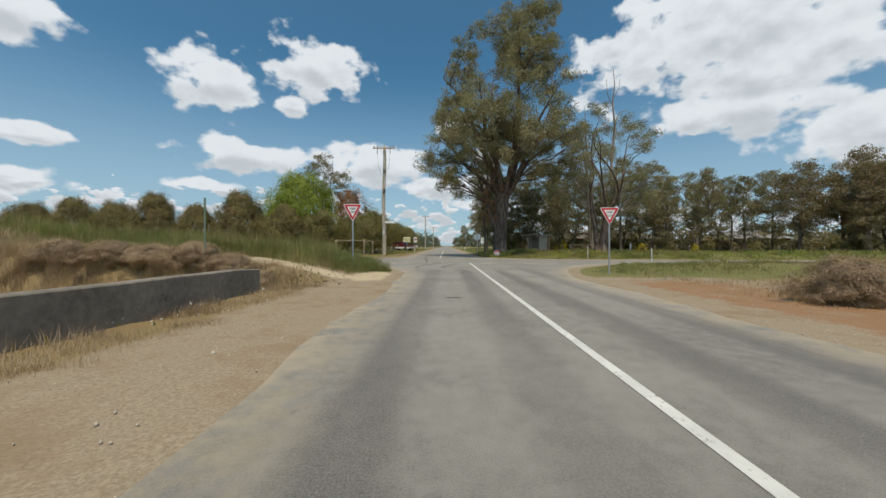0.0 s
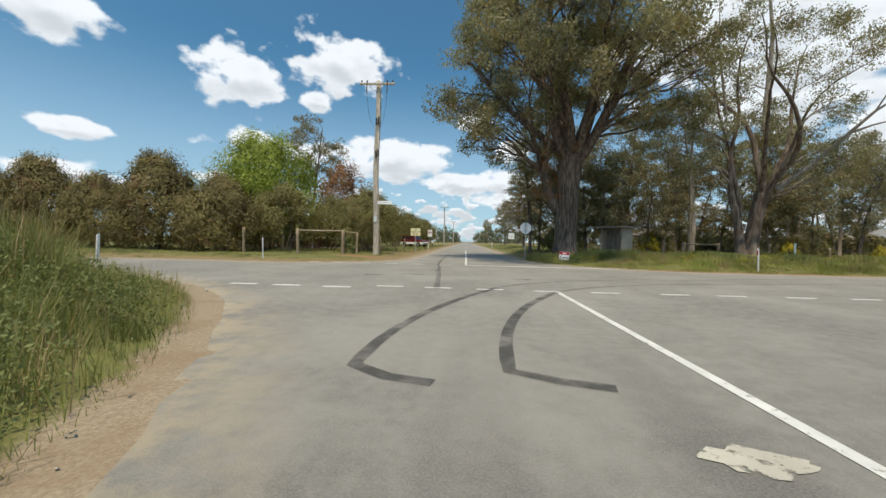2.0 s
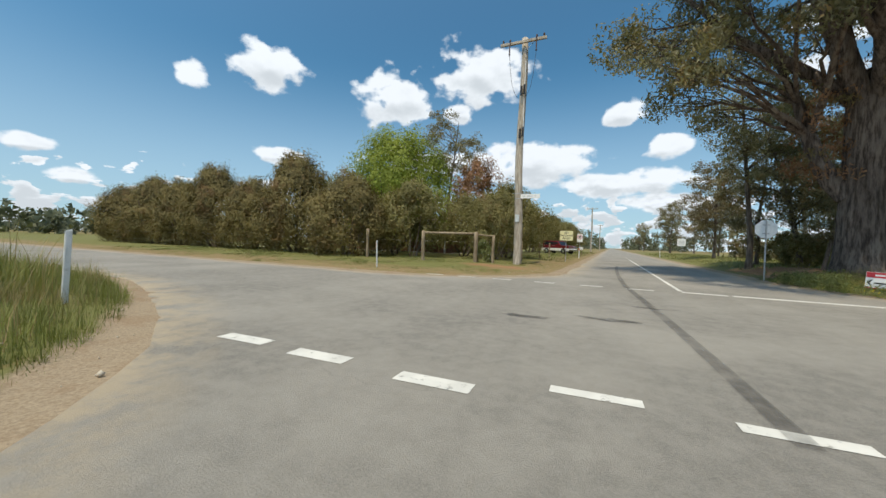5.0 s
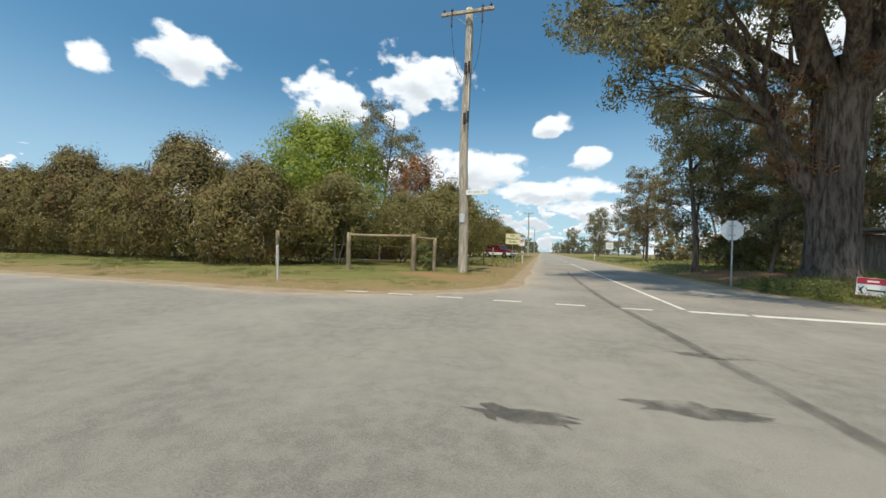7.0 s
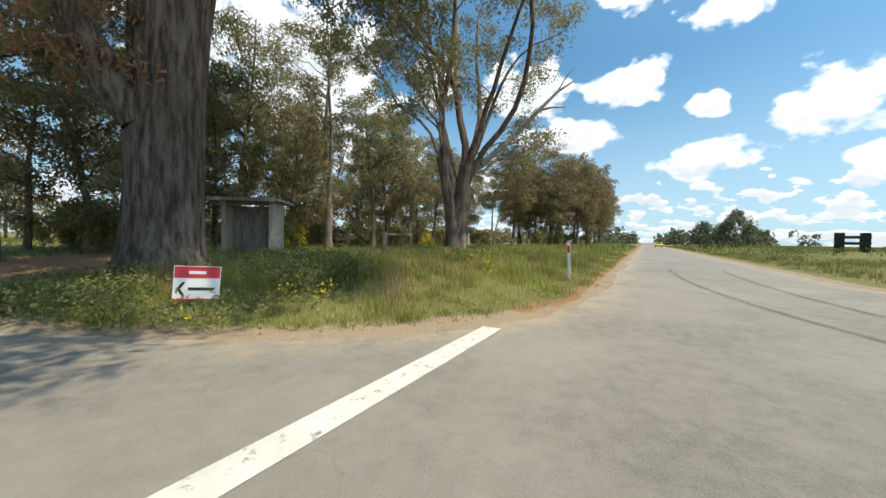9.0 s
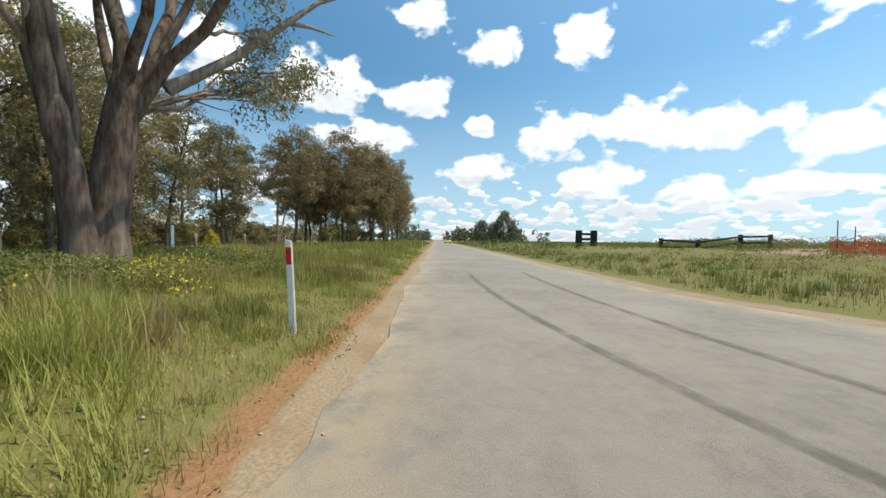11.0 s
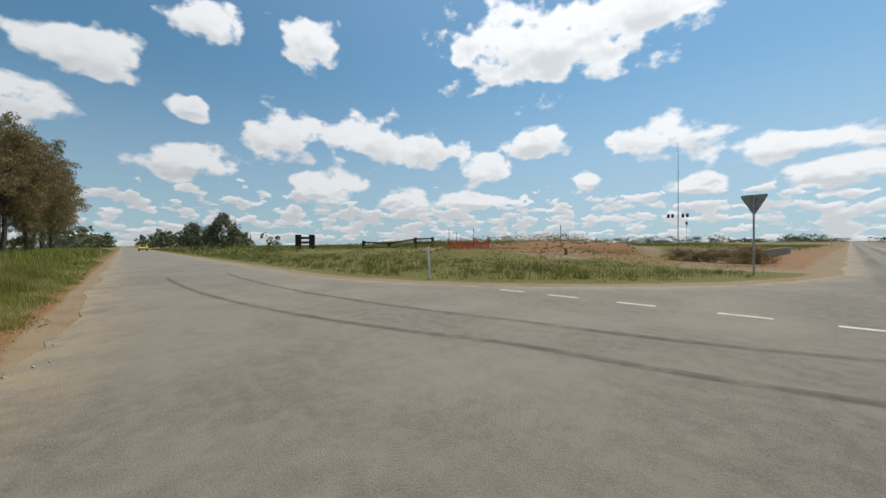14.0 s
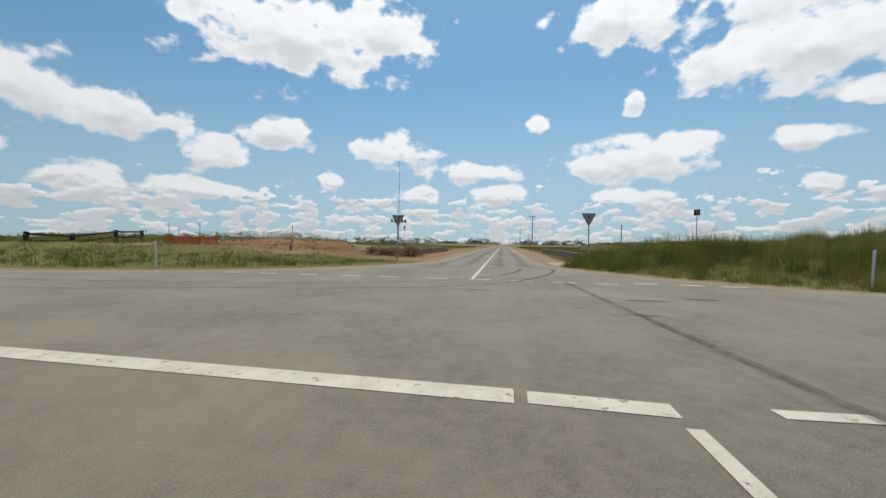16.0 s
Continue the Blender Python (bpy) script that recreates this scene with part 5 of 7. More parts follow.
yellow_car(118.0, 27.6, 180)
t = thing("mailbox", on_ground(-6.0, 73.5), "white mailbox on a short post beside a driveway", "mailbox")
part("post", boxed(-0.05, 0.05, -0.05, 0.05, -0.3, 0.8), RAIL_WOOD, t)
part("box", boxed(-0.16, 0.16, -0.22, 0.22, 0.8, 1.12, bevel=0.03), POST_WHITE, t, "white box")

t = thing("timber_bollard", on_ground(15.6, 11.8), "short dark timber bollard standing in the stony field edge", "bollard")
part("post", log((0, 0, -0.3), (0, 0, 0.42), 0.09, 71), RAIL_WOOD, t, "weathered stump of a post")
part("cap", boxed(0.2, 0.75, -0.3, 0.1, -0.02, 0.05, bevel=0.02), CONCRETE, t, "broken concrete slab at its foot")


# ---------------------------------------------------------------- trees
def tubes(paths, sides):
    """Tapered limbs: each path is a list of (point, radius)."""
    V, F = [], []
    base = 0
    ang = np.arange(sides) * math.tau / sides
    for path in paths:
        P = np.array([p for p, _ in path])
        R = np.array([r for _, r in path])
        T = np.gradient(P, axis=0)
        T /= np.linalg.norm(T, axis=1)[:, None] + 1e-9
        ref = np.array([0.31, 0.95, 0.05]) if abs(T[0][2]) > 0.7 else np.array([0.05, 0.1, 1.0])
        U = np.cross(T, ref)
        U /= np.linalg.norm(U, axis=1)[:, None] + 1e-9
        W = np.cross(T, U)
        ring = P[:, None] + R[:, None, None] * (np.cos(ang)[None, :, None] * U[:, None] + np.sin(ang)[None, :, None] * W[:, None])
        V.append(ring.reshape(-1, 3))
        k = len(path)
        i = (np.arange(k - 1)[:, None] * sides + np.arange(sides)[None])
        j = (np.arange(k - 1)[:, None] * sides + (np.arange(sides)[None] + 1) % sides)
        F.append(np.stack([i, j, j + sides, i + sides], -1).reshape(-1, 4) + base)
        base += k * sides
    return np.concatenate(V), np.concatenate(F)


def leaf_cards(rs, centres, radii, per, size, slim=0.35, droop=0.5, fine=False, skin=0.0):
    """Small four-cornered leaves, scattered in round tufts."""
    centres = np.repeat(np.asarray(centres, float), per, 0)
    if np.ndim(skin):
        skin = np.repeat(np.asarray(skin, float), per, 0)
    radii = np.repeat(np.asarray(radii, float), per, 0)
    n = len(centres)
    off = rs.normal(size=(n, 3))
    off *= (rs.uniform(0.25, 1.0, (n, 1)) ** 0.6) / (np.linalg.norm(off, axis=1)[:, None] + 1e-9)
    p = centres + off * radii
    face = off / (np.linalg.norm(off, axis=1)[:, None] + 1e-9) + skin + rs.normal(size=(n, 3)) * 0.55
    face /= np.linalg.norm(face, axis=1)[:, None] + 1e-9
    a = rs.normal(size=(n, 3))
    a[:, 2] -= droop * 2
    a -= face * (a * face).sum(1)[:, None]
    a /= np.linalg.norm(a, axis=1)[:, None] + 1e-9
    b = np.cross(face, a)
    s = size * rs.uniform(0.6, 1.3, (n, 1))
    l, w = a * s, b * s * slim
    if fine:
        V = np.stack([p - l * 0.5, p + w * 0.5 - l * 0.05, p + l * 0.5, p - w * 0.5 - l * 0.05], 1).reshape(-1, 3)
        return V, np.arange(4 * n).reshape(n, 4)
    V = np.stack([p - l * 0.5 + w * 0.5, p - l * 0.5 - w * 0.5, p + l * 0.5], 1).reshape(-1, 3)
    F = np.arange(3 * n).reshape(n, 3)
    return V, F


def limb(rs, p, d, length, r0, r1, wander, rise, steps=7):
    path = [(p.copy(), r0)]
    d = d / np.linalg.norm(d)
    p = p.copy()
    for i in range(steps):
        d = d + rs.normal(size=3) * wander + np.array([0, 0, rise])
        d /= np.linalg.norm(d)
        p = p + d * length / steps
        path.append((p.copy(), r0 + (r1 - r0) * (i + 1) / steps))
    return path, d


def clump_spots(rs, n, centre, radii, gap, inner=0.35):
    """Places for the leaf clumps of a crown: inside an ellipsoid, mostly near its skin, kept apart from one another."""
    out, tries = [], 0
    centre, radii = np.asarray(centre, float), np.asarray(radii, float)
    while len(out) < n and tries < 6000:
        tries += 1
        v = rs.normal(size=3)
        v /= np.linalg.norm(v)
        p = centre + v * radii * rs.uniform(inner, 1.0) ** 0.5
        if all(np.linalg.norm(p - q) > gap for q in out):
            out.append(p)
    return out


def branch_to(rs, p, r0, q, r1, steps=6, lift=0.75):
    """A limb that leaves p, rises and bends over to q."""
    p, q = np.asarray(p, float), np.asarray(q, float)
    d = q - p
    c = p + d * np.array([0.38, 0.38, lift]) + rs.normal(size=3) * 0.07 * np.linalg.norm(d)
    path = []
    for i in range(steps + 1):
        t = i / steps
        w = rs.normal(size=3) * 0.018 * np.linalg.norm(d) * (0 < i < steps)
        path.append((p * (1 - t) ** 2 + c * 2 * t * (1 - t) + q * t * t + w, r0 + (r1 - r0) * t))
    return path


def gum(seed, mains, clumps, clump_r, tufts, per, size, leaf, bark, label, name="gum_tree", dead=(), extra=(), limb_bark=None, sides=8, flat=0.72, droop=0.55):
    """A gum tree: stems, a limb out to each leaf clump, twigs inside the clump, and small hanging leaves.
    mains: the stems as lists of (point, radius); extra: further limbs with leaf clumps of their own material."""
    rs = np.random.RandomState(seed)
    thick, thin, centres, radii = [list(m) for m in mains], [], [], []
    P = np.array([p for m in mains for p, _ in m[2:]])
    R = np.array([r for m in mains for _, r in m[2:]])
    for c in clumps:
        flat_d = np.hypot(*(P[:, :2] - c[:2]).T)
        cost = np.linalg.norm(P - c, axis=1) + 1.6 * np.maximum(0, P[:, 2] - (c[2] - 0.45 * flat_d)) + rs.uniform(0, 0.6, len(P))
        k = int(np.argmin(cost))
        length = np.linalg.norm(c - P[k])
        r0 = min(0.55 * R[k], 0.025 + 0.017 * length)
        path = branch_to(rs, P[k], r0, c, 0.016)
        thick.append(path)
        for _ in range(tufts):
            off = rs.normal(size=3)
            off *= rs.uniform(0.35, 1.0) / np.linalg.norm(off)
            q = c + off * clump_r * np.array([1.0, 1.0, 0.75])
            thin.append(branch_to(rs, path[rs.randint(3, 6)][0], r0 * 0.35, q, 0.006, 2))
            centres.append(q)
            radii.append(np.array([1, 1, flat]) * clump_r * rs.uniform(0.42, 0.72))
    t = thing(name, Matrix(), label, "tree", "gum trees")
    v, f = tubes(thick[:len(mains)], sides)
    o = new("trunk", mesh_of("trunk", v, f, bark, True))
    o.parent = t
    v, f = tubes(thick[len(mains):] + thin, 5 if sides > 8 else 3)
    o = new("branchwork", mesh_of("branchwork", v, f, limb_bark or bark, True))
    o.parent = t
    o["kind"] = "stuff"
    if len(dead):
        v, f = tubes(dead, 7)
        o = new("dead_limb", mesh_of("dead_limb", v, f, DEADWOOD, True))
        o.parent = t
        o["label"] = "bare bleached dead limbs"
    v, f = leaf_cards(rs, centres, radii, per, size, 0.44, droop)
    o = new("crown", mesh_of("crown", v, f, leaf))
    o.parent = t
    o["kind"] = "stuff"
    for part_name, spots, r, n, sz, material, words in extra:
        v, f = leaf_cards(rs, spots, np.full((len(spots), 3), r), n, sz, 0.34, 0.8)
        o = new(part_name, mesh_of(part_name, v, f, material))
        o.parent = t
        o["kind"], o["label"] = "stuff", words
    return t


def stem(rs, h, r, lean=(0, 0), foot=(0, 0), wander=0.05, flare=1.5, tip=0.15):
    path, _ = limb(rs, np.array([foot[0], foot[1], -0.4]), np.array([lean[0], lean[1], 1.0]), h + 0.4, r, r * tip, wander, 0.02, 12)
    path[0] = (path[0][0], r * flare)
    return path


def placed(t, x, y, turn=0.0, s=1.0, sz=None, sink=0.05):
    return pose(x, y, float(height(x, y)) - sink, 0, 0, turn) @ Matrix.Diagonal((s, s, sz or s, 1))


# the great gum on the corner
def great_gum():
    rs = np.random.RandomState(11)
    trunk = [(np.array([0.01 * k * k * 0.5, 0.015 * k, z]), r) for k, (z, r) in enumerate(((-0.5, 1.02), (0.15, 0.86), (0.7, 0.73), (1.6, 0.68), (2.8, 0.67), (4.0, 0.67), (5.2, 0.70), (6.2, 0.76), (7.0, 0.70), (7.7, 0.45)))]
    mains = [trunk]
    top = np.array([0.32, 0.12, 6.3])
    # heading, tilt, length, radius of each great limb
    for g, tilt, length, r in ((172, 0.95, 9.5, 0.30), (205, 0.45, 15.0, 0.40), (25, 0.24, 19.0, 0.46), (325, 0.80, 11.5, 0.36), (95, 0.50, 15.0, 0.36), (262, 0.62, 12.0, 0.32), (10, 0.75, 12.0, 0.30), (283, 1.05, 11.0, 0.26)):
        d = np.array([tilt * math.cos(radians(g)), tilt * math.sin(radians(g)), 1.0])
        path, _ = limb(rs, top + 0.35 * np.array([math.cos(radians(g)), math.sin(radians(g)), 0]), d, length, r, r * 0.16, 0.085, 0.02, 12)
        mains.append(path)
    # the old side limb that leaves the trunk low down and turns up
    side = [(np.array(p), r) for p, r in (((-0.35, 0.10, 3.1), 0.34), ((-0.75, 0.25, 3.7), 0.33), ((-1.15, 0.40, 4.6), 0.29), ((-1.40, 0.50, 5.6), 0.24), ((-1.75, 0.55, 6.9), 0.17), ((-2.3, 0.7, 8.4), 0.10), ((-2.9, 0.9, 9.8), 0.05))]
    mains.append(side)
    spots = clump_spots(rs, 74, (0.6, 0.3, 17.0), (7.6, 7.2, 8.2), 1.75)
    spots += clump_spots(rs, 34, (3.2, 0.8, 23.5), (4.0, 4.0, 4.4), 1.6)
    spots += clump_spots(rs, 40, (-3.4, -0.6, 12.2), (5.2, 5.2, 4.8), 1.6)
    spots += clump_spots(rs, 22, (4.6, -1.0, 11.5), (4.0, 4.2, 3.4), 1.6)
    spots += clump_spots(rs, 17, (-0.6, -6.6, 11.6), (5.2, 2.9, 2.6), 1.6)
    hang = [np.array((-6.6, -1.2, 8.2)), np.array((-6.0, 0.6, 7.4)), np.array((-5.0, -2.8, 8.6)), np.array((-7.2, 0.4, 10.0)), np.array((-4.2, 1.6, 7.0))]
    rust = [np.array((-1.25, 0.45, 5.0)) + rs.normal(size=3) * np.array([0.55, 0.55, 0.75]) for _ in range(26)] + [np.array((-0.6, -0.2, 7.0)) + rs.normal(size=3) * np.array([0.8, 0.6, 0.6]) for _ in range(18)]
    t = gum(12, mains, spots + hang, 1.30, 7, 104, 0.20, GUM, BARK_BIG, "huge old gum tree with a thick furrowed trunk beside the corner", "great_gum_tree",
            limb_bark=BARK_STEM, sides=14, extra=(("dead_foliage", rust, 0.34, 60, 0.17, RUST, "rusty brown dead leaves caught in the fork"),))
    t.matrix_world = placed(t, 5.85, 39.6, 0)


great_gum()


# the many-stemmed gum further along the verge
def spreading_gum():
    rs = np.random.RandomState(23)
    great = [(np.array(p), r) for p, r in (((0.1, 0, -0.4), 0.74), ((0.1, 0, 0.2), 0.52), ((0.13, -0.03, 0.9), 0.41), ((0.2, -0.1, 1.8), 0.37), ((0.28, -0.18, 2.8), 0.35), ((0.36, -0.26, 3.8), 0.29), ((0.42, -0.3, 4.6), 0.18))]
    lesser = [(np.array(p), r) for p, r in (((-0.45, -0.12, -0.4), 0.50), ((-0.5, -0.13, 0.2), 0.34), ((-0.58, -0.14, 1.0), 0.26), ((-0.68, -0.1, 2.0), 0.24), ((-0.82, 0.06, 3.2), 0.21), ((-0.98, 0.3, 4.2), 0.13))]
    mains = [great, lesser]
    for base, g, tilt, length, r in ((lesser[4], 185, 0.30, 10.5, 0.20), (lesser[3], 130, 0.20, 11.5, 0.17), (great[3], 330, 0.50, 10.5, 0.23), (great[4], 285, 0.25, 11.5, 0.21),
                                     (great[4], 20, 0.45, 10.5, 0.22), (great[5], 230, 0.42, 9.5, 0.17), (great[5], 350, 0.12, 12.0, 0.24), (great[5], 310, 0.70, 8.0, 0.16)):
        d = np.array([tilt * math.cos(radians(g)), tilt * math.sin(radians(g)), 1.0])
        path, _ = limb(rs, base[0] + 0.3 * base[1] * d, d, length, r * 0.78, r * 0.11, 0.15, 0.035, 11)
        mains.append(path)
    spots = clump_spots(rs, 36, (0.3, -0.2, 11.0), (5.0, 4.8, 4.2), 1.7, 0.45)
    spots += clump_spots(rs, 8, (-3.6, 0.4, 7.2), (1.8, 2.4, 1.8), 1.3) + clump_spots(rs, 5, (3.0, -2.2, 5.6), (1.4, 1.2, 1.2), 1.2)
    dead = [[(np.array(p), r) for p, r in q] for q in (
        (((0.9, -0.8, 4.2), 0.15), ((1.7, -1.8, 5.3), 0.12), ((2.6, -2.9, 6.8), 0.09), ((3.1, -3.6, 7.7), 0.065), ((3.7, -4.2, 8.3), 0.03)),
        (((2.6, -2.9, 6.8), 0.07), ((3.3, -3.3, 7.1), 0.05), ((4.1, -3.8, 7.3), 0.02)), (((3.1, -3.6, 7.7), 0.04), ((3.2, -4.0, 8.4), 0.03), ((3.5, -4.3, 8.9), 0.012)),
        (((1.1, 0.6, 8.0), 0.16), ((1.6, 1.0, 11.5), 0.14), ((1.8, 1.1, 14.0), 0.11), ((1.5, 1.0, 16.2), 0.08), ((1.7, 1.0, 18.2), 0.05), ((1.5, 0.9, 20.0), 0.02)),
        (((1.8, 1.1, 14.2), 0.06), ((2.4, 1.3, 15.4), 0.05), ((3.0, 1.4, 15.6), 0.03), ((3.7, 1.6, 15.9), 0.015)), (((1.5, 1.0, 16.0), 0.05), ((0.9, 0.9, 17.2), 0.035), ((0.7, 0.8, 18.9), 0.012)),
        (((1.7, 1.0, 17.0), 0.04), ((2.2, 1.0, 18.0), 0.025), ((2.3, 1.1, 19.0), 0.01)), (((-1.0, 0.8, 9.0), 0.08), ((-1.4, 1.0, 13.0), 0.06), ((-1.5, 1.0, 16.0), 0.015)))]
    t = gum(24, mains, spots, 1.05, 6, 130, 0.132, GUM, BARK_STEM, "many-stemmed gum tree with pale limbs and dead upper branches", "spreading_gum_tree", dead=dead, limb_bark=BARK_PALE, sides=12)
    t.matrix_world = placed(t, 16.4, 38.4, 0)


spreading_gum()


def grove_kind(seed, h, r, centre, radii, n, clump_r, gap, tufts, per, size, leaf, bark, label, lean=(0, 0), twin=False):
    rs = np.random.RandomState(seed)
    mains = [stem(rs, h * 0.93, r, lean)]
    if twin:
        mains.append(stem(rs, h * 0.85, r * 0.8, (-lean[0] - 0.14, 0.10 - lean[1]), (0.1, 0.1)))
    shift = np.array([lean[0] * centre, lean[1] * centre, centre])
    spots = clump_spots(rs, n, shift, radii, gap, 0.25)
    return gum(seed + 100, mains, spots, clump_r, tufts, per, size, leaf, bark, label, sides=7)


KINDS = [
    grove_kind(31, 15.5, 0.21, 10.6, (2.9, 2.9, 4.9), 26, 1.15, 1.2, 5, 74, 0.215, GUM, BARK, "slender gum tree with an open olive crown in the wooded block", (0.05, 0.0)),
    grove_kind(32, 13.0, 0.18, 7.6, (2.7, 2.7, 5.4), 30, 1.12, 1.1, 5, 74, 0.21, GUM_DARK, BARK, "dark slender gum tree with drooping leaves in the wooded block", (-0.06, 0.04)),
    grove_kind(33, 16.5, 0.24, 11.6, (3.4, 3.4, 4.9), 28, 1.22, 1.3, 5, 76, 0.22, GUM, BARK_PALE, "twin-stemmed gum tree with pale bark in the wooded block", (0.06, 0.04), True),
    grove_kind(34, 9.5, 0.14, 5.2, (2.1, 2.1, 4.1), 24, 1.0, 0.95, 5, 70, 0.20, GUM_DARK, BARK, "young bushy gum tree in the wooded block"),
    grove_kind(35, 13.8, 0.24, 8.4, (3.9, 3.9, 5.6), 44, 1.40, 1.35, 5, 80, 0.26, GUM_BROWN, BARK, "broad dense gum tree with brownish leaves beside the side road", (0.03, -0.02)),
]
# kind, x, y, turn, scale
TREES_NEAR = [
    (0, 5.2, 48.9, 10, 0.86), (1, 8.6, 51.8, 80, 0.95), (4, 7.9, 70.0, 200, 0.74), (3, 14.9, 100.0, 30, 1.15), (0, 14.4, 51.0, 140, 1.05),
    (2, 20.0, 50.0, 60, 1.0), (1, 17.2, 49.6, 250, 0.80), (1, 11.6, 54.0, 300, 1.0), (0, 23.5, 49.0, 300, 0.98), (1, 27.0, 50.5, 110, 1.0), (3, 14.6, 46.9, 40, 0.72),
    (2, 31.0, 53.0, 170, 0.82), (1, 35.0, 50.5, 270, 0.95), (3, 7.0, 54.0, 70, 0.9), (1, 9.6, 47.2, 150, 0.62), (1, 7.4, 46.0, 220, 0.58), (3, 11.2, 47.6, 330, 0.80),
    (1, 19.0, 60.0, 130, 1.1), (0, 43.0, 55.0, 250, 0.9), (2, 38.5, 56.0, 310, 0.8), (1, 24.6, 57.0, 210, 0.8), (3, 22.0, 55.5, 10, 0.8),
]
# the dense stand where the trees come up to the side road
TREES_STAND = [
    (4, 43.0, 44.6, 40, 1.05), (4, 47.5, 41.0, 200, 1.12), (4, 52.5, 39.0, 95, 1.16), (4, 57.5, 40.0, 150, 1.21), (4, 63.0, 38.8, 260, 1.19), (4, 50.0, 46.0, 345, 1.08),
    (4, 70.0, 39.5, 20, 1.23), (4, 78.0, 39.6, 130, 1.25), (4, 56.0, 46.5, 70, 1.08), (4, 92.0, 40.0, 300, 1.25), (4, 65.0, 45.0, 10, 1.14), (3, 49.0, 43.5, 20, 0.80), (3, 60.0, 42.5, 110, 0.80), (3, 46.0, 40.0, 60, 0.55), (3, 55.5, 38.0, 160, 0.42),
]
TREES_FAR = [
    (1, 58.0, 48.0, 10, 1.1), (0, 66.0, 47.0, 200, 1.0), (1, 122.0, 43.0, 300, 1.2), (0, 136.0, 43.0, 44, 1.1), (3, 50.0, 56.0, 100, 1.2), (0, 34.0, 60.0, 160, 0.85),
    (1, 46.0, 62.0, 280, 1.0), (2, 16.0, 72.0, 30, 0.8), (3, 24.0, 80.0, 90, 1.2), (1, 40.0, 90.0, 120, 1.1), (0, 54.0, 80.0, 210, 1.0),
    (3, 12.0, 135.0, 50, 1.3), (1, 15.0, 160.0, 140, 1.2), (0, 9.5, 185.0, 250, 0.9), (3, 20.0, 150.0, 330, 1.3), (1, 11.0, 230.0, 20, 1.1),
    (1, 29.0, 60.0, 200, 1.0), (2, 66.0, 56.0, 140, 0.9), (1, 20.0, 67.0, 340, 1.05), (0, 49.0, 70.0, 260, 1.0), (3, 33.0, 55.0, 10, 1.0), (1, 38.0, 63.0, 50, 0.95),
    (0, 26.5, 64.0, 120, 0.9), (1, 55.0, 57.0, 222, 1.05), (3, 41.0, 50.0, 200, 1.0), (3, 29.5, 49.0, 90, 0.75),
]
seen = set()
for k, x, y, turn, s in TREES_NEAR + TREES_STAND + TREES_FAR:
    m = placed(KINDS[k], x, y, turn, s)
    if k in seen:
        copy_thing(KINDS[k], m)
    else:
        seen.add(k)
        KINDS[k].matrix_world = m


def bushy(seed, w, h, tufts, per, size, leaf, label, name, top=1.0, stem=0.12, slim=0.5, droop=0.0, bark=BARK, category="tree", group="", foot=0.0, lump=0.30, egg=0.0):
    """A dense shrub or hedge tree: stems under a lumpy crown built of small leaves, thickest at its skin."""
    rs = np.random.RandomState(seed)
    n = tufts
    u = rs.uniform(0, 1, n) ** 0.75
    z = foot + (h - foot) * (0.04 + 0.96 * u)
    f = (z - foot) / (h - foot)
    prof = np.sin(np.clip(f, 0, 1) ** 0.62 * math.pi * 0.94 + 0.14) ** 0.55 * top * (1 - egg * np.clip(f, 0, 1) ** 1.6)
    ang = rs.uniform(0, math.tau, n)
    wob = 1 + lump * np.sin(ang * 3 + f * 7 + seed) * 0.5 + lump * rs.normal(size=n) * 0.35
    r = w * prof * wob * rs.uniform(0.45, 1.0, n) ** 0.45
    c = np.stack([r * np.cos(ang), r * np.sin(ang), z + 0.05 * h * np.sin(ang * 2 + seed) * f], -1)
    rad = np.stack([np.full(n, 1.0), np.full(n, 1.0), np.full(n, 1.25)], -1) * (w * 0.20) * rs.uniform(0.6, 1.4, (n, 1))
    t = thing(name, Matrix(), label, category, group)
    paths = []
    for i in range(5):
        g = i * math.tau / 5 + rs.uniform(0, 0.7)
        pa, _ = limb(rs, np.array([0.12 * math.cos(g), 0.12 * math.sin(g), -0.3]), np.array([0.5 * math.cos(g), 0.5 * math.sin(g), 1.0]), h * rs.uniform(0.6, 0.85), stem, stem * 0.2, 0.08, 0.05, 6)
        paths.append(pa)
    for pa in paths:
        v, fa = tubes([pa], 7)
        o = new("stem", mesh_of("stem", v, fa, bark, True))
        o.parent = t
    skin = np.stack([np.cos(ang), np.sin(ang), 0.9 * (2 * f - 0.7)], -1) * 0.9
    v, fa = leaf_cards(rs, c, rad, per, size, slim, droop, skin=skin)
    o = new("crown", mesh_of("crown", v, fa, leaf))
    o.parent = t
    o["kind"] = "stuff"
    return t


HEDGE = [
    bushy(41, 2.9, 6.2, 420, 92, 0.175, CONIFER, "dense olive-brown hedge conifer in a roadside row", "hedge_tree", group="hedge conifers", droop=-0.5, slim=0.45, lump=0.34, egg=0.22),
    bushy(42, 2.9, 5.2, 400, 92, 0.175, CONIFER, "rounded olive-brown hedge conifer in a roadside row", "hedge_tree", group="hedge conifers", droop=-0.3, slim=0.45, lump=0.30, egg=0.12),
]
ROW = [(1, -18.0, 40.0, 0, 0.93, 0.95), (0, -23.3, 40.7, 60, 1.06, 1.08), (1, -28.6, 41.2, 190, 0.92, 1.05), (0, -33.4, 41.2, 100, 0.90, 0.98),
       (1, -38.2, 41.4, 300, 0.95, 1.12), (0, -43.2, 41.6, 40, 0.98, 0.90), (1, -48.6, 41.8, 150, 1.08, 1.10)]
seen = set()
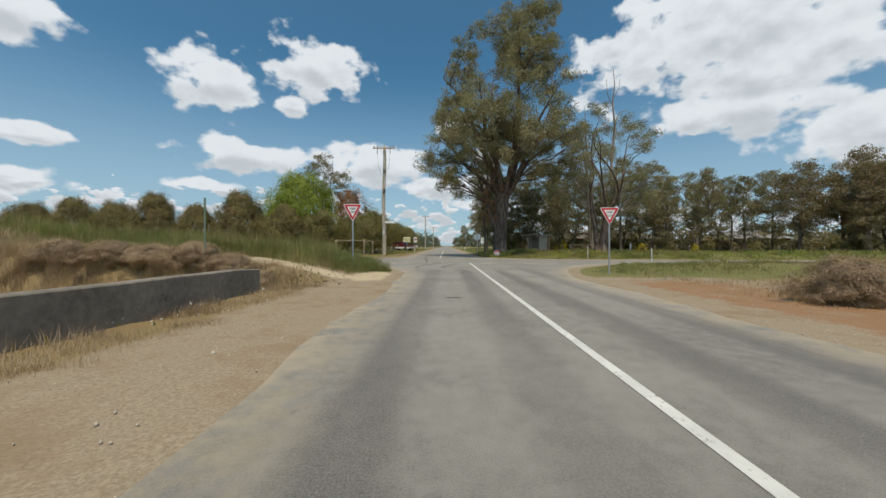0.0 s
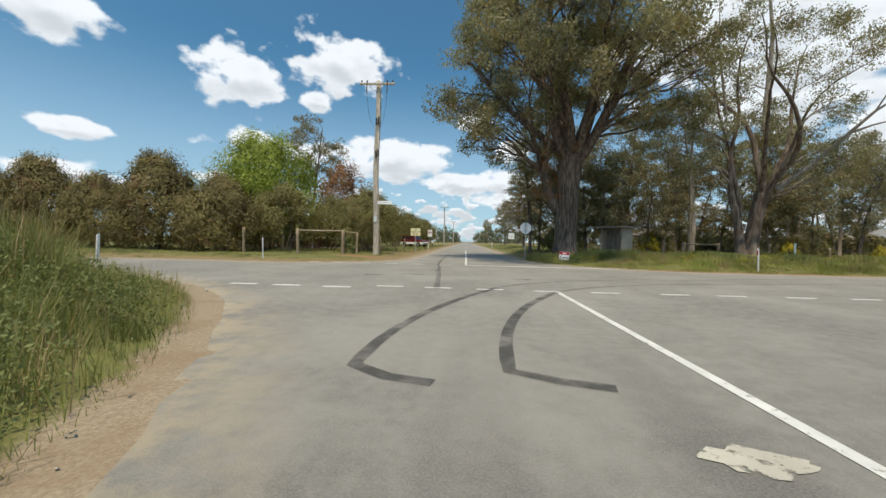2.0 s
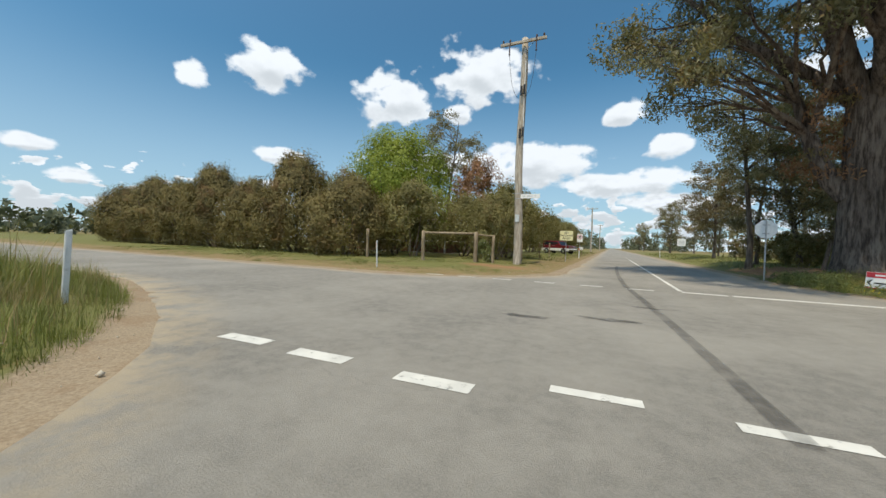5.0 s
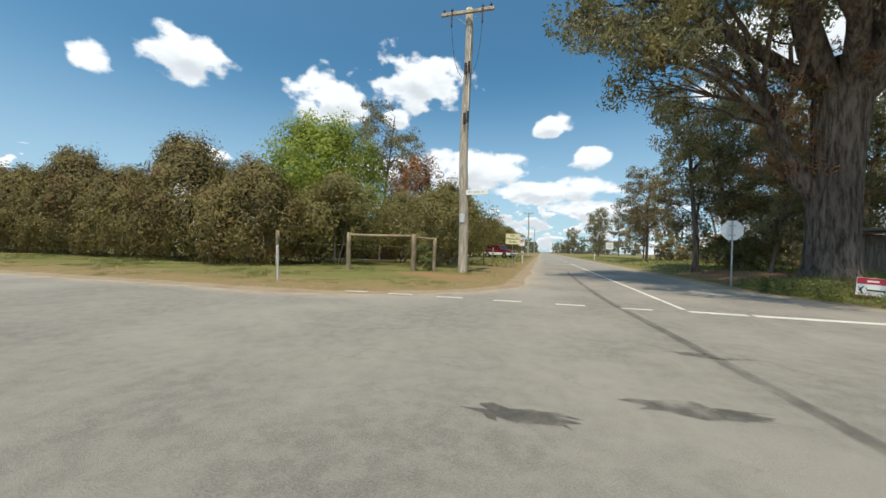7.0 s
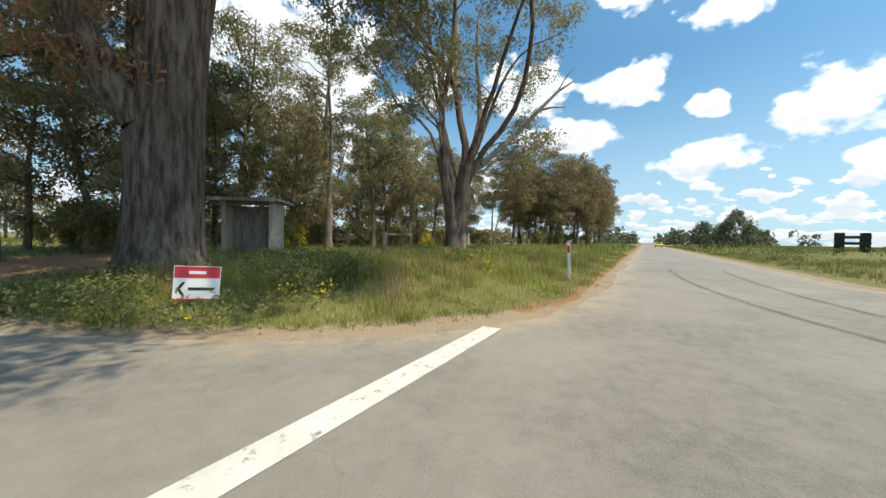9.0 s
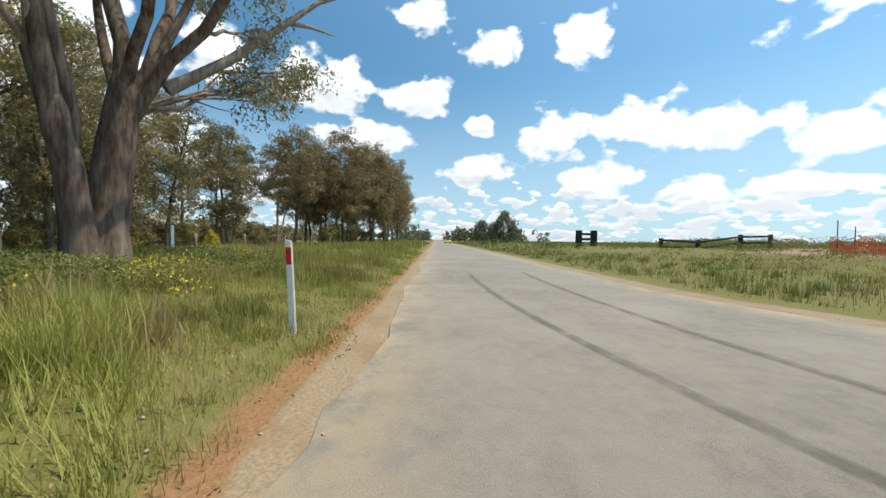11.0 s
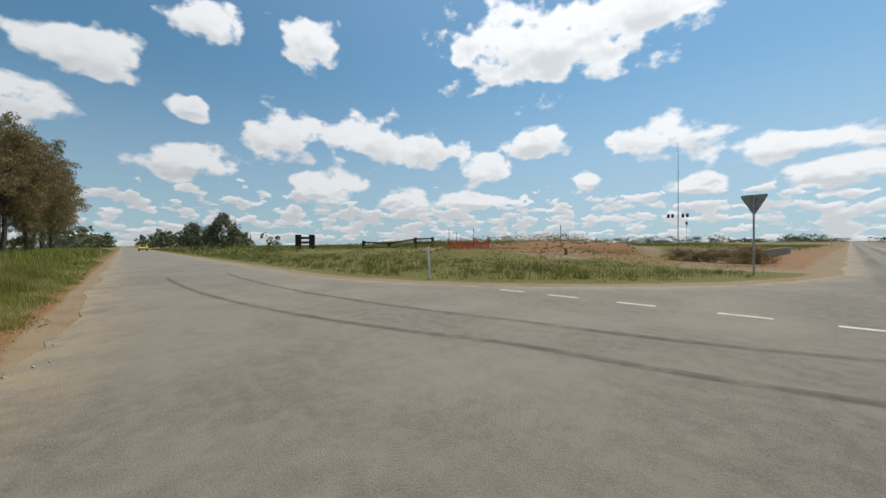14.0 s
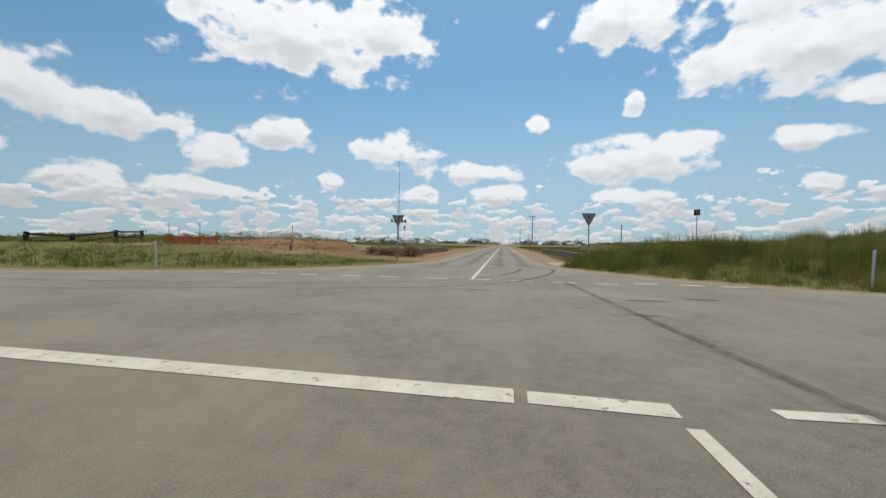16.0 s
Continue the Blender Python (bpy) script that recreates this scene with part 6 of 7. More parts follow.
for k, x, y, turn, s, sz in ROW:
    m = placed(HEDGE[k], x, y, turn, s, sz)
    if k in seen:
        copy_thing(HEDGE[k], m)
    else:
        seen.add(k)
        HEDGE[k].matrix_world = m

fresh = bushy(51, 4.6, 9.8, 430, 84, 0.18, FRESH, "bright green leafy garden tree behind the hedge", "garden_tree", stem=0.2, foot=1.6, slim=0.7, lump=0.55)
fresh.matrix_world = placed(fresh, -19.6, 48.0, 0)
m = placed(fresh, -23.5, 53, 120, 0.8)
copy_thing(fresh, m)
grey = grove_kind(52, 15.5, 0.22, 11.2, (4.7, 4.7, 4.2), 32, 1.25, 1.4, 4, 60, 0.25, GUM_DARK, BARK, "thin grey-leaved tree rising behind the garden", (0.02, 0.0))
grey.name = "grey_tree"
grey.matrix_world = placed(grey, -20.5, 60.0, 30, 1.05)
rust = bushy(53, 3.0, 9.6, 190, 44, 0.26, RUST, "reddish-brown garden tree behind the fence", "rust_tree", stem=0.12, foot=1.6, lump=0.6)
rust.matrix_world = placed(rust, -15.2, 57.0, 0)
shrub = bushy(54, 2.5, 4.9, 220, 60, 0.17, SHRUB, "dense olive shrub inside the garden fence", "shrub", category="shrub", group="garden shrubs", stem=0.07, foot=0.55, lump=0.6)
SHRUBS = [(-14.6, 42.6, 0, 1.0), (-9.6, 44.8, 70, 0.86), (-17.0, 44.0, 140, 0.92), (-10.0, 49.5, 210, 1.12), (-11.6, 54.5, 20, 1.18), (-13.2, 60.0, 100, 1.15),
          (-13.0, 48.0, 33, 0.95), (-14.5, 65.5, 260, 1.2), (-15.0, 71.0, 310, 1.2), (-13.5, 82.0, 45, 1.1), (-9.5, 92.0, 170, 1.0), (-12.0, 100.0, 220, 1.2), (-13.0, 112.0, 80, 1.3), (-13.6, 76.5, 20, 1.35), (-12.6, 89.0, 75, 1.3), (-10.4, 98.0, 130, 1.15)]
for i, (x, y, turn, s) in enumerate(SHRUBS):
    m = placed(shrub, x, y, turn, s)
    if i:
        copy_thing(shrub, m)
    else:
        shrub.matrix_world = m
rose = bushy(55, 0.55, 1.25, 60, 30, 0.10, WEED, "small leafy rose bush with pale blooms by the fence", "rose_bush", category="shrub", stem=0.015)
rose.matrix_world = placed(rose, -8.9, 40.6, 0)
wattle = bushy(56, 0.8, 1.7, 70, 30, 0.14, WATTLE, "yellow-flowering wattle shrub under the gums", "wattle_shrub", category="shrub", group="wattle shrubs", stem=0.02)
for i, (x, y, s) in enumerate(((14.9, 47.4, 1.1), (24.0, 44.6, 0.6), (30.5, 44.6, 0.55))):
    m = placed(wattle, x, y, 70 * i, s)
    if i:
        copy_thing(wattle, m)
    else:
        wattle.matrix_world = m
under = bushy(57, 1.5, 2.6, 110, 34, 0.20, SHRUB, "dark undergrowth shrub beneath the gum trees", "undergrowth_shrub", category="shrub", group="undergrowth shrubs", stem=0.03, lump=0.5)
for i, (x, y, turn, s) in enumerate(((18.5, 53.0, 20, 0.8), (22.5, 54.0, 80, 0.9), (26.5, 51.0, 130, 0.7), (31.0, 52.5, 10, 0.9), (36.0, 50.0, 60, 0.8), (29.5, 48.0, 90, 0.6), (39.0, 46.0, 150, 0.7), (16.2, 55.5, 45, 0.8), (7.6, 48.5, 0, 0.9), (10.2, 52.5, 50, 1.1), (8.4, 53.0, 200, 1.0), (44.0, 41.6, 10, 0.9), (49.0, 42.5, 99, 1.1), (55.0, 42.5, 140, 0.8), (68.0, 44.0, 0, 1.1), (79.0, 44.0, 70, 1.2), (90.0, 43.0, 70, 1.2))):
    m = placed(under, x, y, turn, s)
    if i:
        copy_thing(under, m)
    else:
        under.matrix_world = m
lone = bushy(58, 1.9, 4.8, 130, 36, 0.26, FAR_LEAF, "lone dark tree standing in the paddock", "paddock_tree", stem=0.10, foot=0.8, lump=0.5)
lone.matrix_world = placed(lone, 88.0, 16.0, 0, 1.38)
for x, y, s in ((88.0, 21.0, 0.75), (96.0, 17.0, 0.7), (118.0, 8.0, 0.8)):
    copy_thing(lone, placed(lone, x, y, x, s))
brush = bushy(59, 0.75, 1.0, 130, 105, 0.17, GRASS_BROWN, "grey-brown dry brush heaped beside the culvert wall", "dry_brush", category="shrub", group="dry brush", stem=0.01, slim=0.05, droop=-0.4, lump=0.5)
for i, (x, y, s, sz) in enumerate(((7.9, 7.2, 1.1, 0.9), (9.2, 7.4, 1.2, 0.95), (10.6, 7.8, 1.2, 0.8), (-5.3, 10.2, 0.7, 0.55), (-6.3, 10.5, 0.9, 0.62), (-7.5, 10.8, 1.0, 0.8), (-8.9, 10.9, 1.0, 0.7), (-10.3, 11.0, 1.1, 0.75), (-11.8, 11.0, 1.0, 0.7), (-4.9, 9.5, 0.5, 0.5))):
    m = placed(brush, x, y, 60 * i, s, sz)
    if i:
        copy_thing(brush, m)
    else:
        brush.matrix_world = m


def far_woods():
    rs = np.random.RandomState(77)
    c, rad = [], []

    def clump(x, y, w, h, n):
        for _ in range(n):
            u = rs.uniform(0, 1)
            c.append((x + rs.normal() * w * 0.42, y + rs.normal() * w * 0.42, h * (0.05 + 0.9 * u ** 1.3)))
            rad.append((w * 0.30, w * 0.30, h * 0.22))

    for i in range(90):                                   # along the right-hand horizon
        x = rs.uniform(170, 520)
        clump(x, rs.uniform(36, 60) if rs.rand() < 0.5 else rs.uniform(-40, 22), rs.uniform(5, 9), rs.uniform(5, 10), 9)
    for i in range(300):                                  # low line of trees on the open side
        g = radians(rs.uniform(-30, -160))
        d = rs.uniform(520, 900)
        clump(d * math.cos(g), d * math.sin(g), rs.uniform(8, 24), rs.uniform(3, 10) * (1.0 if rs.rand() < 0.8 else 1.5), 8)
    for i in range(60):                                   # beyond the hedge, west
        clump(rs.uniform(-420, -110), rs.uniform(36, 120), rs.uniform(6, 11), rs.uniform(5, 11), 9)
    for i in range(60):                                   # end of the far road
        clump(rs.uniform(-60, 60), rs.uniform(260, 520), rs.uniform(6, 10), rs.uniform(7, 13), 9)
    for i in range(30):
        clump(rs.uniform(-220, -60), rs.uniform(-40, 30), rs.uniform(5, 9), rs.uniform(3, 6), 8)
    c, rad = np.array(c), np.array(rad)
    keep = from_road(c[:, 0], c[:, 1]) > 5
    v, f = leaf_cards(rs, c[keep], rad[keep], 22, 1.5, 0.7, 0.0)
    c, rad = [], []
    for i in range(170):                                  # scrub deep in the wooded block
        clump(rs.uniform(14, 170), rs.uniform(62, 100), rs.uniform(3, 6), rs.uniform(3, 5.5), 7)
    for i in range(36):                                   # lower scrub before the far houses
        clump(rs.uniform(28, 75), rs.uniform(58, 66), rs.uniform(2.5, 4), rs.uniform(2, 3.6), 6)
    v2, f2 = leaf_cards(rs, np.array(c), np.array(rad), 60, 0.55, 0.6, 0.2)
    tagged(new("block_scrub", mesh_of("block_scrub", v2, f2, GUM_DARK)), "dense low scrub behind the gum trunks", "trees", kind="stuff")
    tagged(new("far_woods", mesh_of("far_woods", v, f, FAR_LEAF)), "distant belts of grey-green trees on the flat horizon", "trees", kind="stuff")


far_woods()


# ---------------------------------------------------------------- grass and weeds
def blades(name, n, where, tall, material, label, seed, width=0.011, bend=0.45, short=False):
    """Grass over a stretch of ground. where(rs, n) gives points, tall(x, y) the height of the blades there (0: none)."""
    rs = np.random.RandomState(seed)
    xy = where(rs, n)
    h = tall(xy[:, 0], xy[:, 1]) * rs.uniform(0.45, 1.25, len(xy))
    keep = (h > 0.03) & (from_road(xy[:, 0], xy[:, 1]) > 0.25)
    xy, h = xy[keep], h[keep]
    k = len(xy)
    z = height(xy[:, 0], xy[:, 1])
    g = rs.uniform(0, math.tau, k)
    lean = rs.uniform(0.05, bend, k) * h
    dx, dy = np.cos(g), np.sin(g)
    w = width * rs.uniform(0.7, 1.5, k) * (0.7 + h)
    p = np.stack([xy[:, 0], xy[:, 1], z - 0.03], -1)
    side = np.stack([-dy, dx, 0 * dx], -1) * w[:, None]
    mid = p + np.stack([dx * lean * 0.35, dy * lean * 0.35, h * 0.6], -1)
    tip = p + np.stack([dx * lean, dy * lean, h], -1)
    V = np.stack([p - side, p + side, mid - side * 0.8, mid + side * 0.8, tip], 1).reshape(-1, 3)
    b = np.arange(k)[:, None] * 5
    F = np.concatenate([b + [0, 1, 3], b + [0, 3, 2], b + [2, 3, 4]])
    if width >= 0.02 or short:                                     # far off: one slim triangle a blade
        V, F = np.stack([p - side, p + side, tip], 1).reshape(-1, 3), np.arange(3 * k).reshape(k, 3)
    tagged(new(name, mesh_of(name, V, F, material)), label, "grass", kind="stuff")


def area(x0, x1, y0, y1, clump=0.0):
    def where(rs, n):
        xy = np.stack([rs.uniform(x0, x1, n), rs.uniform(y0, y1, n)], -1)
        if clump:
            k = max(1, int((x1 - x0) * (y1 - y0) * clump))
            c = np.stack([rs.uniform(x0, x1, k), rs.uniform(y0, y1, k)], -1)
            pick = c[rs.randint(0, k, n)] + rs.normal(size=(n, 2)) * 0.10
            half = rs.rand(n) < 0.6
            xy[half] = pick[half]
        return xy
    return where


def bare_sand(x, y):
    return 1 - 0.97 * ease(0.30, 0.62, sandy(x, y) + 0.16 * ripple(x, y, 2.6))


def bank_tall(x, y):
    d = from_road(x, y)
    return 0.68 * (0.60 + 0.40 * ease(0.6, 3.2, d)) * ease(0.3, 0.6, d) * ease(11.3, 13.2, y - 0.10 * np.abs(x + 8)) * (x < -2.4) * np.clip(0.75 + 0.45 * ripple(x, y, 0.8) + 0.45 * ripple(x, y, 2.6), 0.35, 1.5) * bare_sand(x, y)


blades("bank_grass", 95000, area(-22, -2.2, 9.5, 26.0, 3.0), bank_tall, GRASS_GREEN, "tall green grass covering the roadside bank", 1, 0.0038, 0.8, True)
blades("bank_seed_grass", 90000, area(-22, -2.2, 9.5, 26.0, 4.0), lambda x, y: 1.25 * bank_tall(x, y), GRASS_MIX, "tall seeding grass mixed over the roadside bank", 15, 0.0032, 0.9, True)
blades("brown_brush_grass", 62000, area(-16, -3.6, 7.6, 13.0, 3.0), lambda x, y: 0.50 * ease(-4.0, -5.2, x + 0.5 * (y > 9.4)) * ease(7.6, 8.8, y) * ease(13.0, 11.0, y) * (0.7 + 0.5 * ripple(x, y, 1.4)) * bare_sand(x, y), GRASS_BROWN, "thick pinkish brown dry grass behind the culvert wall", 18, 0.0024, 0.9, True)
blades("bank_stalks", 15000, area(-22, -2.2, 10.5, 26.0, 2.0), lambda x, y: 1.35 * bank_tall(x, y), GRASS_DRY, "dry brown stalks standing in the bank grass", 17, 0.0024, 0.6)
blades("wall_straw", 15000, area(-4.45, -2.9, 0.0, 10.0, 7.0), lambda x, y: 0.22 * ease(-2.9, -3.9, x) * (0.7 + 0.5 * ripple(x, y, 2.1)), GRASS_BROWN, "dry grass tufts along the foot of the culvert wall", 16, 0.003, 1.1, True)
blades("bank_straw", 16000, area(-18, -2.6, 8.8, 15.5, 2.0), lambda x, y: 0.42 * ease(1.2, 3.0, from_road(x, y)) * (x < -2.6) * ease(16.5, 12, y) * bare_sand(x, y), GRASS_BROWN, "dry brown grass on the slope of the bank", 2, 0.003, 0.8)
blades("west_grass", 26000, area(-70, -18, 8, 25.6, 0.8), lambda x, y: 0.55 * ease(0.8, 3, from_road(x, y)) + 0 * x, GRASS_MIX, "long mixed grass in the western field", 3, 0.022)


def verge_tall(x, y):
    d = from_road(x, y)
    return (0.17 + 0.17 * ease(0.5, 2.4, d)) * ease(0.2, 0.6, d) * np.clip(0.75 + 0.8 * ripple(x, y, 1.1), 0.45, 1.5) * (1 - 0.85 * np.clip(1.3 * red_heap(x, y), 0, 1)) * (1 - 0.75 * (x < 11.5) * (y > 42))


blades("verge_straw", 16000, area(3.4, 24, 32.4, 41.5, 3.0), lambda x, y: 1.35 * verge_tall(x, y), GRASS_DRY, "dry seed heads standing in the verge grass", 45, 0.0035, 0.6)
blades("verge_grass", 185000, area(3.2, 24, 32.2, 41.5, 5.0), verge_tall, GRASS_SPRING, "thick spring grass on the verge below the gums", 4, 0.0052, 0.9, True)
blades("verge_grass_beyond", 30000, area(24, 40, 32.2, 42.5, 3.0), verge_tall, GRASS_SPRING, "thick spring grass on the verge past the gums", 44, 0.010, 0.6, True)
blades("verge_grass_far", 26000, area(34, 125, 32.2, 43.5, 0.6), lambda x, y: 0.5 * ease(0.4, 2.5, from_road(x, y)), GRASS_SPRING, "thick spring grass along the side road", 5, 0.026)
blades("paddock_grass", 22000, area(12, 60, 43, 75), lambda x, y: 0.20 + 0 * x, GRASS_GREEN, "short green grass between the trees", 6, 0.03)
blades("lawn_grass", 130000, area(-34, -4, 32, 44, 3.0), lambda x, y: (0.05 + 0.06 * ease(0.7, 3.0, from_road(x, y))) * (from_road(x, y) > 0.55) * (0.8 + 0.6 * ripple(x, y, 0.9)) * (1 - 0.75 * np.exp(-(((x + 7.5) / 2.6) ** 2 + ((y - 38.4) / 1.6) ** 2))), GRASS_MIX, "short patchy grass on the corner before the garden", 7, 0.0065, 0.9, True)
blades("north_verge_grass", 30000, area(-10, 14, 48, 110), lambda x, y: 0.16 * ease(0.5, 2.0, from_road(x, y)), GRASS_MIX, "mown verge grass beside the far road", 8, 0.03, 0.8)
blades("field_grass", 85000, area(8, 55, 6, 26, 1.6), lambda x, y: 0.34 * ease(0.4, 2.0, from_road(x, y)) * ease(15, 21, y - 0.10 * (x - 15)) * (0.8 + 0.4 * ripple(x, y, 0.7)), GRASS_MIX, "rough grass along the edge of the scraped field", 9, 0.009, 0.8, True)
blades("field_grass_far", 40000, area(20, 160, -60, 25), lambda x, y: 0.40 * ease(0.4, 2.0, from_road(x, y)) * np.maximum(ease(36, 52, x), ease(-12, -26, y)), GRASS_MIX, "rough grass across the open paddock", 10, 0.05)
blades("south_grass", 36000, area(-40, -2.5, -110, 8), lambda x, y: 0.5 * ease(1.6, 5, from_road(x, y)) * (height(x, y) > -0.2), GRASS_MIX, "rough grass beside the straight road", 11, 0.03)
blades("south_grass_east", 22000, area(6, 40, -110, 6), lambda x, y: 0.35 * ease(2.2, 6, from_road(x, y)) * (height(x, y) > -0.2) * ease(-9, -22, y), GRASS_MIX, "rough grass beside the straight road", 12, 0.03)
blades("corner_grass", 9000, area(5.5, 14, 10.5, 23.5, 3.0), lambda x, y: 0.22 * ease(0.5, 2.0, from_road(x, y)) * ease(12.5, 16, y), GRASS_MIX, "short rough grass around the eastern corner", 13, 0.005, 0.8)
blades("corner_straw", 22000, area(5.5, 26, 6.5, 20, 4.0), lambda x, y: 0.15 * ease(1.0, 3.0, from_road(x, y)) * (height(x, y) > -0.2), GRASS_DRY, "thin dry grass on the bare eastern shoulder", 14, 0.004, 0.9)


def weeds(name, spots, n, size, material, label, seed, spread=0.35, low=0.05, high=0.35, slim=0.6):
    rs = np.random.RandomState(seed)
    c = []
    for x, y, k in spots:
        m_ = int(n * k)
        xy = np.array([x, y]) + rs.normal(size=(m_, 2)) * spread * k
        z = height(xy[:, 0], xy[:, 1]) + rs.uniform(low, high, m_)
        c.append(np.column_stack([xy, z]))
    c = np.concatenate(c)
    c = c[from_road(c[:, 0], c[:, 1]) > 0.2]
    v, f = leaf_cards(rs, c, np.full((len(c), 3), size), 3, size, slim, -0.2, True)
    tagged(new(name, mesh_of(name, v, f, material)), label, "plants", kind="stuff")


rw = np.random.RandomState(9)
weeds("broadleaf_weeds", [(x, y, k) for x, y, k in ((rw.uniform(3.4, 12), rw.uniform(34.9, 41.5), rw.uniform(0.6, 1.5)) for _ in range(60)) if not (3.9 < x < 5.8 and 35.9 < y < 37.6) and (x < 6.8 or y > 37.6)], 90, 0.052, WEED, "dark broad-leaved weeds at the foot of the great gum", 21)
weeds("fence_weeds", [(rw.uniform(12.5, 21), rw.uniform(38.6, 41.2), rw.uniform(0.6, 1.4)) for _ in range(30)], 130, 0.06, WEED, "dark leafy weeds along the paddock fence line", 26)
weeds("yellow_flowers", [(4.25, 35.75, 0.35), (5.6, 35.6, 0.2), (12.0, 36.0, 0.7), (15.2, 36.4, 0.9), (6.2, 35.4, 0.25), (19.0, 36.5, 0.7), (10.4, 34.4, 0.3), (13.4, 34.6, 0.55), (16.6, 36.9, 0.9), (11.2, 35.2, 0.5), (14.2, 35.8, 0.6)], 70, 0.030, PETAL, "small bright yellow flowers in the verge grass", 22, 0.4, 0.15, 0.42, 0.9)
weeds("pale_flowers", [(-3.6, 6.5, 0.8), (-3.9, 5.0, 0.8), (-4.0, 7.8, 0.6), (-8.6, 40.3, 0.5), (-11.6, 38.9, 0.6)], 30, 0.016, PETAL_WHITE, "tiny pale flowers in the dry grass", 23, 0.45, 0.03, 0.25, 0.9)
weeds("bank_weeds", [(rw.uniform(-10, -3.4), rw.uniform(9, 14), rw.uniform(0.5, 1.2)) for _ in range(26)] + [(rw.uniform(-11, -5.2), rw.uniform(15, 20.5), rw.uniform(0.6, 1.3)) for _ in range(30)], 60, 0.045, SHRUB, "low olive weeds on the bank slope", 24, 0.35, 0.02, 0.34)


def pebbles():
    rs = np.random.RandomState(31)
    V, F = [], []
    base = 0
    oct_v = np.array([(1, 0, 0), (-1, 0, 0), (0, 1, 0), (0, -1, 0), (0, 0, 1), (0, 0, -1)], float)
    oct_f = np.array([(0, 2, 4), (2, 1, 4), (1, 3, 4), (3, 0, 4), (2, 0, 5), (1, 2, 5), (3, 1, 5), (0, 3, 5)])
    n = 9000
    x = rs.uniform(-12, 22, n)
    y = rs.uniform(0, 46, n)
    d = from_road(x, y)
    ok = ((d > -0.15) & (d < 1.6)) | ((x > 6) & (x < 20) & (y > 6) & (y < 19) & (d > 0) & (d < 6.5))
    for a, b in zip(x[ok], y[ok]):
        s = rs.uniform(0.006, 0.020) * (1.8 if rs.rand() < 0.03 else 1)
        v = oct_v * s * rs.uniform(0.6, 1.2, 3) + rs.normal(size=(6, 3)) * s * 0.12
        V.append(v + (a, b, max(float(height(a, b)), 0.0 if from_road(a, b) < 0 else -1) + s * 0.3))
        F.append(oct_f + base)
        base += 6
    tagged(new("shoulder_pebbles", mesh_of("shoulder_pebbles", np.concatenate(V), np.concatenate(F), STONE)), "loose pale gravel along the road edges", "gravel", kind="stuff")


pebbles()


def earth_clods():
    """Broken earth and rubble heaped over the scraped field."""
    rs = np.random.RandomState(61)
    ico = bmesh.new()
    bmesh.ops.create_icosphere(ico, subdivisions=1, radius=1.0)
    base_v = np.array([v.co[:] for v in ico.verts])
    base_f = np.array([[v.index for v in f.verts] for f in ico.faces])
    ico.free()
    V, F, n = [], [], 0
    for _ in range(1100):
        x, y = rs.uniform(15, 40), rs.uniform(-9, 10)
        if rs.rand() > 0.35 + 0.65 * float(ripple(x, y, 0.8, 3.0) > 0.0) or float(from_road(x, y)) < 3.5 or float(height(x, y)) < 0.0:
            continue
        r = rs.uniform(0.04, 0.13) * (2.2 if rs.rand() < 0.08 else 1)
        v = base_v * (r * rs.uniform(0.6, 1.4, 3) * np.array([1, 1, 0.6])) * rs.uniform(0.55, 1.35, (len(base_v), 1))
        V.append(v + (x, y, float(height(x, y)) + 0.1 * r))
        F.append(base_f + n)
        n += len(base_v)
    tagged(new("earth_clods", mesh_of("earth_clods", np.concatenate(V), np.concatenate(F), CLOD)), "broken brown clods and rubble on the scraped field", "rubble", kind="stuff")


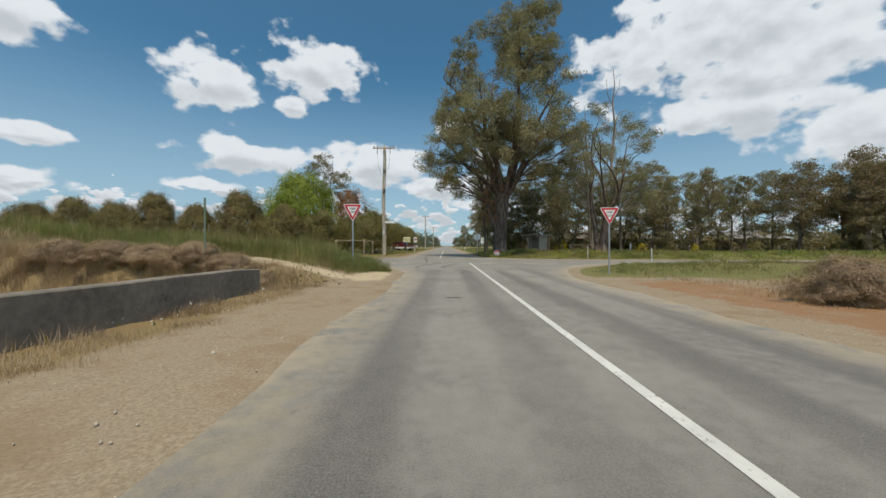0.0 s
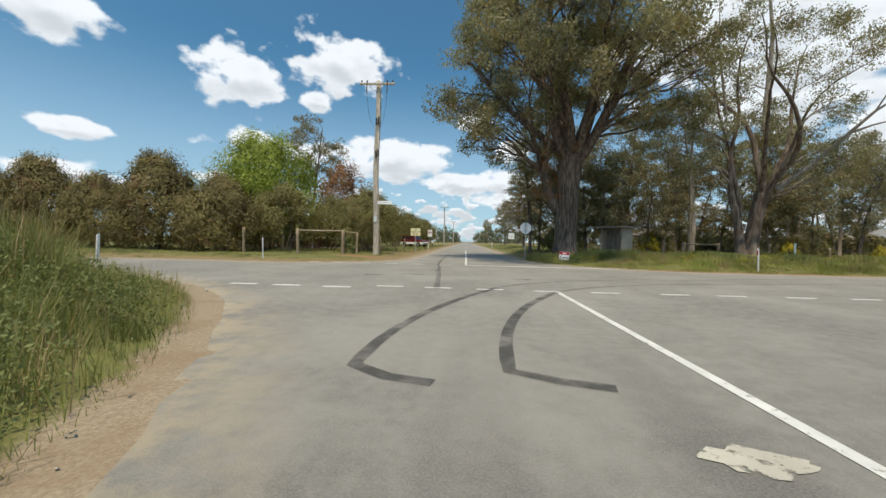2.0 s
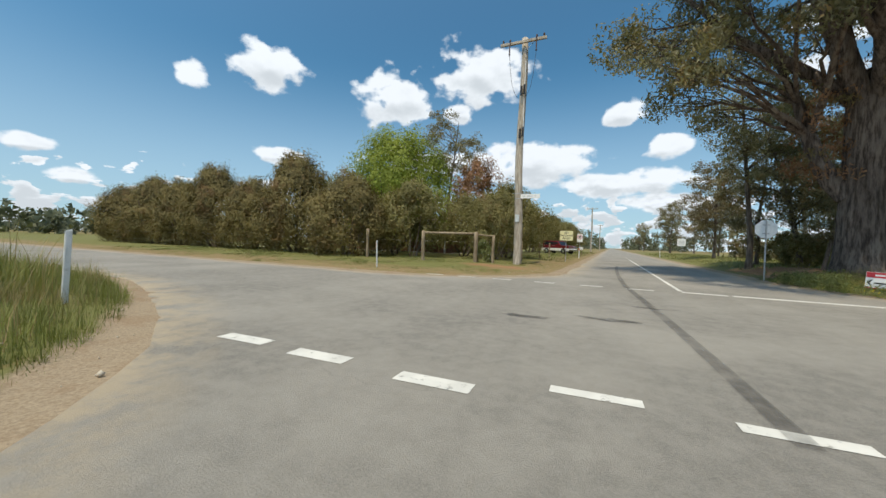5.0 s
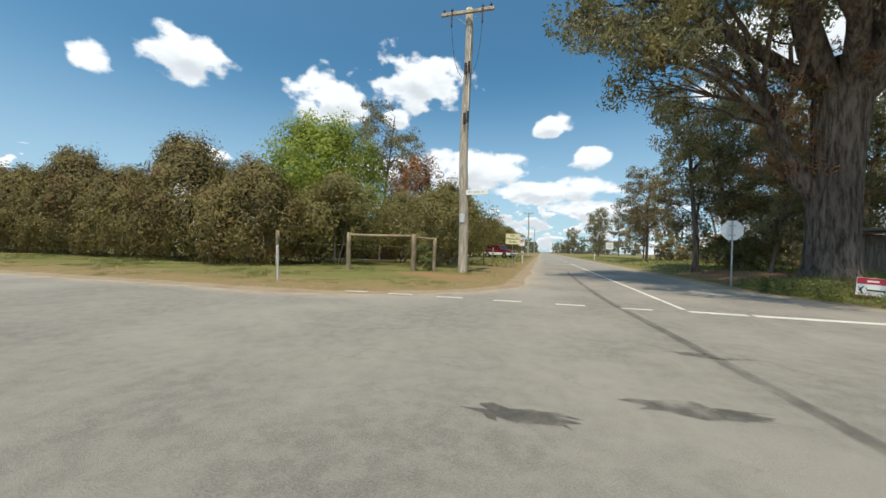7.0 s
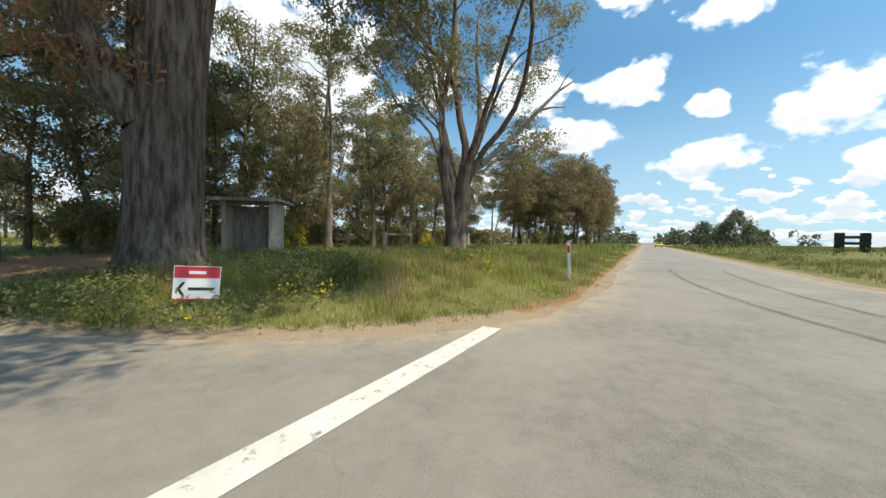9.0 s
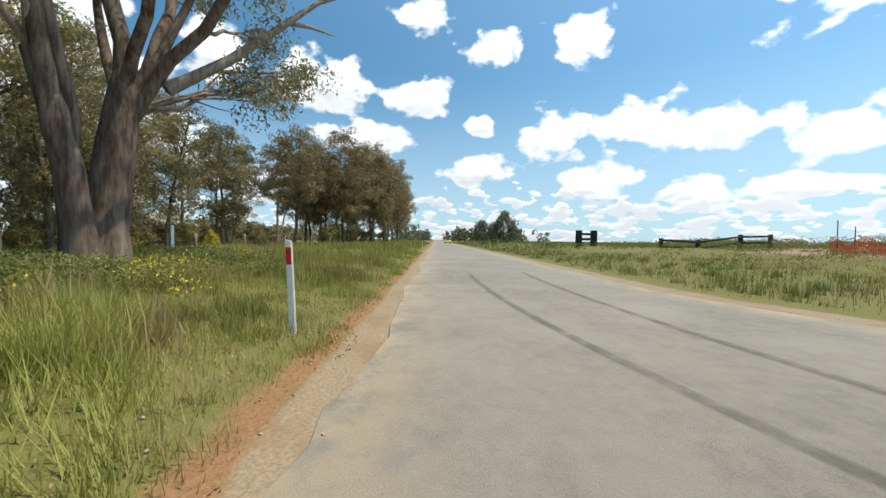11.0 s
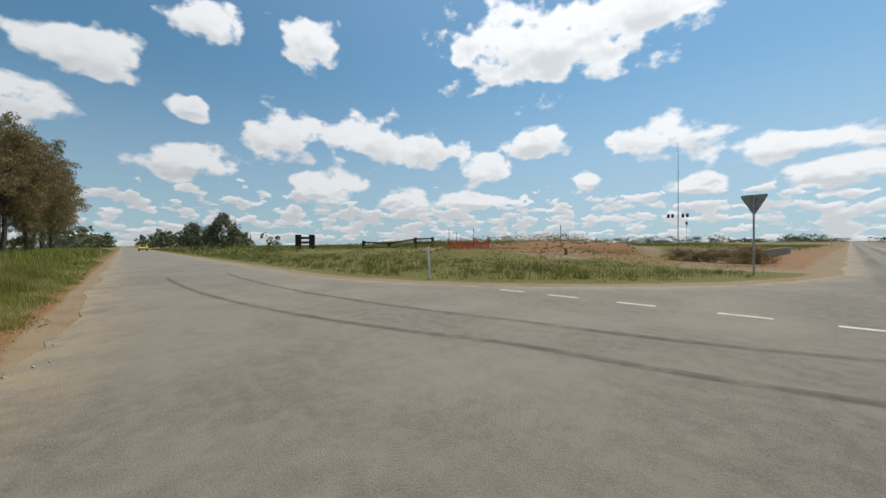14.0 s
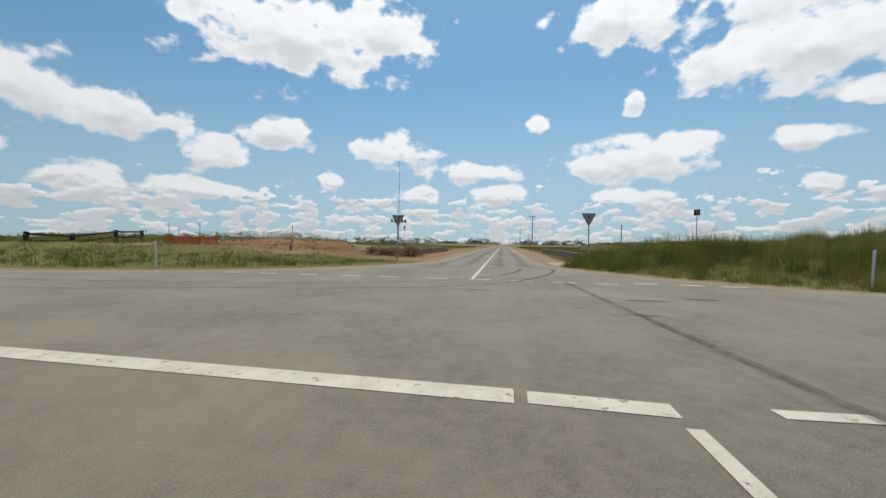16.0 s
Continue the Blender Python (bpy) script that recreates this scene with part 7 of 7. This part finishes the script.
earth_clods()
rf = np.random.RandomState(63)
weeds("field_weeds", [(rf.uniform(24, 62), rf.uniform(-26, 6), rf.uniform(0.9, 2.4)) for _ in range(60)], 90, 0.13, SHRUB, "rank green weeds standing behind the scraped earth", 64, 0.7, 0.1, 0.95, 0.5)
weeds("field_tufts", [(rf.uniform(11, 34), rf.uniform(8, 22), rf.uniform(0.5, 1.1)) for _ in range(70)], 46, 0.075, SHRUB, "low olive weeds scattered along the field edge", 65, 0.4, 0.03, 0.32, 0.5)
weeds("rail_weeds", [(rf.uniform(36, 48), rf.uniform(0, 20), rf.uniform(0.8, 1.6)) for _ in range(26)], 70, 0.15, WEED, "green weeds around the tarred channel rails", 66, 0.6, 0.05, 0.55, 0.5)
rl = np.random.RandomState(71)
weeds("leaf_litter", [(x, y, 1.0) for x, y in ((rl.uniform(2.6, 15), rl.uniform(31.9, 38.5)) for _ in range(260)) if 0.25 < float(from_road(x, y)) < 1.5], 26, 0.045, GRASS_DRY, "dry fallen gum leaves along the edge of the verge", 72, 0.35, 0.0, 0.035, 0.4)
weeds("shade_litter", [(rl.uniform(3.3, 8.5), rl.uniform(38.0, 46.0), 1.0) for _ in range(60)], 30, 0.05, GRASS_DRY, "dry leaves and bark shed under the great gum", 73, 0.5, 0.0, 0.03, 0.35)
weeds("tree_foot_weeds", [(x, y, rl.uniform(0.6, 1.2)) for x, y in ((rl.uniform(11.5, 20), rl.uniform(35.2, 40.5)) for _ in range(34)) if math.hypot(x - 15.6, y - 36.5) > 1.2], 240, 0.055, WEED, "dark leafy weeds crowding round the many-stemmed gum", 75, 0.36, 0.04, 0.44, 0.55)
weeds("bank_edge_weeds", [(x, y, rl.uniform(0.6, 1.1)) for x, y in ((rl.uniform(-9, -3.0), rl.uniform(13.4, 20.5)) for _ in range(120)) if 0.7 < float(from_road(x, y)) < 3.4 and float(bare_sand(x, y)) > 0.6], 170, 0.05, WEED, "bushy green weeds along the edge of the bank", 76, 0.26, 0.05, 0.52, 0.4)
weeds("verge_herbs", [(3.7, 36.5, 1.0), (4.1, 37.7, 1.1), (3.5, 38.6, 0.9), (6.4, 36.3, 0.9), (7.3, 36.2, 1.0), (6.9, 37.2, 1.1), (8.3, 36.8, 0.9), (4.6, 38.6, 1.0), (9.2, 37.6, 0.8), (7.9, 38.0, 1.0)], 520, 0.055, WEED, "bushy dark green herbs crowding the foot of the great gum", 74, 0.32, 0.04, 0.50, 0.55)
